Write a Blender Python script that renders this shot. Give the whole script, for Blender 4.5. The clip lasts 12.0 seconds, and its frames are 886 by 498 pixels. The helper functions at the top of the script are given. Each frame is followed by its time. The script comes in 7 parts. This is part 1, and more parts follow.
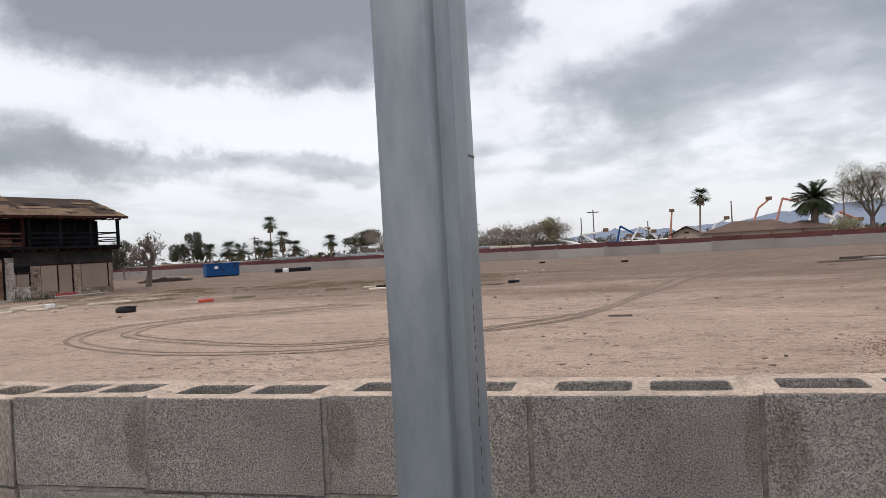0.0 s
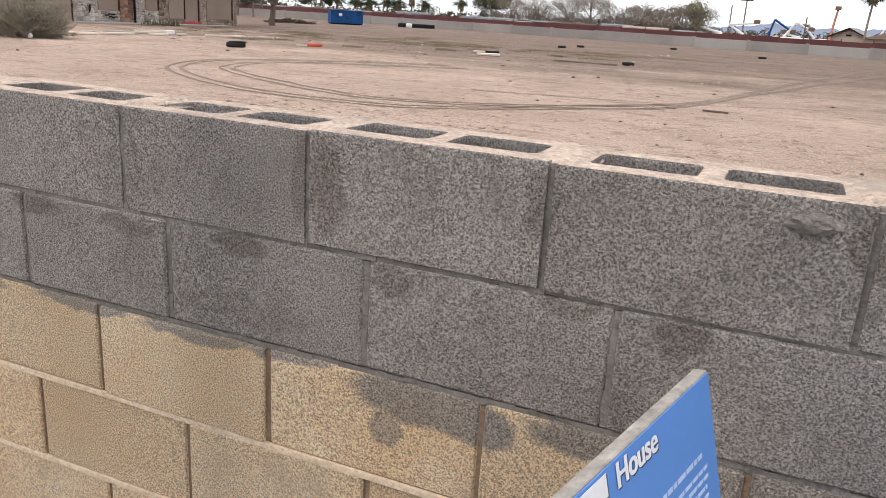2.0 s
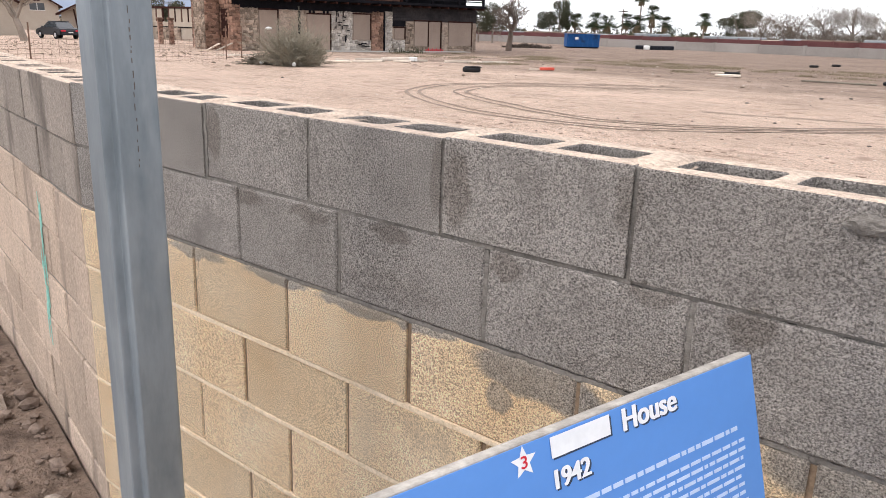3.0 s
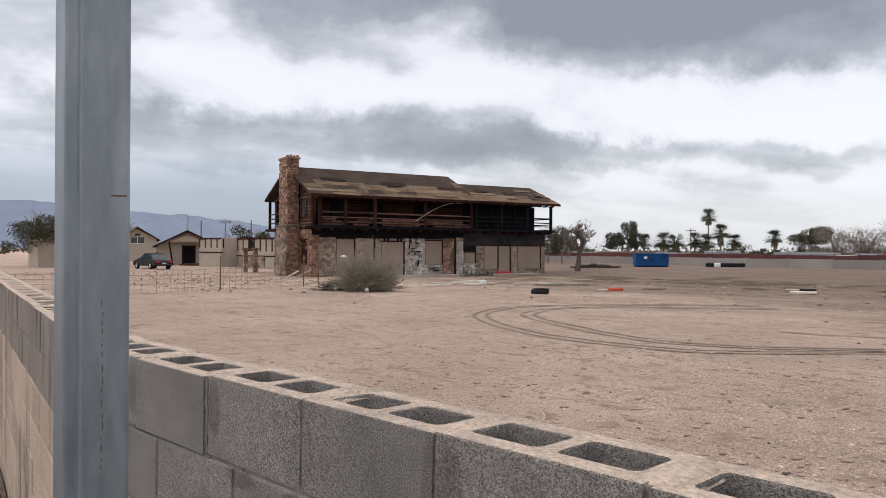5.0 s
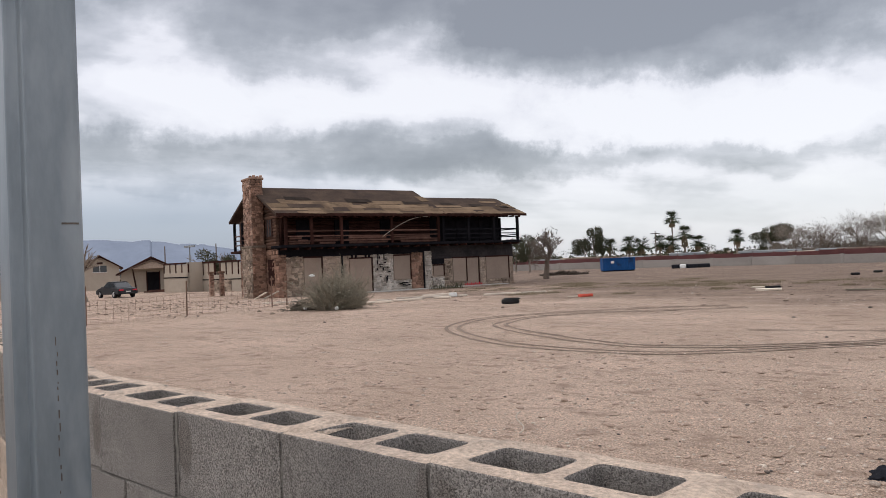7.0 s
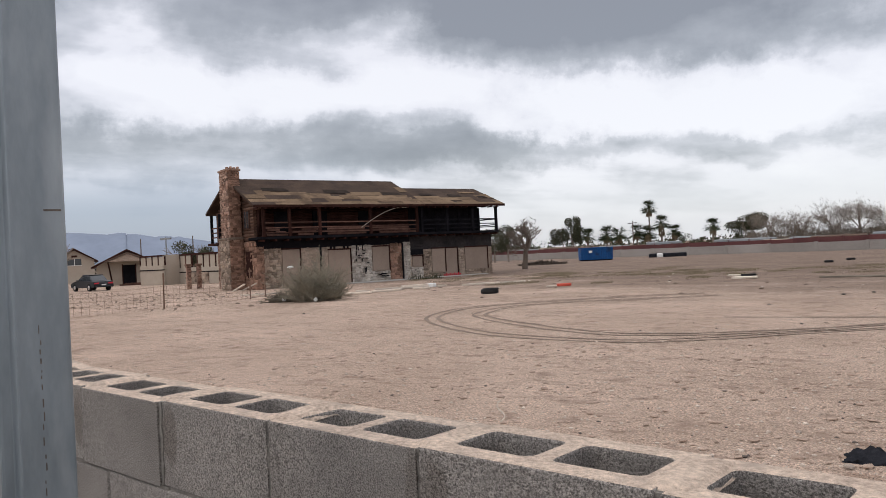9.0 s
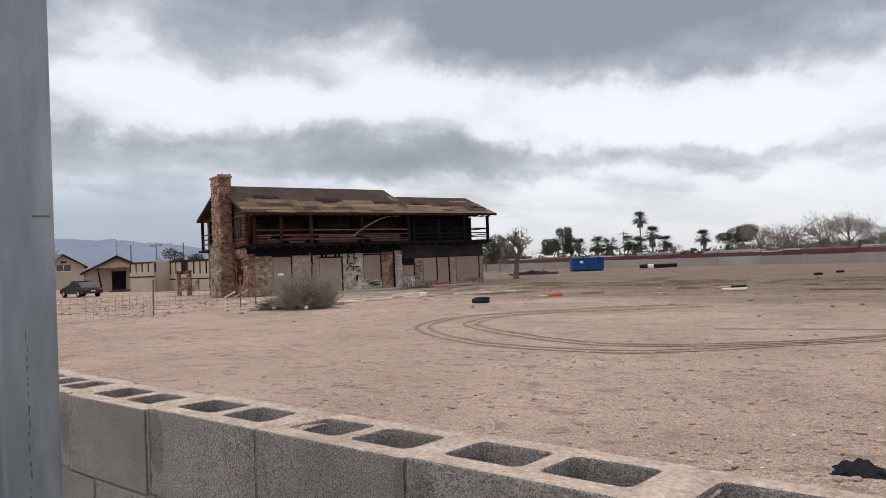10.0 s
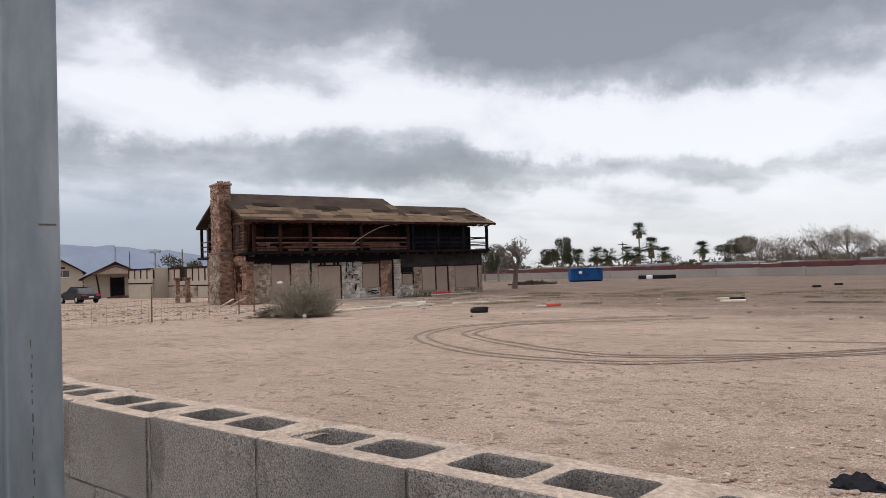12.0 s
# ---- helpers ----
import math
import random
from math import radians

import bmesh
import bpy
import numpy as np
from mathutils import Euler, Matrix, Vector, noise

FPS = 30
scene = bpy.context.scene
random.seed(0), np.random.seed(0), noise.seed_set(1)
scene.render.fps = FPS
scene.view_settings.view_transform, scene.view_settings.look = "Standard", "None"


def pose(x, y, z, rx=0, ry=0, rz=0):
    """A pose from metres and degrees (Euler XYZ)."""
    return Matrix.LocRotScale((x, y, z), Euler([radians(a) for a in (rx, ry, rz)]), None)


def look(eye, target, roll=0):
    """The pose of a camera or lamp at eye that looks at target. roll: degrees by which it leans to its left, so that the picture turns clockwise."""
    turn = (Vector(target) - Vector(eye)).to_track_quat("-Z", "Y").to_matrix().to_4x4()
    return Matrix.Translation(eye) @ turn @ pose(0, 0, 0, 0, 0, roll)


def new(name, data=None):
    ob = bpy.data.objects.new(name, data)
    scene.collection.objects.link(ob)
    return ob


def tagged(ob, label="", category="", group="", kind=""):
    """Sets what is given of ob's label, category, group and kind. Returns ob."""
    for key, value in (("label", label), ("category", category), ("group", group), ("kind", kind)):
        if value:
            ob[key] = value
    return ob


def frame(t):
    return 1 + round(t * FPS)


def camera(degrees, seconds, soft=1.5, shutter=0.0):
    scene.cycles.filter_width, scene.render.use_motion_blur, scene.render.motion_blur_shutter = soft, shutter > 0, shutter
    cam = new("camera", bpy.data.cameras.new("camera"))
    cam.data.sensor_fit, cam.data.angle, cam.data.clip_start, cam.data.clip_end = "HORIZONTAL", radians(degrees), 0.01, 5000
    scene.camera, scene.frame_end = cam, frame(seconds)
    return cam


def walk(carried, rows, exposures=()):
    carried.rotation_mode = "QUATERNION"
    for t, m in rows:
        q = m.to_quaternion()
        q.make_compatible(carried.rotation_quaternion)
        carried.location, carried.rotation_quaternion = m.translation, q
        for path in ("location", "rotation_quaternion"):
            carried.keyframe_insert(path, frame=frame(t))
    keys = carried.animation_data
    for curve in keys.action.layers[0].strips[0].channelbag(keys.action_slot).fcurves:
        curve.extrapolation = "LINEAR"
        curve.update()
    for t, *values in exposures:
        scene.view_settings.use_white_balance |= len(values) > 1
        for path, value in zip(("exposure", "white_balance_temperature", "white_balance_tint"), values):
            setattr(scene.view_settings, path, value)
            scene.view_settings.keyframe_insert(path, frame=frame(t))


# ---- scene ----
cam = camera(58.7, 12.0, soft=0.7)
PATH = [
    (0, (0.251, -1.445, 1.869), (-0.236, 0.495, 1.867), -3.2),
    (0.5, (0.543, -1.483, 1.87), (0.276, 0.498, 1.803), -2.1),
    (1, (0.739, -1.326, 1.835), (0.49, 0.65, 1.644), 0.4),
    (1.5, (0.926, -1.159, 1.792), (0.498, 0.758, 1.413), 2.7),
    (2, (1.145, -1.089, 1.779), (0.403, 0.679, 1.209), 3.4),
    (2.5, (1.311, -1.083, 1.778), (0.269, 0.503, 1.145), 2.9),
    (3, (1.422, -1.171, 1.791), (0.188, 0.308, 1.251), 1.7),
    (3.5, (1.464, -1.154, 1.806), (0.15, 0.307, 1.437), 1.8),
    (3.7, (1.468, -1.103, 1.82), (0.126, 0.349, 1.519), 1.8),
    (5.3, (1.378, -0.935, 1.907), (-0.044, 0.471, 1.934), 0.1),
    (5.5, (1.353, -0.926, 1.9), (-0.063, 0.486, 1.935), -0.0),
    (6, (1.341, -0.901, 1.904), (-0.054, 0.531, 1.952), -0.7),
    (6.5, (1.341, -0.888, 1.908), (-0.039, 0.559, 1.953), -1.5),
    (7, (1.328, -0.895, 1.906), (-0.038, 0.565, 1.94), -2.4),
    (9, (1.316, -0.904, 1.897), (-0.011, 0.592, 1.905), -2.8),
    (9.5, (1.319, -0.906, 1.899), (0.001, 0.598, 1.917), -2.5),
    (10, (1.32, -0.904, 1.898), (0.01, 0.607, 1.928), -2.3),
    (10.5, (1.32, -0.906, 1.9), (0.016, 0.61, 1.937), -2.0),
    (11, (1.318, -0.911, 1.9), (0.016, 0.606, 1.945), -1.9),
    (11.5, (1.319, -0.912, 1.902), (0.015, 0.604, 1.951), -1.8),
    (12, (1.32, -0.915, 1.902), (0.013, 0.598, 1.955), -1.8),
]
EXPOSURES = [(0, -0.72), (1.0, -0.72), (1.5, -0.5), (2.0, -0.22), (2.5, 0.07), (3.0, 0.1), (3.5, 0.0), (3.7, -0.15), (5.3, -0.75), (12.0, -0.75)]
walk(cam, [(t, look(eye, target, roll)) for t, eye, target, roll in PATH], EXPOSURES)

# ---- world and light ----
world = bpy.data.worlds.new("overcast_sky")
scene.world = world
world.use_nodes = True
wt = world.node_tree
wt.nodes.clear()


def wnode(kind, **kw):
    n = wt.nodes.new(kind)
    for k, v in kw.items():
        n.inputs[k].default_value = v
    return n


def wmath(op, a, b=None):
    n = wt.nodes.new("ShaderNodeMath")
    n.operation = op
    for i, v in enumerate((a, b)):
        if v is None:
            continue
        if isinstance(v, (int, float)):
            n.inputs[i].default_value = v
        else:
            wt.links.new(v, n.inputs[i])
    return n.outputs[0]


def wramp(src, stops, ease="LINEAR"):
    n = wt.nodes.new("ShaderNodeValToRGB")
    n.color_ramp.interpolation = ease
    els = n.color_ramp.elements
    while len(els) < len(stops):
        els.new(0.5)
    for e, (p, c) in zip(els, stops):
        e.position = p
        e.color = (*c, 1) if len(c) == 3 else c
    wt.links.new(src, n.inputs[0])
    return n.outputs[0]


def wmix(f, a, b):
    n = wt.nodes.new("ShaderNodeMix")
    n.data_type = "RGBA"
    for i, v in ((0, f), (6, a), (7, b)):
        if isinstance(v, (int, float)):
            n.inputs[i].default_value = v
        elif isinstance(v, tuple):
            n.inputs[i].default_value = (*v, 1)
        else:
            wt.links.new(v, n.inputs[i])
    return n.outputs[2]


SUN_ELEVATION, SUN_AZIMUTH = 52.0, 215.0
sky = wt.nodes.new("ShaderNodeTexSky")
sky.sky_type = "NISHITA"
sky.sun_disc = False
sky.sun_elevation = radians(SUN_ELEVATION)
sky.sun_rotation = radians(SUN_AZIMUTH)
coord = wt.nodes.new("ShaderNodeTexCoord")
split = wt.nodes.new("ShaderNodeSeparateXYZ")
wt.links.new(coord.outputs["Generated"], split.inputs[0])
sx, sy, sz = split.outputs
# cloud deck seen in perspective: the direction laid on a flat layer
den = wmath("ADD", wmath("MAXIMUM", sz, 0.0), 0.10)
flat = wt.nodes.new("ShaderNodeCombineXYZ")
wt.links.new(wmath("DIVIDE", sx, den), flat.inputs[0])
wt.links.new(wmath("DIVIDE", sy, den), flat.inputs[1])


def cloud_noise(scale, detail, off, rough=0.55, dist=0.3):
    mp = wt.nodes.new("ShaderNodeMapping")
    mp.inputs["Location"].default_value = off
    mp.inputs["Rotation"].default_value = (0, 0, radians(40))
    mp.inputs["Scale"].default_value = (1.0, 0.62, 1.0)
    wt.links.new(flat.outputs[0], mp.inputs[0])
    n = wnode("ShaderNodeTexNoise", Scale=scale, Detail=detail, Roughness=rough, Distortion=dist)
    wt.links.new(mp.outputs[0], n.inputs["Vector"])
    return n.outputs["Fac"]


big = cloud_noise(0.42, 7.0, (2.3, 0.4, 0.0))
fine = cloud_noise(1.9, 9.0, (7.1, 3.2, 1.0), 0.55, 0.15)
dens = wmath("ADD", wmath("MULTIPLY", big, 0.68), wmath("MULTIPLY", fine, 0.32))
# heaped undersides of the clouds
heap_map = wt.nodes.new("ShaderNodeMapping")
heap_map.inputs["Location"].default_value = (0.7, 1.9, 0.3)
heap_map.inputs["Scale"].default_value = (1.0, 1.0, 2.3)
wt.links.new(coord.outputs["Generated"], heap_map.inputs[0])
heap_n = wnode("ShaderNodeTexNoise", Scale=4.2, Detail=8.0, Roughness=0.53, Distortion=0.15)
wt.links.new(heap_map.outputs[0], heap_n.inputs["Vector"])
dens = wmath("ADD", wmath("MULTIPLY", dens, 0.52), wmath("MULTIPLY", heap_n.outputs["Fac"], 0.48))
# the deck thickens overhead
lift = wramp(sz, [(0.0, (0.44,) * 3), (0.12, (0.445,) * 3), (0.22, (0.435,) * 3), (0.32, (0.47,) * 3), (0.5, (0.55,) * 3), (1.0, (0.40,) * 3)], "EASE")
# single banks and breaks of the cloud deck, by bearing and height above the horizon in degrees
bearing = wmath("MULTIPLY", wmath("ARCTAN2", sx, sy), 180 / math.pi)
height = wmath("MULTIPLY", wmath("ARCSINE", sz), 180 / math.pi)
ragged = wnode("ShaderNodeTexNoise", Scale=6.5, Detail=8.0, Roughness=0.62)
wt.links.new(coord.outputs["Generated"], ragged.inputs["Vector"])
rag = wt.nodes.new("ShaderNodeSeparateColor")
wt.links.new(ragged.outputs["Color"], rag.inputs[0])
bearing = wmath("ADD", bearing, wmath("MULTIPLY", wmath("SUBTRACT", rag.outputs[0], 0.5), 26.0))
height = wmath("ADD", height, wmath("MULTIPLY", wmath("SUBTRACT", rag.outputs[1], 0.5), 6.5))
for b_at, h_at, b_wide, h_wide, weight in (
        (-36, 20.0, 27, 7.2, 0.15), (-25, 16.6, 17, 6.0, 0.16), (-63, 21, 12, 4.5, 0.04), (-48, 15.8, 6, 1.5, -0.06),
        (-59, 11.4, 15, 2.6, -0.09), (-25, 9.8, 16, 2.4, -0.10), (-56, 7.6, 25, 2.5, 0.085), (-40, 7.1, 12, 1.7, 0.075),
        (-21, 6.6, 11, 1.2, 0.06), (11, 10.5, 17, 6.5, 0.12), (3, 18.5, 13, 4.0, -0.02)):
    db = wmath("DIVIDE", wmath("SUBTRACT", bearing, b_at), b_wide)
    dh = wmath("DIVIDE", wmath("SUBTRACT", height, h_at), h_wide)
    far_off = wmath("SQRT", wmath("ADD", wmath("MULTIPLY", db, db), wmath("MULTIPLY", dh, dh)))
    inside = wt.nodes.new("ShaderNodeMapRange")
    inside.interpolation_type = "SMOOTHSTEP"
    for i, v in enumerate((1.25, 0.45, 0.0, weight)):
        inside.inputs[i + 1].default_value = v
    wt.links.new(far_off, inside.inputs[0])
    lift = wmath("ADD", lift, inside.outputs[0])
shade = wmath("ADD", dens, wmath("SUBTRACT", lift, 0.5))
cloud = wramp(shade, [(0.385, (1.56, 1.54, 1.60)), (0.445, (1.42, 1.40, 1.48)), (0.49, (1.04, 1.04, 1.11)), (0.555, (0.68, 0.69, 0.735)), (0.66, (0.455, 0.46, 0.495))])
low = wramp(sz, [(0.0, (1, 1, 1)), (0.04, (0.7,) * 3), (0.10, (0.0,) * 3)], "EASE")
cloud = wmix(low, cloud, (1.26, 1.29, 1.38))
# rain haze over the western mountains
west = wmath("MULTIPLY", wramp(wmath("MULTIPLY", sx, -1.0), [(0.62, (0.0,) * 3), (0.86, (1, 1, 1))], "EASE"), wramp(sz, [(0.0, (1, 1, 1)), (0.06, (0.85,) * 3), (0.15, (0.0,) * 3)], "EASE"))
cloud = wmix(west, cloud, (0.52, 0.61, 0.80))
over = wramp(sz, [(0.36, (0.0,) * 3), (0.72, (1, 1, 1))], "EASE")
cloud = wmix(over, cloud, (2.25, 2.19, 2.26))
veil = wt.nodes.new("ShaderNodeMix")
veil.data_type = "RGBA"
veil.blend_type = "ADD"
veil.inputs[0].default_value = 0.05
wt.links.new(cloud, veil.inputs[6])
wt.links.new(sky.outputs[0], veil.inputs[7])
back = wt.nodes.new("ShaderNodeBackground")
back.inputs[1].default_value = 0.9
wt.links.new(veil.outputs[2], back.inputs[0])
wout = wt.nodes.new("ShaderNodeOutputWorld")
wt.links.new(back.outputs[0], wout.inputs[0])

sun = new("sun", bpy.data.lights.new("sun", "SUN"))
sun.data.energy, sun.data.angle, sun.data.color = 1.3, radians(14), (1.0, 0.93, 0.87)
az, el = radians(SUN_AZIMUTH), radians(SUN_ELEVATION)
sun.matrix_world = look((30 * math.sin(az), 30 * math.cos(az), 40), (30 * math.sin(az) - math.sin(az) * math.cos(el), 30 * math.cos(az) - math.cos(az) * math.cos(el), 40 - math.sin(el)))


# ---- materials ----
def shader(name, c1, c2, scale=4.0, fine=60.0, rough=0.85, bump=0.3, metal=0.0, vary=0.0, spot=None, spot_scale=1.2, spot_at=(0.55, 0.68), stretch=(1, 1, 1), pores=0.0, pore_scale=140.0, dist=0.02, grainy=0.28, spec=0.15, pits=False):
    """Two tones mixed by coarse and fine noise, with relief, stains of their own shape, pores and variation from piece to piece."""
    m = bpy.data.materials.new(name)
    m.use_nodes = True
    nt = m.node_tree
    b = nt.nodes["Principled BSDF"]
    L = nt.links.new
    tc = nt.nodes.new("ShaderNodeNewGeometry")
    mp = nt.nodes.new("ShaderNodeMapping")
    mp.inputs["Scale"].default_value = stretch
    L(tc.outputs["Position"], mp.inputs[0])

    def nz(sc, det=6.0, ro=0.6):
        n = nt.nodes.new("ShaderNodeTexNoise")
        n.inputs["Scale"].default_value, n.inputs["Detail"].default_value, n.inputs["Roughness"].default_value = sc, det, ro
        L(mp.outputs[0], n.inputs["Vector"])
        return n.outputs["Fac"]

    def rng(src, a, z, o0=0.0, o1=1.0):
        n = nt.nodes.new("ShaderNodeMapRange")
        for i, v in enumerate((a, z, o0, o1)):
            n.inputs[i + 1].default_value = v
        L(src, n.inputs[0])
        return n.outputs[0]

    def mx(f, a, z, mode="MIX"):
        n = nt.nodes.new("ShaderNodeMix")
        n.data_type, n.blend_type = "RGBA", mode
        for i, v in ((0, f), (6, a), (7, z)):
            if isinstance(v, (int, float)):
                n.inputs[i].default_value = v
            elif isinstance(v, tuple):
                n.inputs[i].default_value = (*v, 1)
            else:
                L(v, n.inputs[i])
        return n.outputs[2]

    coarse, grain = nz(scale), nz(fine, 4.0, 0.7)
    col = mx(rng(coarse, 0.35, 0.65), tuple(c1), tuple(c2))
    g = rng(grain, 0.3, 0.7, 1 - grainy, 1 + grainy)
    gc = nt.nodes.new("ShaderNodeCombineColor")
    for i in range(3):
        L(g, gc.inputs[i])
    col = mx(1.0, col, gc.outputs[0], "MULTIPLY")
    height = grain
    if pores and pits:
        # a flat cast face with open pores of two sizes, their shade put into the colour
        deep = nt.nodes.new("ShaderNodeMath")
        deep.operation = "MULTIPLY"
        L(rng(nz(pore_scale, 4.0, 0.65), 0.32, 0.60), deep.inputs[0])
        L(rng(nz(pore_scale * 0.42, 3.0, 0.6), 0.27, 0.36, 0.35, 1.0), deep.inputs[1])
        pc = nt.nodes.new("ShaderNodeCombineColor")
        tone = rng(deep.outputs[0], 0.0, 1.0, 1.0 - 0.58 * pores, 1.0 + 0.30 * pores)
        for i in range(3):
            L(tone, pc.inputs[i])
        col = mx(1.0, col, pc.outputs[0], "MULTIPLY")
        ad = nt.nodes.new("ShaderNodeMath")
        ad.operation = "MULTIPLY_ADD"
        L(grain, ad.inputs[0])
        ad.inputs[1].default_value = 0.5
        L(deep.outputs[0], ad.inputs[2])
        height = ad.outputs[0]
    elif pores:
        v = nt.nodes.new("ShaderNodeTexVoronoi")
        v.inputs["Scale"].default_value = pore_scale
        L(mp.outputs[0], v.inputs["Vector"])
        pit = rng(v.outputs["Distance"], 0.1, 0.75, 1.0, 0.0)
        pc = nt.nodes.new("ShaderNodeCombineColor")
        # shade in the gaps between grains is painted into the colour too
        tone = nt.nodes.new("ShaderNodeMath")
        tone.operation = "MULTIPLY"
        L(rng(v.outputs["Distance"], 0.2, 0.8, 1.0 + 0.25 * pores, 1.0 - 0.5 * pores), tone.inputs[0])
        grains = nt.nodes.new("ShaderNodeSeparateColor")
        L(v.outputs["Color"], grains.inputs[0])
        L(rng(grains.outputs[0], 0, 1, 1.0 - 0.30 * pores, 1.0 + 0.30 * pores), tone.inputs[1])
        pv = tone.outputs[0]
        for i in range(3):
            L(pv, pc.inputs[i])
        col = mx(1.0, col, pc.outputs[0], "MULTIPLY")
        ad = nt.nodes.new("ShaderNodeMath")
        L(pit, ad.inputs[0])
        L(grain, ad.inputs[1])
        height = ad.outputs[0]
    if spot:
        col = mx(rng(nz(spot_scale, 5.0, 0.55), *spot_at), col, tuple(spot))
    if vary:
        oi = nt.nodes.new("ShaderNodeObjectInfo")
        r = rng(oi.outputs["Random"], 0, 1, 1 - vary, 1 + vary)
        rc = nt.nodes.new("ShaderNodeCombineColor")
        for i in range(3):
            L(r, rc.inputs[i])
        col = mx(1.0, col, rc.outputs[0], "MULTIPLY")
    L(col, b.inputs["Base Color"])
    b.inputs["Metallic"].default_value = metal
    L(rng(coarse, 0.3, 0.7, max(0.05, rough - 0.08), min(1.0, rough + 0.08)), b.inputs["Roughness"])
    b.inputs["Specular IOR Level"].default_value = spec
    if bump:
        bp = nt.nodes.new("ShaderNodeBump")
        bp.inputs["Strength"].default_value, bp.inputs["Distance"].default_value = bump, dist
        L(height, bp.inputs["Height"])
        L(bp.outputs[0], b.inputs["Normal"])
    return m


M_BLOCK = shader("grey_concrete_block", (0.335, 0.304, 0.277), (0.43, 0.393, 0.36), 5, 300, 0.95, 0.8, vary=0.07, spot=(0.26, 0.235, 0.214), spot_scale=3.4, spot_at=(0.57, 0.72), pores=0.85, pore_scale=300, grainy=0.30, dist=0.007, pits=True)
M_BEIGE = shader("beige_painted_block", (0.80, 0.585, 0.36), (0.88, 0.71, 0.50), 3, 300, 0.95, 0.8, vary=0.08, spot=(0.60, 0.475, 0.335), spot_scale=2.8, spot_at=(0.60, 0.75), pores=0.85, pore_scale=300, grainy=0.30, dist=0.007, pits=True)
M_SIDE = shader("pinkish_side_block", (0.55, 0.43, 0.335), (0.46, 0.365, 0.29), 2, 170, 0.95, 0.5, vary=0.17, spot=(0.25, 0.20, 0.165), spot_scale=3.6, spot_at=(0.54, 0.66), stretch=(1, 1, 0.3), pores=0.6, pore_scale=280, dist=0.006, pits=True)
M_MORTAR = shader("cement_mortar", (0.175, 0.159, 0.142), (0.265, 0.243, 0.218), 9, 120, 0.95, 0.7, dist=0.008)
M_SANDTOP = shader("dusty_mortar", (0.64, 0.515, 0.41), (0.50, 0.395, 0.315), 14, 90, 0.95, 1.0, spot=(0.42, 0.345, 0.285), spot_scale=9, spot_at=(0.58, 0.70), dist=0.012, grainy=0.35)
M_STEEL = shader("galvanised_steel", (0.185, 0.214, 0.236), (0.265, 0.298, 0.322), 5.0, 40, 0.42, 0.04, metal=0.35, spot=(0.335, 0.365, 0.385), spot_scale=7.0, spot_at=(0.52, 0.70), stretch=(1, 1, 0.3), grainy=0.07, spec=0.4)
M_SAND = shader("desert_dirt", (0.562, 0.418, 0.322), (0.735, 0.560, 0.444), 0.30, 48.0, 0.95, 1.0, spot=(0.40, 0.288, 0.220), spot_scale=1.8, spot_at=(0.56, 0.70), stretch=(0.9, 1.1, 1), pores=0.55, pore_scale=46, dist=0.03, grainy=0.5)


def stain(mat, patches, tone, warp=0.05, strength=1.0):
    """Old wiped mortar and damp marks, each a soft uneven patch on the wall's face at (x, z)."""
    nt = mat.node_tree
    L = nt.links.new
    b = nt.nodes["Principled BSDF"]
    src = b.inputs["Base Color"].links[0].from_socket
    geo = nt.nodes.new("ShaderNodeNewGeometry")
    nz = nt.nodes.new("ShaderNodeTexNoise")
    nz.inputs["Scale"].default_value, nz.inputs["Detail"].default_value = 16.0, 6.0
    L(geo.outputs["Position"], nz.inputs["Vector"])
    off = nt.nodes.new("ShaderNodeVectorMath")
    off.operation = "MULTIPLY_ADD"
    L(nz.outputs["Color"], off.inputs[0])
    off.inputs[1].default_value = (warp, 0, warp)
    L(geo.outputs["Position"], off.inputs[2])
    total = None
    for x, z, w, h, k in patches:
        mp = nt.nodes.new("ShaderNodeMapping")
        mp.inputs["Location"].default_value = (-(x + warp / 2) / w, 0, -(z + warp / 2) / h)
        mp.inputs["Scale"].default_value = (1 / w, 0, 1 / h)
        L(off.outputs[0], mp.inputs[0])
        ln = nt.nodes.new("ShaderNodeVectorMath")
        ln.operation = "LENGTH"
        L(mp.outputs[0], ln.inputs[0])
        rg = nt.nodes.new("ShaderNodeMapRange")
        rg.interpolation_type = "SMOOTHSTEP"
        for i, v in enumerate((1.15, 0.75, 0.0, k * strength)):
            rg.inputs[i + 1].default_value = v
        L(ln.outputs["Value"], rg.inputs[0])
        if total is None:
            total = rg.outputs[0]
        else:
            mxm = nt.nodes.new("ShaderNodeMath")
            mxm.operation = "MAXIMUM"
            L(total, mxm.inputs[0])
            L(rg.outputs[0], mxm.inputs[1])
            total = mxm.outputs[0]
    mix = nt.nodes.new("ShaderNodeMix")
    mix.data_type, mix.blend_type = "RGBA", "MULTIPLY"
    L(total, mix.inputs[0])
    L(src, mix.inputs[6])
    mix.inputs[7].default_value = (*tone, 1)
    L(mix.outputs[2], b.inputs["Base Color"])




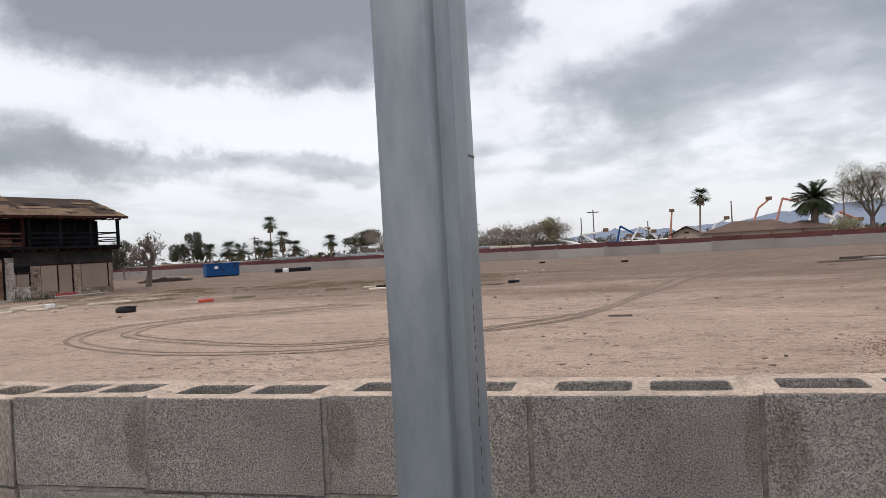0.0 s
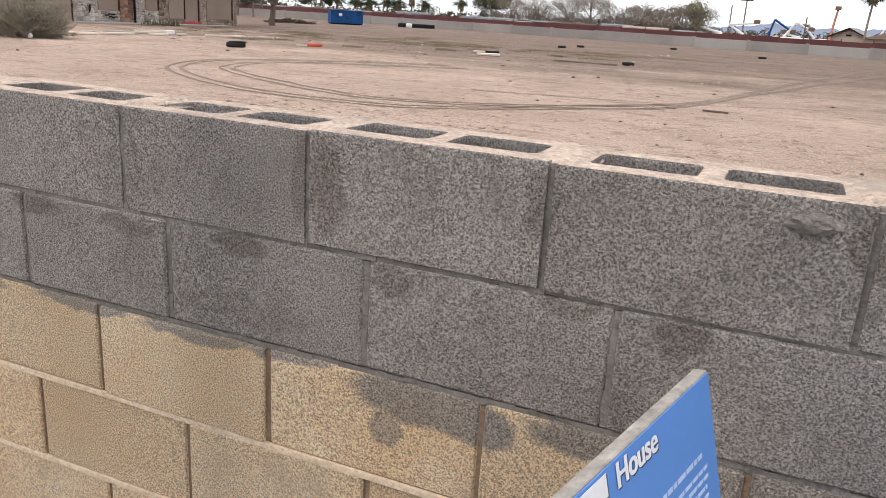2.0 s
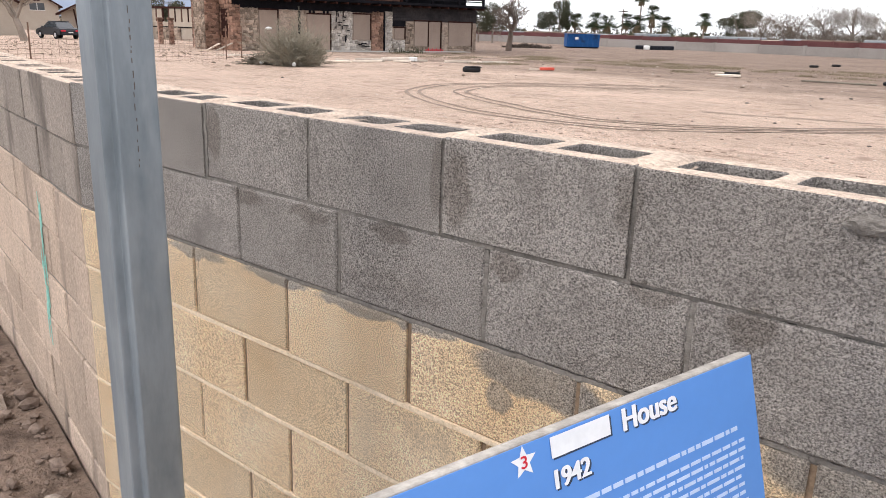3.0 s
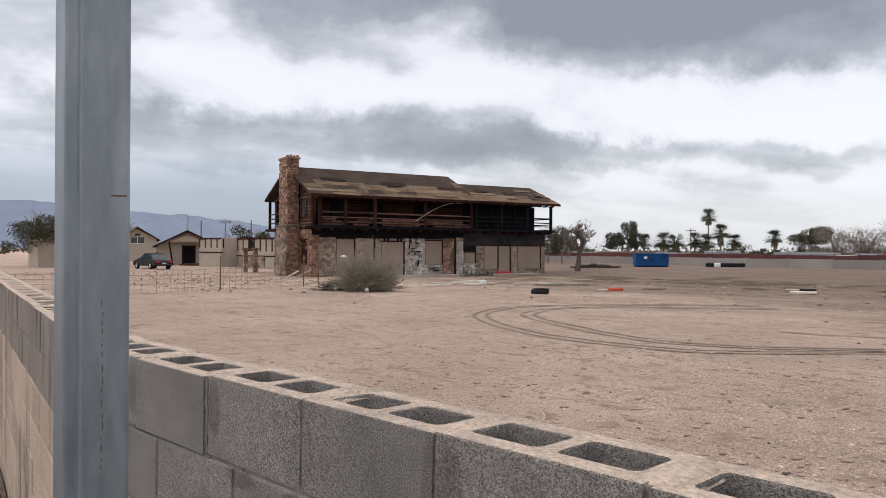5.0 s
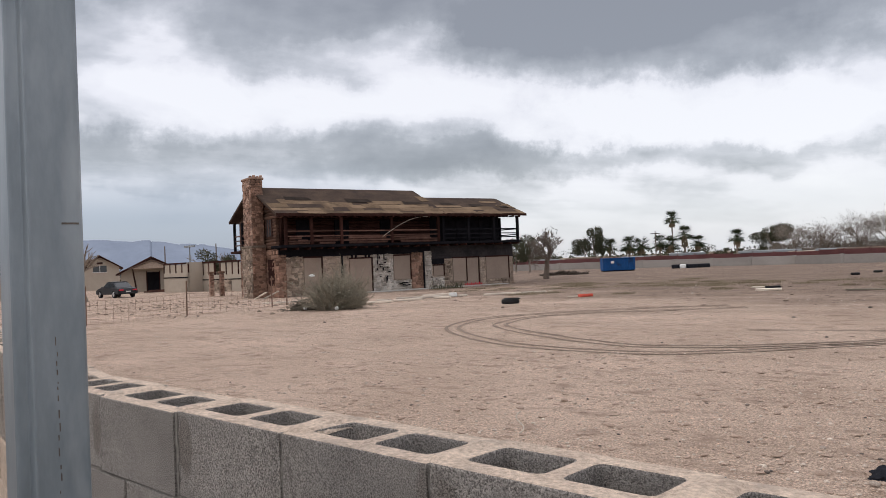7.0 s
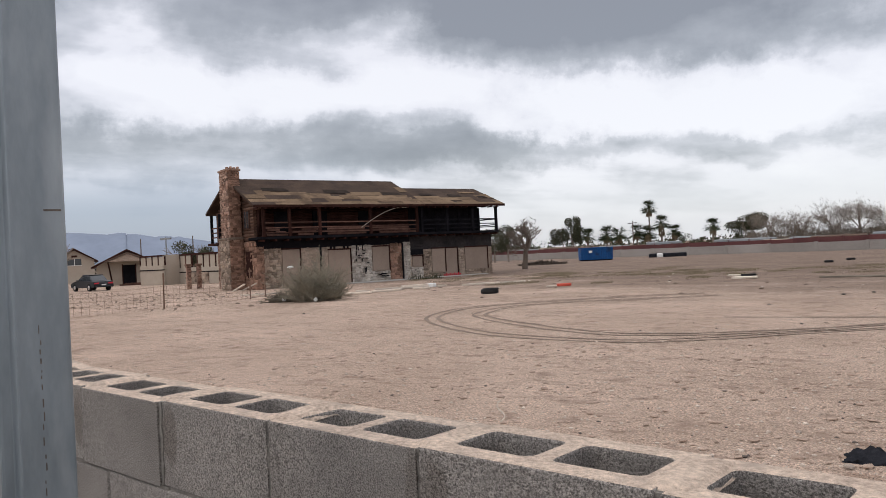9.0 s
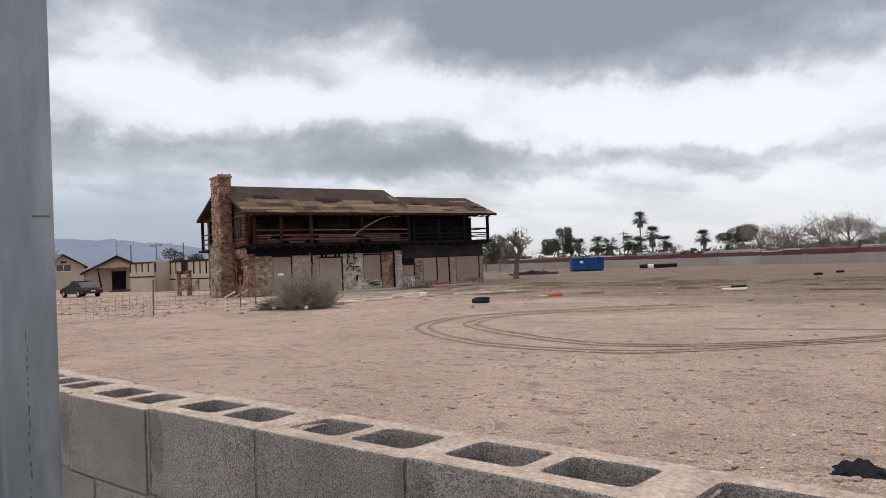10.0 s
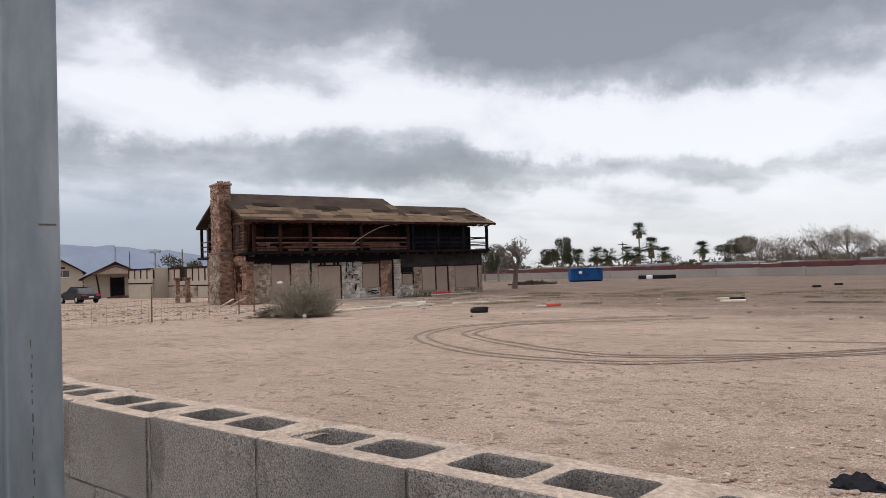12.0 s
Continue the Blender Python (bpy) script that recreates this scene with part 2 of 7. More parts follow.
def distance_tone(mat, along, near, far, tone):
    """Multiplies the ground's colour by one tone from a given distance on, with a ragged border."""
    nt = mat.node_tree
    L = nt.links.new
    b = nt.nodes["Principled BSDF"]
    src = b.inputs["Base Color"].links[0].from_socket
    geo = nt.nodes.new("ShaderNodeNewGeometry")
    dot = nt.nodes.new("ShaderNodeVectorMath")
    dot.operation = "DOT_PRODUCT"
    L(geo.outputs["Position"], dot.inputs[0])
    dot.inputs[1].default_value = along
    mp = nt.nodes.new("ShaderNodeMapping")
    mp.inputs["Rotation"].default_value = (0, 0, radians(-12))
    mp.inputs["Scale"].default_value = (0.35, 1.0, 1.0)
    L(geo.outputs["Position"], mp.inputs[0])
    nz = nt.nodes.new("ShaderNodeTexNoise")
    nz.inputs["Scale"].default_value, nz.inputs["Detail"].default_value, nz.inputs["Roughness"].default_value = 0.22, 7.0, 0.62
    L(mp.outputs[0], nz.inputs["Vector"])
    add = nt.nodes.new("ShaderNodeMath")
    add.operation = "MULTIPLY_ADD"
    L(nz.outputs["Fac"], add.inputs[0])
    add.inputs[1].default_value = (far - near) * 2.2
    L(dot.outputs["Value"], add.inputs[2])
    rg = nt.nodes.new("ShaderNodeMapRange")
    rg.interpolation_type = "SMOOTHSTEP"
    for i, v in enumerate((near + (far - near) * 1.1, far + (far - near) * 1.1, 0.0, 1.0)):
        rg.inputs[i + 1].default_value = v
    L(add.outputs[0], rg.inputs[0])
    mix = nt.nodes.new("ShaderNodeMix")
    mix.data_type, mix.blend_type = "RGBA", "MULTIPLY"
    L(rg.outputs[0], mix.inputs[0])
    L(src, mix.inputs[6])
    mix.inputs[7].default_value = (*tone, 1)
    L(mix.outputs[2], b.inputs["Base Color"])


def scuffs_and_shade(mat, scale, turn, at, tone, mask_scale=0.7):
    """Small darker scrapes, damp crusts and the painted shade of low mounds, drawn out along one direction and gathered
    in drifts.
    """
    nt = mat.node_tree
    L = nt.links.new
    b = nt.nodes["Principled BSDF"]
    src = b.inputs["Base Color"].links[0].from_socket
    geo = nt.nodes.new("ShaderNodeNewGeometry")
    mp = nt.nodes.new("ShaderNodeMapping")
    mp.inputs["Rotation"].default_value = (0, 0, radians(turn))
    mp.inputs["Scale"].default_value = (0.45, 1.0, 1.0)
    L(geo.outputs["Position"], mp.inputs[0])
    facs = []
    for sc, lo, hi in ((scale, *at), (mask_scale, 0.42, 0.58)):
        nz = nt.nodes.new("ShaderNodeTexNoise")
        nz.inputs["Scale"].default_value, nz.inputs["Detail"].default_value, nz.inputs["Roughness"].default_value = sc, 8.0, 0.68
        L(mp.outputs[0], nz.inputs["Vector"])
        rg = nt.nodes.new("ShaderNodeMapRange")
        rg.interpolation_type = "SMOOTHSTEP"
        rg.inputs[1].default_value, rg.inputs[2].default_value = lo, hi
        L(nz.outputs["Fac"], rg.inputs[0])
        facs.append(rg.outputs[0])
    mul = nt.nodes.new("ShaderNodeMath")
    mul.operation = "MULTIPLY"
    L(facs[0], mul.inputs[0])
    L(facs[1], mul.inputs[1])
    mix = nt.nodes.new("ShaderNodeMix")
    mix.data_type, mix.blend_type = "RGBA", "MULTIPLY"
    L(mul.outputs[0], mix.inputs[0])
    L(src, mix.inputs[6])
    mix.inputs[7].default_value = (*tone, 1)
    L(mix.outputs[2], b.inputs["Base Color"])


scuffs_and_shade(M_SAND, 3.4, 25, (0.55, 0.64), (0.70, 0.66, 0.63))
scuffs_and_shade(M_SAND, 9.0, -15, (0.54, 0.61), (0.62, 0.58, 0.56), 0.6)
distance_tone(M_SAND, (0.216, 0.976, 0.0), 15.0, 33.0, (0.485, 0.475, 0.47))
stain(M_BLOCK, ((0.475, 1.49, 0.035, 0.085, 1.0), (0.425, 1.50, 0.02, 0.08, 0.8), (-0.34, 1.51, 0.035, 0.07, 1.0), (0.30, 1.365, 0.06, 0.022, 1.0), (0.04, 1.365, 0.07, 0.016, 0.8), (0.60, 1.36, 0.035, 0.03, 0.9), (0.90, 1.375, 0.05, 0.02, 0.9), (1.06, 1.36, 0.04, 0.035, 1.0), (-0.20, 1.37, 0.06, 0.022, 0.9), (0.84, 1.52, 0.025, 0.06, 0.8), (-0.80, 1.5, 0.03, 0.07, 1.0), (1.28, 1.53, 0.04, 0.05, 0.9), (0.3, 1.25, 0.16, 0.03, 0.4), (0.95, 1.22, 0.2, 0.04, 0.4)), (0.74, 0.72, 0.70))
stain(M_BEIGE, ((0.66, 1.155, 0.13, 0.05, 1.0), (0.76, 1.14, 0.08, 0.045, 1.0), (0.20, 1.175, 0.14, 0.02, 0.9), (-0.10, 1.18, 0.14, 0.018, 0.9), (0.97, 1.165, 0.12, 0.035, 1.0), (1.25, 1.16, 0.16, 0.05, 1.0), (0.60, 1.085, 0.035, 0.035, 0.8), (-0.45, 1.175, 0.14, 0.02, 0.8), (0.40, 1.18, 0.10, 0.02, 0.9)), (0.46, 0.52, 0.66))
M_VERGE = shader("dark_verge_dirt", (0.165, 0.118, 0.09), (0.27, 0.20, 0.155), 2.2, 40, 0.97, 1.0, spot=(0.09, 0.065, 0.05), spot_scale=5, dist=0.04)
M_VERGESTONE = shader("earthy_gravel", (0.23, 0.175, 0.14), (0.13, 0.095, 0.075), 9, 60, 0.95, 0.4)
M_TRACK = shader("pressed_dirt", (0.20, 0.150, 0.116), (0.265, 0.202, 0.158), 1.1, 12, 0.95, 0.6, dist=0.03)
M_FAINTTRACK = shader("scuffed_dirt", (0.28, 0.213, 0.168), (0.36, 0.278, 0.22), 1.1, 12, 0.95, 0.6, dist=0.03)
M_STONE = shader("pale_stone", (0.38, 0.32, 0.265), (0.27, 0.22, 0.185), 20, 90, 0.9, 0.5, vary=0.2)
M_PEBBLE = shader("desert_pebbles", (0.70, 0.60, 0.505), (0.36, 0.285, 0.23), 6, 90, 0.9, 0.3)
M_DARKSTONE = shader("dark_stone", (0.10, 0.085, 0.075), (0.16, 0.13, 0.11), 20, 90, 0.9, 0.5)
M_ASPHALT = shader("asphalt", (0.05, 0.05, 0.05), (0.065, 0.063, 0.06), 2, 120, 0.9, 0.5)
M_WOOD = shader("weathered_log_siding", (0.075, 0.042, 0.03), (0.135, 0.08, 0.058), 1.5, 18, 0.95, 0.4, vary=0.35, stretch=(1, 1, 3))
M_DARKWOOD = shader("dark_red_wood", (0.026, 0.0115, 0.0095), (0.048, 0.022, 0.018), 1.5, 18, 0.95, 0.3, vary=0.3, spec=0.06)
M_RAIL = shader("worn_rail_wood", (0.075, 0.040, 0.032), (0.125, 0.072, 0.056), 2, 25, 0.95, 0.3, vary=0.4, spec=0.06)
# black of burnt wood, also the painted dark of unlit openings
M_CHAR_UNLIT = shader("char_and_unlit_black", (0.007, 0.007, 0.009), (0.016, 0.015, 0.018), 1.2, 14, 0.95, 0.3, vary=0.2, spec=0.05)
M_CHARGREY = shader("smoke_stained_siding", (0.026, 0.024, 0.026), (0.052, 0.046, 0.046), 0.9, 9, 0.95, 0.3, spec=0.05)
M_ROOF = shader("old_shingle_roof", (0.047, 0.034, 0.028), (0.08, 0.057, 0.044), 0.8, 16, 0.95, 0.6, spot=(0.045, 0.034, 0.03), spot_scale=0.6, spec=0.05)
M_ROOFTAN = shader("bleached_roof_felt", (0.135, 0.093, 0.062), (0.195, 0.138, 0.09), 0.7, 16, 0.95, 0.5, vary=0.22, spot=(0.085, 0.06, 0.042), spot_scale=0.9, spec=0.05)
M_HOLE = shader("bare_roof_deck", (0.022, 0.017, 0.014), (0.045, 0.034, 0.028), 1.5, 20, 0.95, 0.4, spec=0.05)
M_STONEW = shader("field_stone", (0.36, 0.252, 0.195), (0.205, 0.120, 0.09), 1.6, 22, 0.95, 0.6, vary=0.5)
M_STONEG = shader("pale_grey_stone", (0.325, 0.258, 0.203), (0.205, 0.155, 0.12), 1.6, 22, 0.95, 0.6, vary=0.42)
M_STONEWHITE = shader("whitewashed_stone", (0.46, 0.42, 0.375), (0.30, 0.26, 0.222), 1.6, 22, 0.95, 0.6, vary=0.35)
M_BRICKR = shader("rust_brown_stone", (0.28, 0.168, 0.122), (0.18, 0.11, 0.08), 1.6, 22, 0.95, 0.6, vary=0.45)
M_BOARD = shader("tan_plywood_board", (0.255, 0.195, 0.158), (0.30, 0.235, 0.19), 0.9, 20, 0.9, 0.15, vary=0.08, grainy=0.12)
M_TANWALL = shader("tan_stone_infill", (0.28, 0.215, 0.17), (0.345, 0.275, 0.22), 1.5, 12, 0.95, 0.5, vary=0.2)
M_STUCCO = shader("cream_stucco", (0.36, 0.308, 0.25), (0.42, 0.362, 0.298), 0.6, 40, 0.95, 0.25, grainy=0.1)
M_GREYWALL = shader("pale_grey_block_wall", (0.235, 0.214, 0.197), (0.29, 0.266, 0.245), 0.35, 12, 0.95, 0.3, vary=0.08, spot=(0.29, 0.265, 0.245), spot_scale=0.12, grainy=0.15)
M_REDFENCE = shader("dull_red_fence", (0.095, 0.038, 0.038), (0.13, 0.055, 0.053), 0.5, 12, 0.9, 0.2, vary=0.15)
M_BLUE = shader("blue_dumpster_paint", (0.009, 0.06, 0.19), (0.014, 0.08, 0.235), 0.9, 14, 0.6, 0.1, spot=(0.015, 0.04, 0.10), spot_scale=1.4)
M_BLACK = shader("black_rubber", (0.014, 0.014, 0.015), (0.026, 0.025, 0.025), 4, 60, 0.8, 0.3)
M_ORANGE = shader("faded_orange_plastic", (0.56, 0.085, 0.055), (0.64, 0.12, 0.08), 2, 20, 0.5, 0.1)
M_PLANK = shader("bleached_plank", (0.50, 0.43, 0.36), (0.63, 0.555, 0.47), 2, 25, 0.9, 0.2, vary=0.25)
M_WHITE = shader("white_paint", (0.66, 0.66, 0.64), (0.74, 0.74, 0.72), 1, 20, 0.6, 0.05, grainy=0.05)
M_BRUSH = shader("dry_brush_twigs", (0.165, 0.143, 0.112), (0.245, 0.213, 0.168), 2, 30, 0.95, 0.0, vary=0.2)
M_BRUSHGREEN = shader("grey_green_twigs", (0.185, 0.166, 0.125), (0.27, 0.243, 0.187), 2, 30, 0.95, 0.0, vary=0.2)
M_BARK = shader("grey_bark", (0.20, 0.165, 0.135), (0.28, 0.235, 0.195), 2, 25, 0.9, 0.4)
M_TWIG = shader("bare_twigs", (0.20, 0.168, 0.14), (0.275, 0.235, 0.20), 1, 12, 0.95, 0.0)
M_LEAF = shader("olive_foliage", (0.045, 0.048, 0.028), (0.08, 0.079, 0.05), 0.8, 6, 0.9, 0.0, vary=0.2)
M_LEAFPALE = shader("pale_spring_foliage", (0.17, 0.165, 0.095), (0.23, 0.22, 0.14), 0.8, 6, 0.8, 0.0)
M_PALM = shader("palm_fronds", (0.035, 0.048, 0.024), (0.065, 0.078, 0.04), 0.8, 6, 0.8, 0.0)
M_THATCH = shader("dead_palm_thatch", (0.20, 0.15, 0.095), (0.26, 0.20, 0.13), 1, 9, 0.9, 0.1)
M_OLIVE = shader("feathery_olive_foliage", (0.125, 0.118, 0.072), (0.185, 0.17, 0.11), 0.8, 6, 0.9, 0.0, vary=0.15)
M_DARKBARK = shader("dark_dead_bark", (0.115, 0.09, 0.075), (0.17, 0.135, 0.11), 2, 25, 0.95, 0.3)
M_CUTBRUSH = shader("cut_dead_brush", (0.06, 0.047, 0.038), (0.105, 0.083, 0.068), 2, 25, 0.95, 0.3)
M_WEED = shader("dry_weeds", (0.20, 0.165, 0.11), (0.27, 0.22, 0.15), 0.8, 8, 0.95, 0.0)
M_STRAW = shader("dry_straw_grass", (0.33, 0.255, 0.15), (0.40, 0.315, 0.195), 0.8, 8, 0.9, 0.0)
# the haze of the distance is put into the mountains' base colour
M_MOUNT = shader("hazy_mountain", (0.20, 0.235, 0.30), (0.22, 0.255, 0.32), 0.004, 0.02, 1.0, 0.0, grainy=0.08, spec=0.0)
M_CARBLACK = shader("black_car_paint", (0.012, 0.014, 0.018), (0.018, 0.02, 0.024), 0.8, 10, 0.38, 0.0, grainy=0.05, spec=0.3)
M_GLASS = shader("dark_car_glass", (0.03, 0.036, 0.042), (0.05, 0.055, 0.06), 0.6, 5, 0.08, 0.0, grainy=0.05, spec=0.5)
M_CHROME = shader("bright_metal", (0.55, 0.56, 0.57), (0.62, 0.63, 0.64), 1, 10, 0.25, 0.0, metal=0.9, grainy=0.05)
M_RUST = shader("rusty_steel", (0.14, 0.085, 0.06), (0.20, 0.125, 0.09), 3, 40, 0.8, 0.3)
M_ROOFBROWN = shader("brown_tile_roof", (0.11, 0.075, 0.06), (0.15, 0.105, 0.082), 0.7, 10, 0.95, 0.3)
M_LIFT = shader("orange_boom_paint", (0.40, 0.175, 0.115), (0.48, 0.23, 0.16), 1, 8, 0.5, 0.0)
M_LAMPPOLE = shader("grey_lamp_pole", (0.20, 0.215, 0.225), (0.25, 0.265, 0.275), 1, 8, 0.6, 0.0)
M_GALVO = shader("concrete_kerbstone", (0.35, 0.33, 0.30), (0.42, 0.40, 0.36), 1, 40, 0.9, 0.4)
M_TEAL = shader("turquoise_spray_paint", (0.25, 0.55, 0.47), (0.33, 0.62, 0.53), 6, 60, 0.8, 0.1)
M_CLOTH = shader("black_cloth", (0.012, 0.013, 0.017), (0.022, 0.023, 0.028), 8, 80, 0.95, 0.3)
M_SIGN = shader("sky_blue_sign_face", (0.10, 0.27, 0.66), (0.11, 0.283, 0.675), 2, 30, 0.45, 0.0, grainy=0.02, spec=0.4)
M_SIGNTXT = shader("white_sign_print", (0.78, 0.80, 0.82), (0.84, 0.85, 0.86), 5, 40, 0.5, 0.0, grainy=0.05)
M_SIGNDARK = shader("dark_sign_print", (0.04, 0.06, 0.10), (0.05, 0.07, 0.12), 5, 40, 0.5, 0.0, grainy=0.05)
M_SIGNRED = shader("red_sign_print", (0.55, 0.03, 0.05), (0.6, 0.04, 0.06), 5, 40, 0.5, 0.0, grainy=0.05)
M_SIGNEDGE = shader("worn_sign_edge", (0.27, 0.25, 0.22), (0.40, 0.37, 0.33), 12, 60, 0.7, 0.2)


M_SIDETOP = shader("stained_side_block", (0.37, 0.315, 0.270), (0.44, 0.378, 0.325), 2, 260, 0.95, 0.9, vary=0.10, spot=(0.17, 0.145, 0.125), spot_scale=3.2, spot_at=(0.52, 0.63), stretch=(1, 1, 0.3), pores=0.7, pore_scale=280, dist=0.006, pits=True)
M_SIGNPALE = shader("pale_sign_print", (0.48, 0.60, 0.82), (0.53, 0.65, 0.85), 5, 40, 0.5, 0.0, grainy=0.05)
M_PALEPATCH = shader("repainted_wall_patch", (0.31, 0.29, 0.265), (0.34, 0.32, 0.295), 0.6, 12, 0.95, 0.2, grainy=0.1)
M_BROWNJOINT = shader("brown_mortar", (0.20, 0.14, 0.095), (0.26, 0.19, 0.13), 9, 120, 0.95, 0.5, dist=0.008)
M_CREAMJOINT = shader("cream_painted_mortar", (0.62, 0.49, 0.34), (0.68, 0.56, 0.42), 9, 120, 0.95, 0.4, dist=0.006)
# ---- building helpers ----
def part(name, bm, material, parent=None, label="", smooth=False):
    me = bpy.data.meshes.new(name)
    bm.to_mesh(me)
    bm.free()
    me.materials.append(material)
    if smooth:
        me.polygons.foreach_set("use_smooth", [True] * len(me.polygons))
    ob = new(name, me)
    ob.parent = parent
    if label:
        ob["label"] = label
    return ob


def thing(name, m, label, category, group="", kind=""):
    e = new(name)
    e.empty_display_size = 0.2
    e.matrix_world = m
    return tagged(e, label, category, group, kind)


def box(x0, x1, y0, y1, z0, z1, bevel=0.0, bm=None, m=None):
    own = bm is None
    b = bmesh.new()
    r = bmesh.ops.create_cube(b, size=1.0, matrix=Matrix.Translation(((x0 + x1) / 2, (y0 + y1) / 2, (z0 + z1) / 2)) @ Matrix.Diagonal((abs(x1 - x0), abs(y1 - y0), abs(z1 - z0), 1)))
    if bevel:
        bmesh.ops.bevel(b, geom=b.edges[:], offset=bevel, segments=1, affect="EDGES", profile=0.5)
    if m is not None:
        b.transform(m)
    if own:
        return b
    merge(bm, b)
    return bm


def merge(dst, src):
    me = bpy.data.meshes.new("tmp")
    src.to_mesh(me)
    src.free()
    dst.from_mesh(me)
    bpy.data.meshes.remove(me)


def tube(p0, p1, r0, r1, n=8, bm=None, caps=True):
    own = bm is None
    b = bmesh.new() if own else bm
    p0, p1 = Vector(p0), Vector(p1)
    d = (p1 - p0).normalized()
    a = d.orthogonal().normalized()
    c = d.cross(a)
    rings = []
    for p, r in ((p0, r0), (p1, r1)):
        rings.append([b.verts.new(p + (a * math.cos(2 * math.pi * i / n) + c * math.sin(2 * math.pi * i / n)) * r) for i in range(n)])
    for i in range(n):
        b.faces.new((rings[0][i], rings[0][(i + 1) % n], rings[1][(i + 1) % n], rings[1][i]))
    if caps and n > 2:
        b.faces.new(rings[0][::-1])
        b.faces.new(rings[1])
    return b


def prism(pts, y0, y1, bm=None):
    """A polygon of (x, z) points drawn out from y0 to y1."""
    b = bmesh.new() if bm is None else bm
    f = [b.verts.new((x, y0, z)) for x, z in pts]
    k = [b.verts.new((x, y1, z)) for x, z in pts]
    b.faces.new(f)
    b.faces.new(k[::-1])
    for i in range(len(pts)):
        j = (i + 1) % len(pts)
        b.faces.new((f[j], f[i], k[i], k[j]))
    bmesh.ops.recalc_face_normals(b, faces=b.faces[:])
    return b


def smooth_step(a, b, v):
    t = min(1.0, max(0.0, (v - a) / (b - a)))
    return t * t * (3 - 2 * t)


U = Vector((0.216, 0.976, 0.0))      # along the property, away from the street
N = Vector((-0.976, 0.216, 0.0))     # along the street
CORNER = Vector((-1.24, 0.02, 0.0))  # where the low wall bends


def ground_z(x, y):
    street = y < 0.1 if x > CORNER.x else y < CORNER.y + (CORNER.x - x) * 0.221 + 0.1
    if street:
        return -0.04
    r = math.hypot(x, y)
    base = 0.2 * smooth_step(5, 38, r)
    if r < 120:
        base += 0.03 * noise.noise(Vector((x * 0.25, y * 0.25, 0))) + 0.012 * noise.noise(Vector((x * 1.1, y * 1.1, 3)))
    return base


# ---- ground ----
def ground_sheet():
    n = 230
    half = [2500 * math.sinh(5.6 * i / n) / math.sinh(5.6) for i in range(n + 1)]
    axis = [-v for v in half[:0:-1]] + half
    xs, ys = [v - 2.0 for v in axis], [v + 6.0 for v in axis]
    ys = [v for v in ys if v > -600]
    verts = [(x, y, ground_z(x, y)) for y in ys for x in xs]
    w = len(xs)
    faces = [(j * w + i, j * w + i + 1, (j + 1) * w + i + 1, (j + 1) * w + i) for j in range(len(ys) - 1) for i in range(w - 1)]
    me = bpy.data.meshes.new("ground")
    me.from_pydata(verts, [], faces)
    me.polygons.foreach_set("use_smooth", [True] * len(me.polygons))
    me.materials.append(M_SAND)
    return tagged(new("ground", me), "pale tan desert dirt of a vacant lot", "ground", kind="structure")


ground_sheet()


def verge():
    """The dark dirt strip on the street side of the low wall."""
    bm = bmesh.new()
    rows = []
    for i in range(150):
        x = 9.0 - i * 0.18
        edge = -0.004 if x > CORNER.x else CORNER.y + (CORNER.x - x) * 0.221 - 0.004
        row = []
        for j in range(26):
            y = edge - (edge + 2.39) * (j / 25)
            z = 0.055 + 0.05 * noise.noise(Vector((x * 1.4, y * 1.4, 5))) + 0.03 * noise.noise(Vector((x * 5, y * 5, 9)))
            row.append(bm.verts.new((x, y, z)))
        rows.append(row)
    for a, b in zip(rows, rows[1:]):
        for j in range(25):
            bm.faces.new((a[j], a[j + 1], b[j + 1], b[j]))
    bmesh.ops.recalc_face_normals(bm, faces=bm.faces[:])
    ob = part("verge", bm, M_VERGE, smooth=True)
    return tagged(ob, "dark brown dirt strip beside the low block wall", "ground", kind="structure")


verge()
tagged(part("pavement", box(-40, 30, -6.0, -2.4, -0.1, 0.06, 0.01), M_GALVO), "grey concrete pavement along the street", "pavement", kind="structure")
tagged(part("road", box(-200, 200, -22, -6.0, -0.12, -0.03), M_ASPHALT), "dark asphalt road along the lot", "road", kind="structure")


def ribbon(pts, width, lift):
    """A tyre's print in the dirt: two pressed lines along a smooth line."""
    dense = []
    P = [Vector((x, y, 0)) for x, y in pts]
    for i in range(len(P) - 1):
        a, b, c, d = P[max(i - 1, 0)], P[i], P[i + 1], P[min(i + 2, len(P) - 1)]
        for k in range(14):
            t = k / 14
            dense.append(0.5 * ((2 * b) + (c - a) * t + (2 * a - 5 * b + 4 * c - d) * t * t + (3 * b - a - 3 * c + d) * t ** 3))
    bm = bmesh.new()
    for side in (-1, 1):
        prev = None
        for i in range(len(dense) - 1):
            t = (dense[i + 1] - dense[i]).normalized()
            s = Vector((-t.y, t.x, 0))
            c = dense[i] + s * side * width * (0.85 - 0.5 * smooth_step(-6.0, 0.0, dense[i].x))
            wob = 0.36 * width * (0.75 + 0.4 * noise.noise(dense[i] * 1.7 + Vector((0, 0, side))))
            cur = [bm.verts.new((q.x, q.y, ground_z(q.x, q.y) + lift)) for q in (c - s * wob, c + s * wob)]
            if prev:
                bm.faces.new((prev[0], cur[0], cur[1], prev[1]))
            prev = cur
    bmesh.ops.recalc_face_normals(bm, faces=bm.faces[:])
    return bm


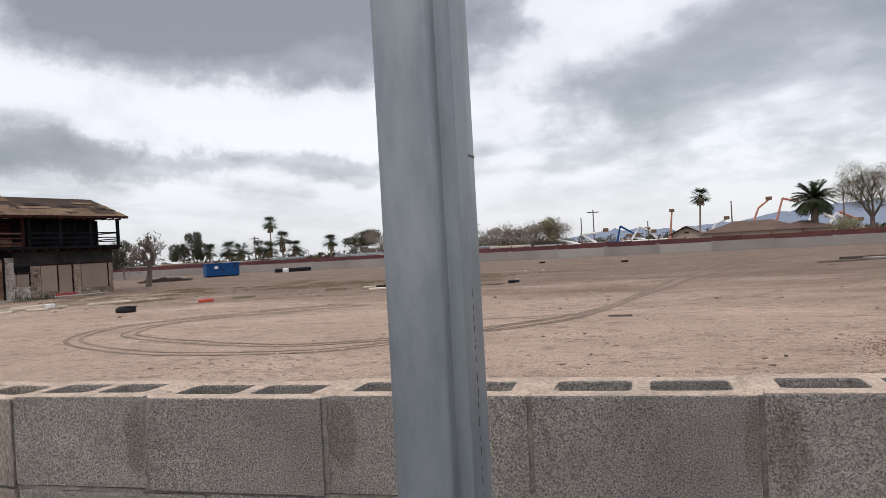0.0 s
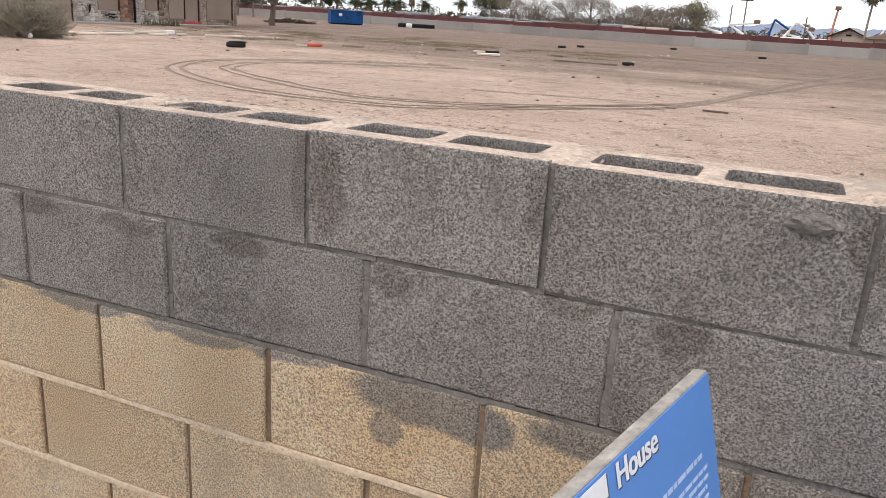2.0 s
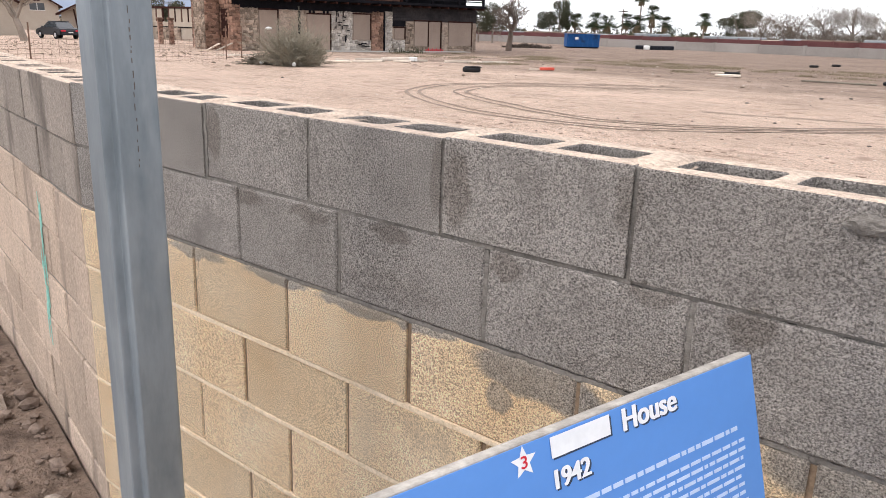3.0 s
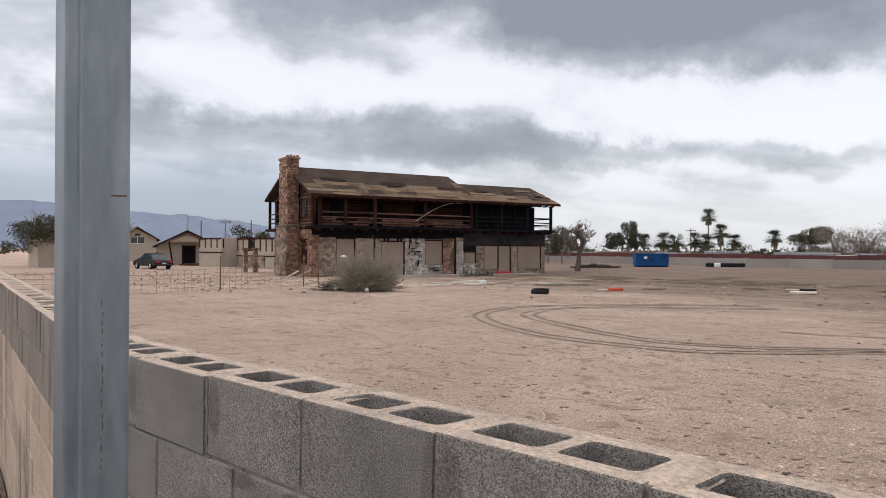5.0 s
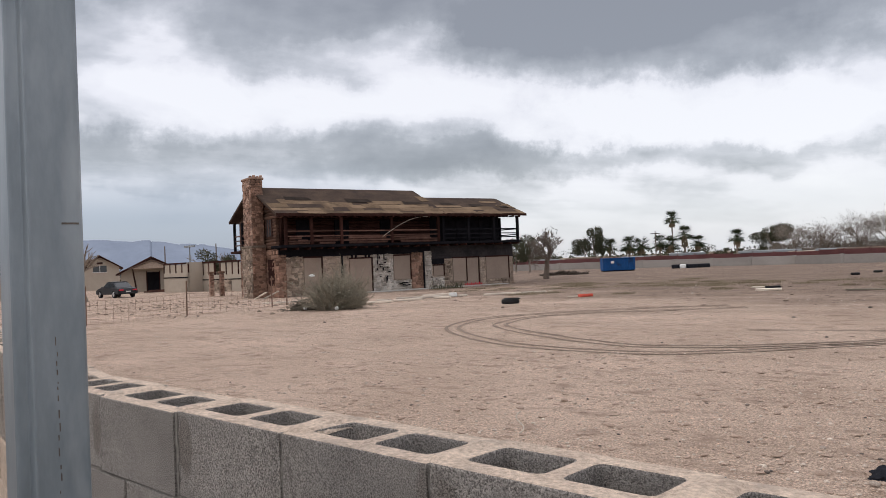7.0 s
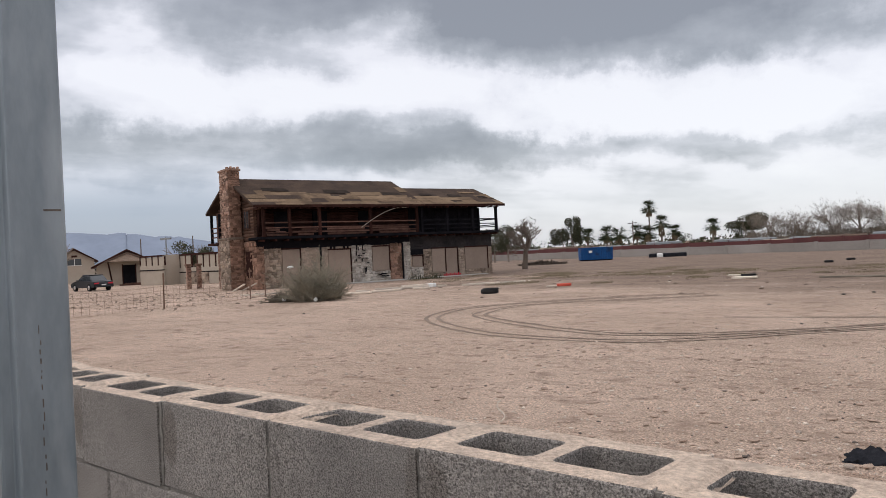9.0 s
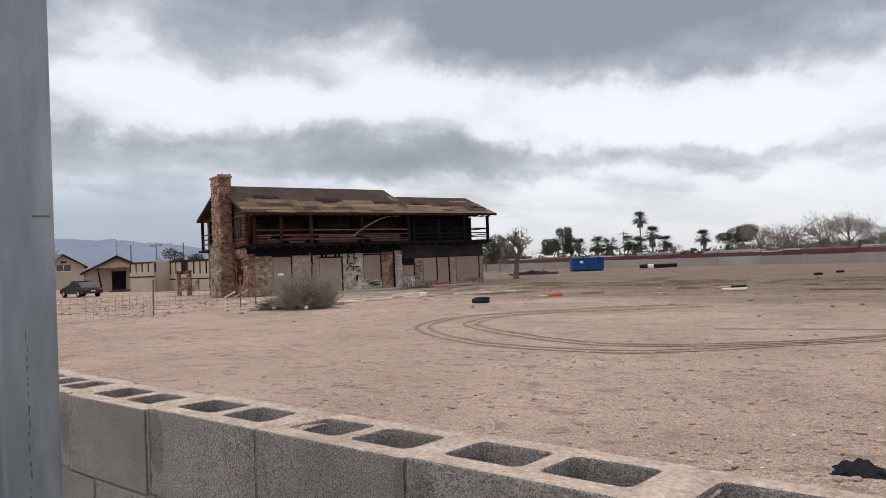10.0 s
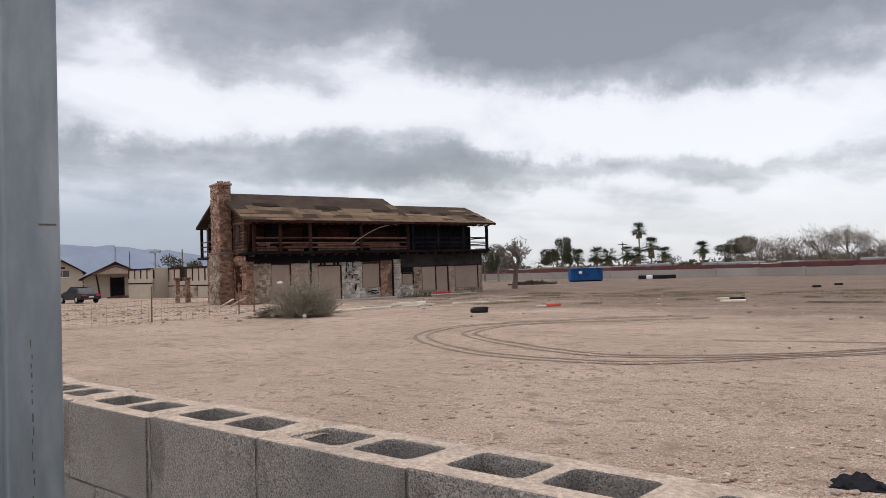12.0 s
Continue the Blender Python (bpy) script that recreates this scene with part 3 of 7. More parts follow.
TRACK_A = [(-9.5, 24.2), (-11.6, 22.6), (-13.3, 20.6), (-14.2, 18.9), (-14.3, 17.0), (-13.4, 15.1), (-11.6, 13.7), (-9.6, 12.8), (-7.5, 12.4), (-5.6, 12.6), (-3.5, 14.6), (-1.4, 17.2), (0.55, 24.1), (3.0, 33.5), (5.9, 44.5)]
TRACK_B = [(-8.6, 23.4), (-10.6, 22.0), (-12.2, 20.5), (-13.2, 18.7), (-12.8, 16.5), (-11.6, 15.4), (-9.6, 14.4), (-8.2, 13.8), (-6.5, 13.4), (-4.6, 14.3), (-2.5, 16.4), (-0.5, 20.3), (0.6, 26.3), (2.6, 35.5), (4.8, 46.9)]
TRACK_C = [(-6.0, 17.0), (-2.5, 17.9), (0.5, 19.3), (2.3, 20.3), (3.5, 21.9), (4.7, 24.3)]
TRACK_D = [(-12.0, 29.5), (-6.0, 30.6), (-1.6, 31.7), (1.7, 33.4), (9.8, 37.6), (14.5, 43.0)]
for pts in (TRACK_C, TRACK_D):
    tagged(part("tyre_track", ribbon(pts, 0.11, 0.008), M_FAINTTRACK), "faint old tyre print in the dirt", "tyre track", kind="structure")
for pts in (TRACK_A, TRACK_B):
    tagged(part("tyre_track", ribbon(pts, 0.20, 0.010), M_TRACK), "curved tyre print pressed into the dirt", "tyre track", kind="structure")

# ---- the low block wall ----
B, BH, BW = 0.4064, 0.2032, 0.194
JOINT = 0.010


def solid_block(length):
    return box(JOINT / 2, length - JOINT / 2, 0.0, BW, -BH + JOINT, 0.0, 0.004)


def hollow_block(length):
    """A two-cell block, open at the top, with thick shells and webs."""
    x0, x1 = JOINT / 2, length - JOINT / 2
    mid = length / 2
    xs = [x0, x0 + 0.036, mid - 0.018, mid + 0.018, x1 - 0.036, x1]
    ys = [0.0, 0.046, BW - 0.044, BW]
    z1, z0 = 0.0, -BH + JOINT
    b = bmesh.new()
    top = {(i, j): b.verts.new((x, y, z1)) for i, x in enumerate(xs) for j, y in enumerate(ys)}
    bot = {(i, j): b.verts.new((x, y, z0)) for i, x in enumerate(xs) for j, y in enumerate(ys)}
    holes = {(1, 1), (3, 1)}
    for i in range(5):
        for j in range(3):
            if (i, j) in holes:
                q = [(i, j), (i + 1, j), (i + 1, j + 1), (i, j + 1)]
                for k in range(4):
                    a, c = q[k], q[(k + 1) % 4]
                    b.faces.new((top[c], top[a], bot[a], bot[c]))
                b.faces.new([bot[p] for p in q])
            else:
                b.faces.new((top[i, j], top[i + 1, j], top[i + 1, j + 1], top[i, j + 1]))
    ring = [(i, 0) for i in range(6)] + [(5, 1), (5, 2)] + [(i, 3) for i in range(5, -1, -1)] + [(0, 2), (0, 1)]
    for k in range(len(ring)):
        a, c = ring[k], ring[(k + 1) % len(ring)]
        b.faces.new((bot[a], bot[c], top[c], top[a]))
    bmesh.ops.recalc_face_normals(b, faces=b.faces[:])
    cor = [e for e in b.edges if abs(e.verts[0].co.x - e.verts[1].co.x) < 1e-6 and abs(e.verts[0].co.y - e.verts[1].co.y) < 1e-6 and 0.03 < e.verts[0].co.y < BW - 0.03 and xs[0] + 0.01 < e.verts[0].co.x < xs[5] - 0.01]
    bmesh.ops.bevel(b, geom=cor, offset=0.014, segments=3, affect="EDGES", profile=0.5, clamp_overlap=True)
    b.normal_update()
    edges = [e for e in b.edges if abs(e.verts[0].co.z) < 1e-6 and abs(e.verts[1].co.z) < 1e-6 and len({round(f.normal.z, 1) for f in e.link_faces}) > 1]
    bmesh.ops.bevel(b, geom=edges, offset=0.005, segments=2, affect="EDGES", profile=0.5, clamp_overlap=True)
    return b


def mesh_of(name, bm, *mats):
    me = bpy.data.meshes.new(name)
    bm.to_mesh(me)
    bm.free()
    for m in mats:
        me.materials.append(m)
    return me


def top_material(me):
    """The upper faces carry wind-blown dust and pale mortar."""
    for p in me.polygons:
        if p.normal.z > 0.9 and p.center.z > -0.02:
            p.material_index = 1


def block_wall(name, m, label, length, courses, painted_from, mats, start=0.0, shift=0, joints=None):
    rng = random.Random(name)
    wall = thing(name, m, label, "wall", kind="structure")
    hol = mesh_of("top_block", hollow_block(B), mats[0], M_SANDTOP)
    half_h = mesh_of("half_block", solid_block(B / 2), mats[0], M_SANDTOP)
    top_material(hol)
    top_material(half_h)
    solids = {k: (mesh_of("block", solid_block(B), mats[k]), mesh_of("half_block", solid_block(B / 2), mats[k])) for k in (0, 1)}
    n = length / B if joints else int(length / B)
    for c in range(courses):
        kind = 0 if c < painted_from else 1
        odd = (c + shift) % 2
        cells = []
        u = 0.0
        if odd:
            cells.append((u, 1))
            u += B / 2
        while u + B <= n * B + 1e-6:
            cells.append((u, 0))
            u += B
        if odd:
            cells.append((u, 1))
        cells = [(u, half, 1.0) for u, half in cells]
        if joints:
            xs = joints[min(c, 2 + c % 2)]
            cells = [(p - start, 0, (q - p) / B) for p, q in zip(xs, xs[1:])]
        for u, half, wide in cells:
            if c == 0:
                me = half_h if half else hol
            else:
                me = solids[kind][half]
            ob = new("block", me)
            ob.parent = wall
            ob.matrix_basis = Matrix.Translation((start + u, rng.uniform(-0.003, 0.003), -c * BH + rng.uniform(-0.002, 0.002))) @ Matrix.Rotation(radians(rng.uniform(-0.25, 0.25)), 4, "Z") @ Matrix.Rotation(radians(rng.uniform(-0.25, 0.25)), 4, "Y") @ Matrix.Diagonal((wide, 1, 1, 1))
    L = n * B
    # bed and head joints
    if mats[1] is M_BEIGE:
        part("lower_mortar_core", box(start + 0.002, start + L - 0.002, 0.0062, 0.02, -courses * BH, -painted_from * BH - 0.006), M_BROWNJOINT, wall)
        for c in range(painted_from + 1, courses):
            bj = bmesh.new()
            for q in range(int(L / 0.2)):
                x = start + q * 0.2
                box(x, x + 0.2, -0.0022 + rng.uniform(-0.001, 0.001), 0.02, -c * BH - 0.0005 + rng.uniform(-0.001, 0.001), -c * BH + JOINT + 0.0005, 0, bj)
            part("bed_joint", bj, M_CREAMJOINT, wall)
    part("mortar_core", box(start + 0.002, start + L - 0.002, 0.009, BW - 0.0075, -courses * BH, -BH + JOINT - 0.001), M_MORTAR, wall)
    heads = joints[0][1:-1] if joints else [start + (k + 0.5 * shift) * B for k in range(1, n)]
    for at in heads:
        b = bmesh.new()
        w = JOINT * 0.5 + 0.0004
        box(at - w, at + w, 0.006, BW - 0.003, -BH + JOINT * 0.5, -0.004, 0.0, b)
        flush = rng.choice((0.001, 0.004, 0.006))
        for q in range(24):
            z = -0.004 - q * 0.0079
            l = 0.0012 + 0.0035 * noise.noise(Vector((at * 7, z * 40, 0.5)))
            r = 0.0012 + 0.0035 * noise.noise(Vector((at * 7, z * 40, 9.5)))
            y = flush + 0.004 * noise.noise(Vector((at * 5, z * 55, 3.1))) + rng.uniform(-0.0008, 0.0008)
            box(at - w - l, at + w + r, y, 0.02, z - 0.0085, z, 0, b)
        part("mortar_joint", b, M_MORTAR, wall)
        cap = rng.uniform(0.025, 0.045)
        cb = bmesh.new()
        rows = []
        for i in range(9):
            row = []
            for j in range(11):
                u, v = i / 4 - 1, j / 5 - 1
                wob = 1 + 0.45 * noise.noise(Vector((at * 9, v * 2.2, 4 + i // 5)))
                z = 0.007 * (1 - u * u) * (1 - 0.7 * v ** 4) + 0.004 * noise.noise(Vector((at * 31 + u * 2.1, v * 4.3, 1))) - 0.0015
                row.append(cb.verts.new((at + cap * u * wob, BW / 2 + v * (BW / 2 - 0.004), z - 0.012 * (abs(u) == 1 or abs(v) == 1))))
            rows.append(row)
        for p, q in zip(rows, rows[1:]):
            for j in range(10):
                cb.faces.new((p[j], q[j], q[j + 1], p[j + 1]))
        part("mortar_cap", cb, M_SANDTOP, wall, smooth=True)
    # mortar struck off nearly flush in the beds and the second course
    if joints:
        for c in range(1, painted_from + 1):
            b = bmesh.new()
            x = start + 0.004
            while x < start + L - 0.05:
                w = rng.uniform(0.012, 0.04)
                z = -c * BH + JOINT / 2 + rng.uniform(-0.0015, 0.0015)
                y = 0.0042 + 0.004 * noise.noise(Vector((x * 14, c, 2))) + rng.uniform(-0.001, 0.001)
                box(x, x + w + 0.001, y, 0.02, z - JOINT * rng.uniform(0.35, 0.62), z + JOINT * rng.uniform(0.35, 0.62), 0, b)
                x += w
            part("bed_joint", b, M_MORTAR, wall)
        for at in joints[1][1:-1]:
            b = bmesh.new()
            for q in range(16):
                z = -BH - 0.002 - q * 0.0118
                y = 0.0045 + rng.uniform(-0.0015, 0.0015)
                box(at - 0.005 - rng.uniform(-0.001, 0.003), at + 0.005 + rng.uniform(-0.001, 0.003), y, 0.02, z - 0.0125, z, 0, b)
            part("mortar_joint", b, M_MORTAR, wall)
    return wall


slope = math.atan(-0.004)
FRONT_U0 = -1.11


def run(known, lo=-1.11, hi=5.28):
    """Head joints of one course: the ones seen, carried on evenly to both ends."""
    xs = list(known)
    while xs[0] - B > lo + 0.1:
        xs.insert(0, xs[0] - B)
    while xs[-1] + B < hi - 0.1:
        xs.append(xs[-1] + B)
    return [lo] + xs + [hi]


FRONT_JOINTS = (run((-0.775, -0.373, 0.035, 0.438, 0.850, 1.275)), run((-0.638, -0.237, 0.134, 0.553, 0.968)), run((-0.457, -0.053, 0.355, 0.775)), run((-0.641, -0.236, 0.166, 0.567)))
front_m = Matrix.Translation((0, 0, 1.59)) @ Matrix.Rotation(-slope, 4, "Y")
block_wall("wall_south", front_m, "low concrete block wall, grey upper courses over beige ones, open cells on top", 6.39 + 1e-6, 9, 2, (M_BLOCK, M_BEIGE), start=FRONT_U0, joints=FRONT_JOINTS)


wall_s = bpy.data.objects["wall_south"]
lump = bmesh.new()
bmesh.ops.create_icosphere(lump, subdivisions=3, radius=1.0)
for v in lump.verts:
    v.co *= 1 + 0.4 * noise.noise(v.co * 2.2)
    v.co = Vector((v.co.x * 0.035, v.co.y * 0.010, v.co.z * 0.014))
lump_ob = part("mortar_lump", lump, M_MORTAR, wall_s, "rough blob of dried mortar")
lump_ob.matrix_basis = Matrix.Translation((1.20, -0.002, -0.035))
SIDE_N = 22
# the side run is built from its far end towards the bend
far_end = CORNER + N * (SIDE_N * B - 0.13) + Vector((0, 0.010, 0))
side_m = Matrix.Translation((far_end.x, far_end.y, 1.590)) @ Matrix.Rotation(math.atan2(-N.y, -N.x), 4, "Z")
block_wall("wall_west", side_m, "low block wall with stained grey top and faded pinkish lower courses", SIDE_N * B, 8, 2, (M_SIDETOP, M_SIDE))
rest = box(-40.0, -0.004, 0.002, BW, -1.6, 0.0)
side_rest = part("wall_west_far", rest, M_SIDE)
side_rest.matrix_world = side_m
tagged(side_rest, "far run of the low pinkish block wall", "wall", kind="structure")
spray = bmesh.new()
rng_s = random.Random(6)
for k in range(26):
    x = SIDE_N * B - 0.74 + rng_s.gauss(0, 0.018) + 0.0016 * k
    z = -1.14 + 0.022 * k
    box(x, x + rng_s.uniform(0.004, 0.012), -0.0050, -0.0036, z, z + rng_s.uniform(0.05, 0.16), 0.0, spray)
sp = part("spray_mark", spray, M_TEAL)
sp.matrix_world = side_m
tagged(sp, "turquoise spray paint streak on the block wall", "graffiti", kind="structure")


# ---- steel post in front of the wall ----
def steel_post():
    e = thing("steel_post", pose(-0.025, -0.405, 0.02, 0, 0, -6.6), "square galvanised steel post with rounded corners standing by the wall", "post")
    s = 0.0525
    # closed profile: three rounded corners and a folded seam at the fourth
    prof = []
    for cx, cy, a0 in ((s - 0.011, s - 0.011, 0), (-s + 0.011, s - 0.011, 90), (-s + 0.011, -s + 0.011, 180)):
        prof += [(cx + 0.011 * math.cos(radians(a0 + 18 * k)), cy + 0.011 * math.sin(radians(a0 + 18 * k))) for k in range(6)]
    prof += [(s - 0.025, -s), (s - 0.0225, -s + 0.0015), (s - 0.021, -s + 0.005), (s - 0.0185, -s + 0.0165), (s - 0.0165, -s + 0.0185), (s - 0.005, -s + 0.021), (s - 0.0015, -s + 0.0225), (s, -s + 0.025)]
    b = bmesh.new()
    lo = [b.verts.new((x, y, 0.0)) for x, y in prof]
    hi = [b.verts.new((x, y, 4.0)) for x, y in prof]
    for i in range(len(prof)):
        j = (i + 1) % len(prof)
        b.faces.new((lo[i], lo[j], hi[j], hi[i]))
    b.faces.new(hi)
    bmesh.ops.recalc_face_normals(b, faces=b.faces[:])
    part("post_shaft", b, M_STEEL, e, smooth=False)
    f = bmesh.new()
    box(-0.09, 0.09, -0.09, 0.09, 0.0, 0.03, 0.006, f)
    part("base_plate", f, M_STEEL, e)
    rng = random.Random(4)
    z = 1.50
    while z < 1.80:
        h = rng.uniform(0.003, 0.014)
        y = 0.004 + rng.uniform(-0.0015, 0.0015)
        part("paint_drip", box(s - 0.0005, s + 0.0006, y, y + 0.0011 + rng.uniform(0, 0.0009), z, z + h), M_DARKSTONE, e, "thin dark drip mark")
        z += h + rng.uniform(0.004, 0.016)
    c = box(s - 0.0005, s + 0.0006, 0.018, 0.044, 1.972, 1.975)
    part("scratch", c, M_DARKSTONE, e, "short dark scratch")
    return e


steel_post()


# ---- information panel ----
def text_mesh(body, size, width):
    cu = bpy.data.curves.new("lettering", "FONT")
    cu.body, cu.size, cu.extrude, cu.offset = body, 1.0, 0.0, 0.012
    ob = bpy.data.objects.new("lettering", cu)
    scene.collection.objects.link(ob)
    dg = bpy.context.evaluated_depsgraph_get()
    me = bpy.data.meshes.new_from_object(ob.evaluated_get(dg))
    bpy.data.objects.remove(ob)
    co = np.array([v.co[:] for v in me.vertices])
    lo, hi = co.min(0), co.max(0)
    for v in me.vertices:
        v.co.x = (v.co.x - lo[0]) / (hi[0] - lo[0]) * width
        v.co.y = (v.co.y - lo[1]) / (hi[1] - lo[1]) * size
        v.co.z = 0.0
    return me


def info_panel():
    r = Vector((0.2418, 0.97, 0.0262)).normalized()
    up = Vector((-0.2409, 0.0339, 0.97)).normalized()
    nn = r.cross(up)
    m = Matrix((r, up, nn)).transposed().to_4x4()
    m.translation = (1.107, -0.134, 1.378)
    e = thing("info_panel", m, "sky blue information panel with white print on steel legs", "sign")
    W, H = 0.78, 0.46
    part("panel_board", box(-W, 0, -H, 0, -0.018, -0.0008, 0.0015), M_SIGNEDGE, e, "worn grey-edged backing board")
    part("panel_face", box(-W + 0.0015, -0.0015, -H + 0.0015, -0.003, -0.0005, 0.0008), M_SIGN, e, "glossy sky blue face")

    def print_on(me, x, y, z, mat):
        me.materials.clear()
        me.materials.append(mat)
        ob = new("lettering", me)
        ob.parent = e
        ob.matrix_basis = Matrix.Translation((x, y, z))
        return ob

    for dx, dy, z, mt in ((0.003, -0.0025, 0.0014, M_SIGNDARK), (0, 0, 0.002, M_SIGNTXT)):
        for k, bold in enumerate((-0.0011, 0.0, 0.0011)):
            print_on(text_mesh("House", 0.0275, 0.096), -0.259 + dx + bold, -0.0335 + dy, z + k * 0.00004, mt)
            print_on(text_mesh("1942", 0.0225, 0.054), -0.373 + dx + bold, -0.0655 + dy, z + k * 0.00004, mt)
        part("name_bar", box(-0.374 + dx, -0.281 + dx, -0.030 + dy, -0.006 + dy, z - 0.0003, z), mt, e)
    star = bmesh.new()
    v = [star.verts.new((-0.4135 + (0.0185 if k % 2 == 0 else 0.0085) * math.sin(k * math.pi / 5), -0.021 + (0.0185 if k % 2 == 0 else 0.0085) * math.cos(k * math.pi / 5), 0.0016)) for k in range(10)]
    star.faces.new(v)
    bmesh.ops.recalc_face_normals(star, faces=star.faces[:])
    part("star", star, M_SIGNTXT, e, "white star")
    print_on(text_mesh("3", 0.014, 0.009), -0.418, -0.028, 0.0022, M_SIGNRED)
    rng = random.Random(11)
    y = -0.089
    for k in range(17):
        x = -0.374
        end = -0.047 if k == 0 else rng.uniform(-0.045, -0.034)
        h = 0.0058 if k == 0 else 0.0046
        b = bmesh.new()
        while x < end - 0.004:
            w = min(rng.uniform(0.007, 0.026), end - x)
            box(x, x + w, y - h, y, 0.0009, 0.0013, 0, b)
            x += w + 0.0035
        part("text_line", b, M_SIGNPALE, e)
        y -= 0.0195 if k == 0 else 0.0118
    for x in (-0.68, -0.10):
        b = bmesh.new()
        p = m @ Vector((x, -0.3, -0.012))
        inv = m.inverted()
        tube(inv @ Vector((p.x - 0.03, p.y, 0.03)), inv @ Vector((p.x - 0.03, p.y, p.z + 0.06)), 0.022, 0.022, 12, b)
        part("leg", b, M_STEEL, e)
    return e


info_panel()

# ---- derelict two-storey house ----
HOUSE = Matrix.Translation((-37.0, 25.9, 0.16)) @ Matrix.Rotation(math.atan2(U.y, U.x), 4, "Z")


def stone_patch(rng, w, h, y, size, parent, mat, x0=0.0, z0=0.0, depth=0.06, name="stone", axis="x"):
    """Courses of rough stones proud of the wall behind them."""
    z = z0
    meshes = []
    for k in range(9):
        b = bmesh.new()
        bmesh.ops.create_cube(b, size=1.0)
        for v in b.verts:
            v.co += Vector((rng.uniform(-0.2, 0.2), rng.uniform(-0.12, 0.12), rng.uniform(-0.22, 0.22)))
        bmesh.ops.bevel(b, geom=b.edges[:], offset=0.16, segments=1, affect="EDGES")
        meshes.append(mesh_of(name, b, mat))
    while z < z0 + h - 0.02:
        ch = min(rng.uniform(0.6, 1.35) * size * 0.62, z0 + h - z)
        x = x0
        while x < x0 + w - 0.02:
            cw = min(rng.uniform(0.45, 1.5) * size, x0 + w - x)
            ob = new(name, rng.choice(meshes))
            ob.parent = parent
            c = (x + cw / 2, y, z + ch / 2)
            if axis == "x":
                ob.matrix_basis = Matrix.Translation(c) @ Matrix.Rotation(rng.uniform(-0.3, 0.3), 4, "Y") @ Matrix.Diagonal((cw * 1.02, depth * rng.uniform(0.8, 1.5), ch * 1.02, 1))
            else:
                ob.matrix_basis = Matrix.Translation((c[1], c[0], c[2])) @ Matrix.Rotation(rng.uniform(-0.3, 0.3), 4, "X") @ Matrix.Diagonal((depth * rng.uniform(0.8, 1.5), cw * 1.02, ch * 1.02, 1))
            x += cw
        z += ch


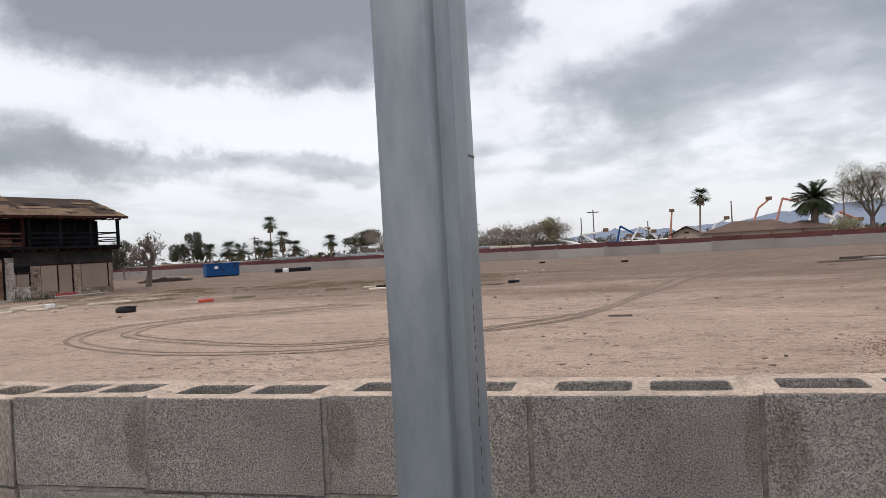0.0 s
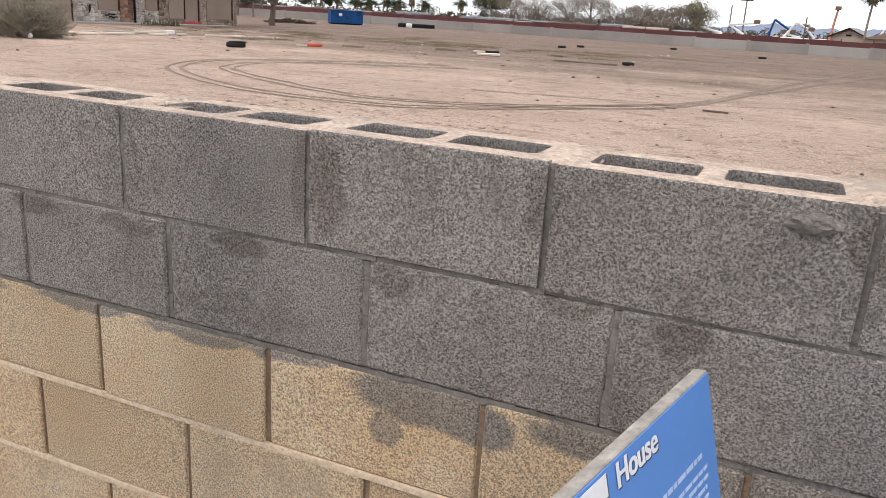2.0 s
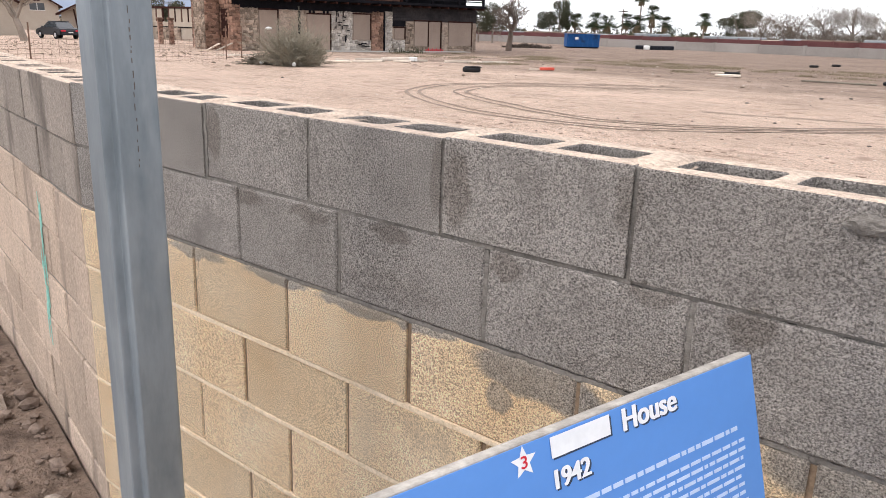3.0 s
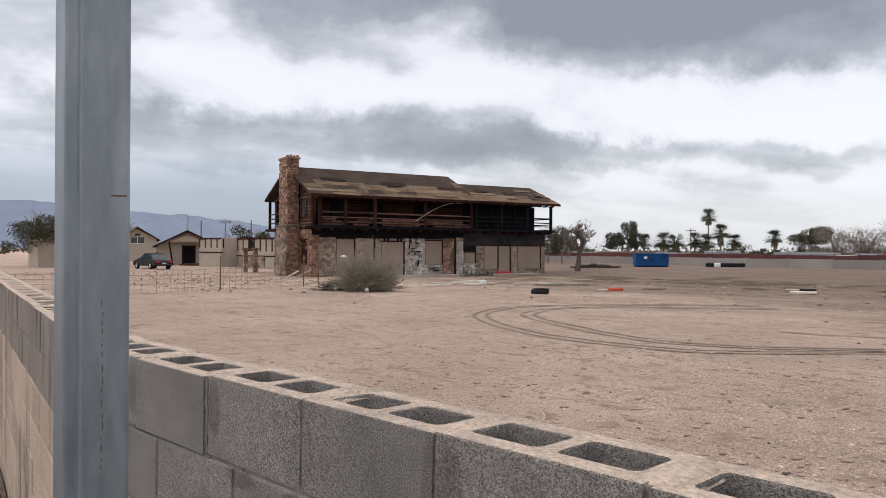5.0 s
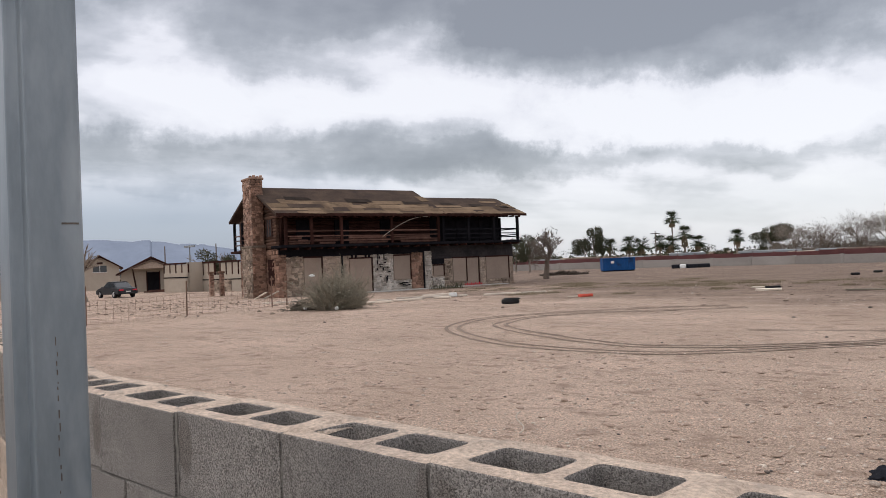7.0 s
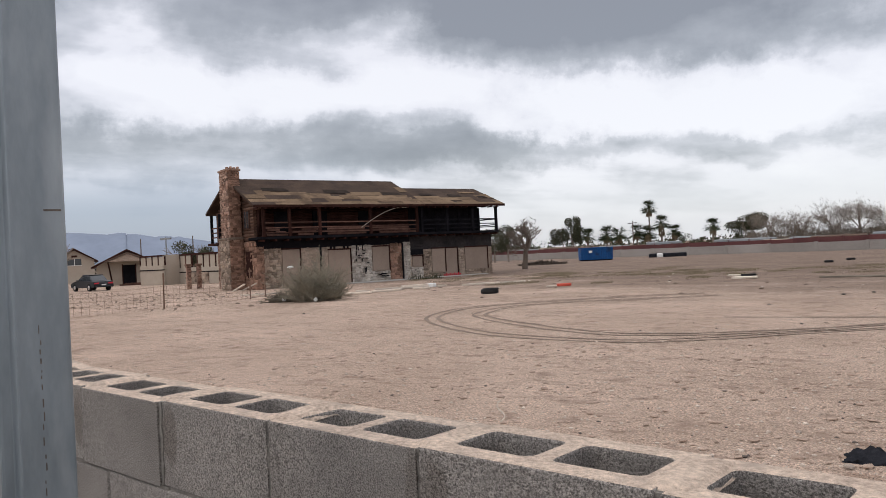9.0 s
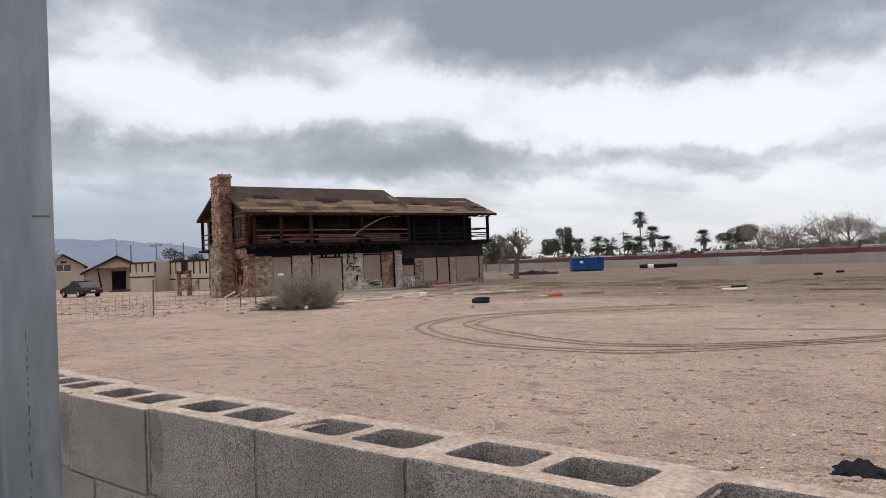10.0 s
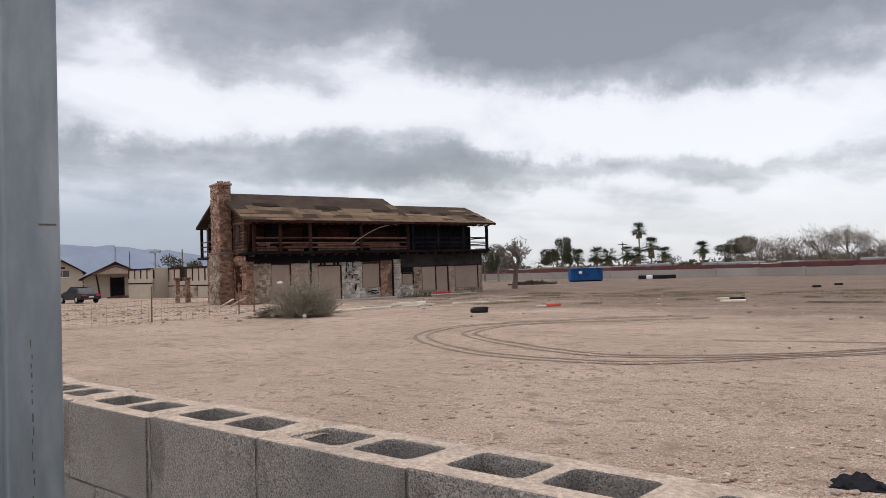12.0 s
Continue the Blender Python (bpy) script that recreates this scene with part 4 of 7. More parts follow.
def derelict_house():
    rng = random.Random(21)
    h = thing("derelict_house", HOUSE, "abandoned two-storey log and stone house, boarded up and partly burnt", "house")
    S, SM = 19.0, 11.8          # whole length, length of the taller part
    GX, GY, UY, DY = 0.5, 0.9, 1.7, 7.3   # gable wall, ground-floor front, upper front, back wall
    EX = S - 0.6
    # walls of the ground floor with openings cut as separate piers and infill
    opens = [(2.1, 3.25, 0.05, 2.35, "board"), (5.2, 6.75, 0.05, 2.2, "board"), (8.4, 9.65, 0.75, 2.3, "board"), (11.5, 12.3, 0.85, 1.55, "board"), (13.1, 14.2, 0.4, 2.0, "board"), (14.25, 15.25, 0.0, 2.0, "board"), (15.95, 17.95, 0.45, 2.0, "board")]
    part("ground_floor_wall", box(GX + 0.02, EX, GY + 0.03, GY + 0.3, -0.3, 2.42), M_TANWALL, h, "tan stone ground-floor front")
    for a, c, z0, z1, kind in opens:
        part("window_board" if z0 > 0.2 else "door_board", box(a, c, GY - 0.045, GY + 0.02, z0, z1, 0.01), M_BOARD if kind == "board" else M_GLASS, h, "tan plywood over an opening" if kind == "board" else "dark bare window")
        part("opening_frame", box(c, c + 0.09, GY - 0.07, GY + 0.02, z0, z1 + 0.08, 0.01), M_DARKWOOD, h)
        part("opening_frame", box(a - 0.05, c, GY - 0.07, GY + 0.02, z1, z1 + 0.09, 0.01), M_DARKWOOD, h)
    # stone piers between them
    for a, c, mt, z1 in ((GX, 0.95, M_BRICKR, 2.6), (0.95, 2.05, M_STONEG, 2.45), (3.35, 4.6, M_TANWALL, 2.4), (4.72, 5.15, M_TANWALL, 2.4), (6.85, 8.35, M_STONEWHITE, 2.45), (9.75, 10.65, M_BRICKR, 2.5), (10.75, 11.35, M_STONEWHITE, 2.55), (12.4, 13.05, M_STONEG, 1.9), (15.4, 15.9, M_TANWALL, 1.95), (18.05, EX, M_STONEG, 1.95)):
        stone_patch(rng, c - a, z1 + 0.2, GY - 0.01, 0.235, h, mt, a, -0.2, 0.09)
    for a, c, z1 in ((8.35, 9.7, 0.72), (11.4, 12.35, 0.8), (13.05, 14.2, 0.36), (15.9, 18.0, 0.42)):
        stone_patch(rng, c - a, z1, GY - 0.01, 0.22, h, M_STONEWHITE if a < 12 else M_STONEG, a, 0.0, 0.09)
    for x in (4.66, 10.7):
        part("wall_post", box(x - 0.05, x + 0.05, GY - 0.12, GY + 0.02, -0.1, 2.45), M_CHAR_UNLIT, h)
    # flat panel over the board; the opening's unlit inside is its black colour
    part("entry_recess", box(11.36, 12.4, GY - 0.035, GY + 0.02, 1.65, 2.42), M_CHAR_UNLIT, h)
    for x in (5.35, 5.6, 6.3, 6.55):
        part("burnt_slat", box(x, x + 0.12, GY - 0.05, GY + 0.02, 2.2, 2.44), M_CHAR_UNLIT, h)
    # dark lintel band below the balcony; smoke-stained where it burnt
    part("lintel_band", box(GX, 11.3, GY - 0.04, GY + 0.3, 2.42, 2.98), M_CHAR_UNLIT, h, "dark band under the balcony")
    part("smoked_band", box(11.32, EX, GY - 0.03, GY + 0.3, 2.0, 2.95), M_CHARGREY, h, "smoke-stained grey band")
    for k in range(5):
        part("siding_board", box(11.34, EX - 0.02, GY - 0.055 - 0.006 * (k % 2), GY - 0.03, 2.02 + 0.185 * k, 2.19 + 0.185 * k, 0.006), M_CHARGREY, h)
    # gable end: stone below, log siding above
    part("gable_wall", box(GX + 0.05, GX + 0.3, GY + 0.02, DY, -0.3, 2.95), M_BRICKR, h)
    stone_patch(rng, 2.0, 3.1, GX + 0.01, 0.30, h, M_BRICKR, GY, -0.2, 0.09, axis="y")
    stone_patch(rng, 2.7, 3.1, GX + 0.01, 0.30, h, M_STONEW, 4.5, -0.2, 0.09, axis="y")
    part("side_door", box(GX - 0.06, GX + 0.02, 1.55, 2.45, 0.75, 2.35, 0.01), M_DARKWOOD, h, "dark reddish boarded side opening")
    for k in range(17):
        z = 3.0 + k * 0.2
        half = 3.95 - 0.35 if z < 4.75 else (6.55 - z) / 0.50
        y0, y1 = (UY - 0.5, DY) if z < 4.75 else (3.95 - half, 3.95 + half)
        if y1 - y0 < 0.2:
            continue
        part("log", tube((GX + 0.12, y0, z + 0.1), (GX + 0.12, y1, z + 0.1), 0.115, 0.115, 8), M_WOOD, h)
    part("gable_window", box(GX - 0.03, GX + 0.05, 1.75, 2.5, 3.75, 4.75, 0.01), M_GLASS, h, "dark empty upper window")
    for y in (1.72, 2.12, 2.5):
        part("window_frame", box(GX - 0.06, GX + 0.04, y, y + 0.06, 3.7, 4.8, 0.008), M_RAIL, h)
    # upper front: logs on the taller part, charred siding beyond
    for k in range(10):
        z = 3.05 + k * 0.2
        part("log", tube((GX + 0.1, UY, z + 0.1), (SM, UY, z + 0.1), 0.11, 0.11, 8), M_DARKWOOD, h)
    part("charred_wall", box(SM, EX - 0.6, UY - 0.1, UY + 0.1, 3.0, 5.0), M_CHAR_UNLIT, h, "charred upper wall")
    # doorways are flat panels, their unlit inside put into the black colour
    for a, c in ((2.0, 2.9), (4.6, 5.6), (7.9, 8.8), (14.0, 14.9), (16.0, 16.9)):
        part("upper_opening", box(a, c, UY - 0.16, UY - 0.02, 3.15, 4.7, 0.01), M_CHAR_UNLIT, h, "flat black panel standing for an unlit upper doorway")
    part("back_wall", box(GX, EX, DY - 0.2, DY, -0.3, 4.9), M_WOOD, h)
    part("end_wall", box(EX - 0.25, EX - 0.02, GY + 0.35, 6.6, -0.3, 2.95), M_CHARGREY, h)
    part("end_wall_upper", box(EX - 0.85, EX - 0.6, UY + 0.1, 6.5, 2.95, 4.9), M_CHAR_UNLIT, h)
    # rear corner of the balcony beside the chimney
    part("balcony_post", box(0.12, 0.28, 7.3, 7.46, 2.95, 4.86, 0.02), M_CHAR_UNLIT, h)
    part("balcony_post", box(0.12, 0.28, 5.9, 6.0, 2.95, 4.86, 0.02), M_CHAR_UNLIT, h)
    for z in (3.35, 3.65, 3.95):
        part("end_rail", box(0.16, 0.24, 4.3, 7.4, z, z + 0.07), M_RAIL, h)
    part("rear_deck", box(-0.05, GX, 4.4, 7.6, 2.86, 3.02, 0.02), M_DARKWOOD, h)
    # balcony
    part("balcony_floor", box(0.35, S - 0.35, 0.15, UY, 2.98, 3.14, 0.02), M_CHAR_UNLIT, h, "dark balcony deck")
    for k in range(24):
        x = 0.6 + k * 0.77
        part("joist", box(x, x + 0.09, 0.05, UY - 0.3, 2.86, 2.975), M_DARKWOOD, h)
    posts = [0.75, 2.4, 4.4, 8.0, 11.6, 12.0, 14.1, 16.3, 18.45]
    for x in posts:
        part("balcony_post", box(x - 0.09, x + 0.09, 0.18, 0.36, 3.14, 4.86, 0.02), M_DARKWOOD if x < 11.8 else M_CHAR_UNLIT, h)
    for y in (2.2, 4.4, 6.4):
        part("balcony_post", box(18.36, 18.52, y, y + 0.16, 3.0, 4.86, 0.02), M_CHAR_UNLIT, h)
    part("end_rail", box(18.40, 18.48, 0.3, 6.5, 3.9, 3.98), M_CHAR_UNLIT, h)
    part("end_rail", box(18.40, 18.48, 0.3, 6.5, 3.5, 3.57), M_CHAR_UNLIT, h)
    for a, c in zip(posts, posts[1:]):
        if c - a < 0.7:
            continue
        burnt = a > 11.6
        for z, t in ((3.92, 0.08), (3.62, 0.07), (3.34, 0.07)):
            sag = rng.uniform(-0.03, 0.03)
            part("rail", prism([(a, z), (c, z + sag), (c, z + sag + t), (a, z + t)], 0.22, 0.30), M_CHAR_UNLIT if burnt else M_RAIL, h)
        if not burnt:
            for k in range(3):
                z = 3.18 + k * 0.15
                e0 = a + rng.uniform(0, 0.8)
                part("rail_board", box(e0, c - rng.uniform(0, 0.9), 0.27, 0.31, z, z + 0.12, 0.008), M_RAIL, h)
    # fallen cable over the balcony
    b = bmesh.new()
    prev = None
    for k in range(13):
        t = k / 12
        p = Vector((7.2 + 3.6 * t, 0.05, 3.55 + 1.25 * math.sin(t * 1.75)))
        if prev is not None:
            tube(prev, p, 0.018, 0.018, 6, b)
        prev = p
    part("hanging_cable", b, M_PLANK, h, "pale loose cable hanging across the balcony")
    # roofs
    def roof(x0, x1, ridge_y, ridge_z, depth, eave=4.86, name="roof"):
        t = 0.14
        for f0, f1 in (((0.0 - 0.12, eave), (ridge_y, ridge_z)), ((depth + 0.1, eave), (ridge_y, ridge_z))):
            (ya, za), (yb, zb) = f0, f1
            bm = bmesh.new()
            v = [bm.verts.new(p) for p in ((x0, ya, za), (x1, ya, za), (x1, yb, zb), (x0, yb, zb))]
            w = [bm.verts.new((q.co.x, q.co.y, q.co.z + t)) for q in v]
            bm.faces.new(v[::-1])
            bm.faces.new(w)
            for i in range(4):
                j = (i + 1) % 4
                bm.faces.new((v[i], v[j], w[j], w[i]))
            bmesh.ops.recalc_face_normals(bm, faces=bm.faces[:])
            r = part(name, bm, M_ROOF, h, "patchy brown roof with torn shingles")
            if ya > yb:
                continue

            def on(u, s, up):
                return Vector((x0 + u * (x1 - x0), ya + s * (yb - ya), za + s * (zb - za) + t + up))

            # torn felt and shingle patches lying on the front slope
            spots = []
            for row, (s0, s1, gap) in enumerate(((-0.005, 0.11, 0.02), (0.09, 0.24, 0.05), (0.22, 0.37, 0.14), (0.35, 0.51, 0.34), (0.49, 0.66, 0.62), (0.64, 0.78, 0.85))):
                u = 0.0
                while u < 0.985:
                    w = rng.uniform(0.7, 2.6) / (x1 - x0)
                    if rng.random() > gap:
                        spots.append((u, min(1, u + w), s0 + rng.uniform(-0.02, 0.02) * (row > 0), s1 + rng.uniform(-0.05, 0.05), 0.013 + 0.005 * row + rng.uniform(0, 0.004)))
                    u += w * rng.uniform(0.9, 1.0)
            for u0, u1, s0, s1, up in spots:
                pb = bmesh.new()
                sk = rng.uniform(-0.02, 0.02)
                q = [pb.verts.new(on(*p)) for p in ((u0, s0, up), (u1, s0 + sk, up), (min(1, u1 + sk), s1, up), (u0, s1 + sk, up))]
                k2 = [pb.verts.new(on(*p) - Vector((0, 0, 0.0))) for p in ((u0, s0, up - 0.011), (u1, s0 + sk, up - 0.011), (min(1, u1 + sk), s1, up - 0.011), (u0, s1 + sk, up - 0.011))]
                pb.faces.new(q)
                for i in range(4):
                    j = (i + 1) % 4
                    pb.faces.new((q[j], q[i], k2[i], k2[j]))
                bmesh.ops.recalc_face_normals(pb, faces=pb.faces[:])
                part("roof_patch", pb, M_ROOFTAN if rng.random() < 0.86 else M_ROOF, r)
            for u0, u1, s0, s1 in ((0.12, 0.27, 0.48, 0.60), (0.46, 0.62, 0.40, 0.55), (0.80, 0.93, 0.34, 0.46)):
                pb = bmesh.new()
                pb.faces.new([pb.verts.new(on(*p)) for p in ((u0, s0, 0.045), (u1, s0 + 0.02, 0.045), (u1 - 0.01, s1, 0.045), (u0 + 0.01, s1 + 0.02, 0.045))])
                part("torn_hole", pb, M_HOLE, r, "dark hole torn in the shingles")
            for k in range(int((x1 - x0) / 0.55)):
                x = x0 + 0.2 + k * 0.55
                part("rafter_tail", box(x, x + 0.08, ya - 0.02, ya + 0.5, za - 0.10, za - 0.004), M_DARKWOOD, h)
            part("fascia", box(x0, x1, ya - 0.035, ya - 0.004, za - 0.01, za + t + 0.01), M_DARKWOOD, h)

    roof(0.0, SM + 0.25, 3.95, 6.78, 7.8)
    roof(SM + 0.28, S, 3.4, 6.25, 6.8)
    part("gable_fill", prism([(0.6, 4.86), (6.3, 4.86), (3.4, 6.2)], 0, 0.2), M_CHAR_UNLIT, h).matrix_basis = Matrix.Translation((EX - 0.5, 0, 0)) @ Matrix.Rotation(radians(90), 4, "Z")
    part("gable_backing", prism([(1.2, 2.95), (7.2, 2.95), (7.2, 4.85), (3.95, 6.6), (0.7, 4.85)], 0, 0.1), M_DARKWOOD, h).matrix_basis = Matrix.Translation((GX + 0.32, 0, 0)) @ Matrix.Rotation(radians(90), 4, "Z")
    # chimney in two stages
    ch = part("chimney", box(-0.42, 0.42, 2.7, 4.35, -0.3, 3.15), M_STONEW, h, "tall rough stone chimney")
    part("chimney_shaft", box(-0.3, 0.42, 2.85, 4.2, 3.15, 7.45), M_STONEW, ch)
    part("chimney_cap", box(-0.40, 0.50, 2.75, 4.3, 7.28, 7.42, 0.03), M_STONEW, ch)
    part("chimney_ledge", box(-0.5, 0.45, 2.62, 4.43, 3.1, 3.24, 0.03), M_STONEG, ch)
    stone_patch(rng, 1.65, 3.3, -0.43, 0.25, ch, M_STONEG, 2.7, -0.2, 0.10, axis="y")
    stone_patch(rng, 0.84, 3.3, 2.69, 0.24, ch, M_BRICKR, -0.42, -0.2, 0.10)
    stone_patch(rng, 1.35, 4.1, -0.31, 0.22, ch, M_STONEW, 2.85, 3.25, 0.09, axis="y")
    stone_patch(rng, 0.72, 4.1, 2.84, 0.22, ch, M_BRICKR, -0.3, 3.25, 0.09)
    for k in range(4):
        part("cap_stone", box(-0.38 + 0.22 * k, -0.24 + 0.22 * k, 2.8, 2.98, 7.42, 7.52 + 0.04 * (k % 2), 0.02), M_STONEW, ch)
    # graffiti as plain strokes on the pale stone
    def stroke(x, w, z, t):
        part("spray_stroke", box(x, x + w, GY - 0.115, GY - 0.10, z, z + t), M_CHAR_UNLIT, h, "unreadable black spray-painted stroke")

    for k in range(16):
        x, z = 7.0 + rng.random() * 1.0, 0.5 + rng.random() * 1.7
        if k % 2:
            stroke(x, rng.uniform(0.04, 0.08), z, rng.uniform(0.15, 0.4))
        else:
            stroke(x, rng.uniform(0.12, 0.32), z, rng.uniform(0.04, 0.07))
    for k in range(6):
        x = 8.5 + rng.random() * 1.0
        stroke(x, rng.uniform(0.1, 0.3), 0.3 + rng.random() * 0.25, 0.07)
    for k in range(9):
        part("spray_stroke", box(14.0 + 0.17 * k, 14.1 + 0.17 * k, GY - 0.125, GY - 0.11, 0.02 + 0.05 * (k % 3), 0.22 + 0.06 * (k % 2)), M_SIGNRED, h, "unreadable red spray-painted stroke")
    # low step along the front and loose boards against the gable
    part("front_step", box(5.6, EX - 1.0, 0.1, GY, -0.15, 0.10, 0.03), M_GALVO, h, "low crumbling concrete step")
    return h


derelict_house()


# ---- things on the lot ----
def on_ground(x, y, rz=0.0, dz=0.0):
    return pose(x, y, ground_z(x, y) + dz, 0, 0, rz)


def branches(bm, rng, p, d, length, r, depth, spread=0.6, gnarl=0.25, sides=6, droop=0.0, kids=(2, 3)):
    segs = 3
    for s in range(segs):
        d = (d + Vector((rng.uniform(-1, 1), rng.uniform(-1, 1), rng.uniform(-0.6, 0.8))) * gnarl - Vector((0, 0, droop))).normalized()
        q = p + d * (length / segs)
        r2 = r * 0.86
        tube(p, q, r, r2, sides, bm, caps=False)
        if depth > 0 and s > 0:
            n = d.orthogonal().normalized()
            n.rotate(Matrix.Rotation(rng.uniform(0, 6.28), 3, d))
            branches(bm, rng, q, (d + n * spread * rng.uniform(0.8, 1.5)).normalized(), length * rng.uniform(0.55, 0.8), r2 * 0.6, depth - 1, spread, gnarl, max(3, sides - 1), droop, kids)
        p, r = q, r2
    if depth > 0:
        for k in range(rng.randint(*kids)):
            n = d.orthogonal().normalized()
            n.rotate(Matrix.Rotation(rng.uniform(0, 6.28), 3, d))
            branches(bm, rng, p, (d + n * spread * rng.uniform(0.5, 1.3)).normalized(), length * rng.uniform(0.6, 0.85), r * 0.75, depth - 1, spread, gnarl, max(3, sides - 1), droop, kids)


def bare_tree(m, seed, height, label, r=None, depth=4, spread=0.6, gnarl=0.22, mat=None, group="", haze=0):
    rng = random.Random(seed)
    e = thing("bare_tree", m, label, "tree", group)
    r = r or height * 0.035
    t = bmesh.new()
    top = Vector((rng.uniform(-0.1, 0.1) * height, rng.uniform(-0.1, 0.1) * height, height * 0.30))
    tube((0, 0, -0.2), top * 0.5, r * 1.25, r * 1.0, 10, t, caps=False)
    tube(top * 0.5, top, r, r * 0.9, 10, t, caps=False)
    part("trunk", t, mat or M_BARK, e, smooth=True)
    c = bmesh.new()
    for k in range(4):
        a = k * 1.57 + rng.uniform(-0.5, 0.5)
        branches(c, rng, top, Vector((math.cos(a) * 0.75, math.sin(a) * 0.75, 1.0)).normalized(), height * 0.25, r * 0.62, depth - 1, spread, gnarl, 5)
    if haze:
        blobs = []
        for k in range(9):
            a = rng.uniform(0, 6.28)
            w = rng.uniform(0.1, 0.5) * height
            blobs.append(((w * math.cos(a), w * math.sin(a), rng.uniform(0.4, 0.85) * height), (height * 0.22, height * 0.22, height * 0.16)))
        for k in range(haze):
            (cx, cy, cz), (rx, ry, rz) = rng.choice(blobs)
            p = Vector((cx + rng.gauss(0, 0.55) * rx, cy + rng.gauss(0, 0.55) * ry, cz + rng.gauss(0, 0.55) * rz))
            d = Vector((p.x * 0.4 + rng.gauss(0, 0.6), p.y * 0.4 + rng.gauss(0, 0.6), 1.0)).normalized() * height * rng.uniform(0.03, 0.075)
            tube(p, p + d, 0.022, 0.012, 3, c, caps=False)
    part("crown", c, mat or M_TWIG, e)
    return e


def leaf_cloud(rng, blobs, n, size):
    bm = bmesh.new()
    for k in range(n):
        (cx, cy, cz), (rx, ry, rz) = rng.choice(blobs)
        v = Vector((rng.gauss(0, 1), rng.gauss(0, 1), rng.gauss(0, 1))).normalized() * rng.uniform(0.55, 1.08)
        p = Vector((cx + v.x * rx, cy + v.y * ry, cz + v.z * rz))
        a = Vector((rng.uniform(-1, 1), rng.uniform(-1, 1), rng.uniform(-1, 1))).normalized() * size * rng.uniform(0.5, 1.3)
        b = a.orthogonal().normalized() * size * rng.uniform(0.3, 0.8)
        bm.faces.new([bm.verts.new(q) for q in (p - a, p + b, p + a, p - b)])
    return bm


def leafy_tree(m, seed, height, width, label, mat=None, n=1500, leaf=0.16, group="", name="leafy_tree"):
    rng = random.Random(seed)
    e = thing(name, m, label, "tree", group)
    t = bmesh.new()
    branches(t, rng, Vector((0, 0, -0.2)), Vector((0, 0, 1)), height * 0.45, height * 0.03, 2, 0.6, 0.15, 7)
    part("trunk", t, M_BARK, e)
    blobs = []
    for k in range(11):
        a = rng.uniform(0, 6.28)
        q = rng.uniform(0.1, 0.36) * width
        z = rng.uniform(0.36, 0.86) * height
        s = rng.uniform(0.14, 0.25)
        blobs.append(((q * math.cos(a), q * math.sin(a), z), (width * s, width * s, height * s * 0.7)))
    part("crown", leaf_cloud(rng, blobs, n, leaf * height / 5), mat or M_LEAF, e)
    return e


def fan_palm(m, seed, height, crown, label, skirt=0.25, group="", lean=0.0, date=False):
    rng = random.Random(seed)
    e = thing("palm_tree", m, label, "palm tree", group)
    t = bmesh.new()
    prev, pr = Vector((0, 0, -0.2)), crown * (0.075 if not date else 0.11)
    for k in range(1, 9):
        s = k / 8
        q = Vector((lean * s * s, 0.3 * lean * s, (height - crown * 0.45) * s))
        r = crown * ((0.065 - 0.02 * s) if not date else 0.10)
        tube(prev, q, pr, r, 9, t, caps=False)
        prev, pr = q, r
    part("trunk", t, M_BARK, e, smooth=True)
    top = prev
    f = bmesh.new()
    for k in range(84 if not date else 120):
        a = rng.uniform(0, 6.28)
        el = rng.uniform(-0.5, 1.3)
        d = Vector((math.cos(a) * math.cos(el), math.sin(a) * math.cos(el), math.sin(el)))
        side = d.cross(Vector((0, 0, 1))).normalized()
        L = crown * rng.uniform(0.50, 0.70)
        if not date:
            base = top + d * L * 0.55
            tube(top, base, 0.02, 0.015, 3, f, caps=False)
            for j in range(9):
                w = (j - 4) / 4
                tip = base + (d * math.cos(w * 1.2) + side * math.sin(w * 1.2)) * L * 0.62 - Vector((0, 0, 0.18 * L))
                mid = base + (tip - base) * 0.5 + side * 0.035 * crown
                f.faces.new([f.verts.new(q) for q in (base, mid, tip)])
        else:
            p, dd = top.copy(), d.copy()
            for j in range(6):
                q = p + dd * (crown * 0.62 / 6)
                tube(p, q, 0.03, 0.02, 3, f, caps=False)
                for sg in (-1, 1):
                    for z in (0.0, 0.33, 0.66):
                        c = p.lerp(q, z)
                        f.faces.new([f.verts.new(v) for v in (c, c + (q - p) * 0.28, c + side * sg * crown * 0.13 + (q - p) * 0.7 - Vector((0, 0, crown * 0.04)))])
                p, dd = q, (dd - Vector((0, 0, 0.17))).normalized()
    part("fronds", f, M_PALM, e)
    if skirt:
        s = bmesh.new()
        for k in range(60):
            a = rng.uniform(0, 6.28)
            z = rng.uniform(0, skirt * height)
            p = top + Vector((math.cos(a) * crown * 0.10, math.sin(a) * crown * 0.10, -z * 0.7))
            q = p + Vector((math.cos(a) * crown * rng.uniform(0.06, 0.16), math.sin(a) * crown * rng.uniform(0.06, 0.16), -crown * rng.uniform(0.15, 0.3)))
            w = Vector((-math.sin(a), math.cos(a), 0)) * crown * 0.05
            s.faces.new([s.verts.new(v) for v in (p - w * 0.4, p + w * 0.4, q + w, q - w)])
        part("thatch", s, M_THATCH, e, "dead brown fronds hanging below the crown")
    return e


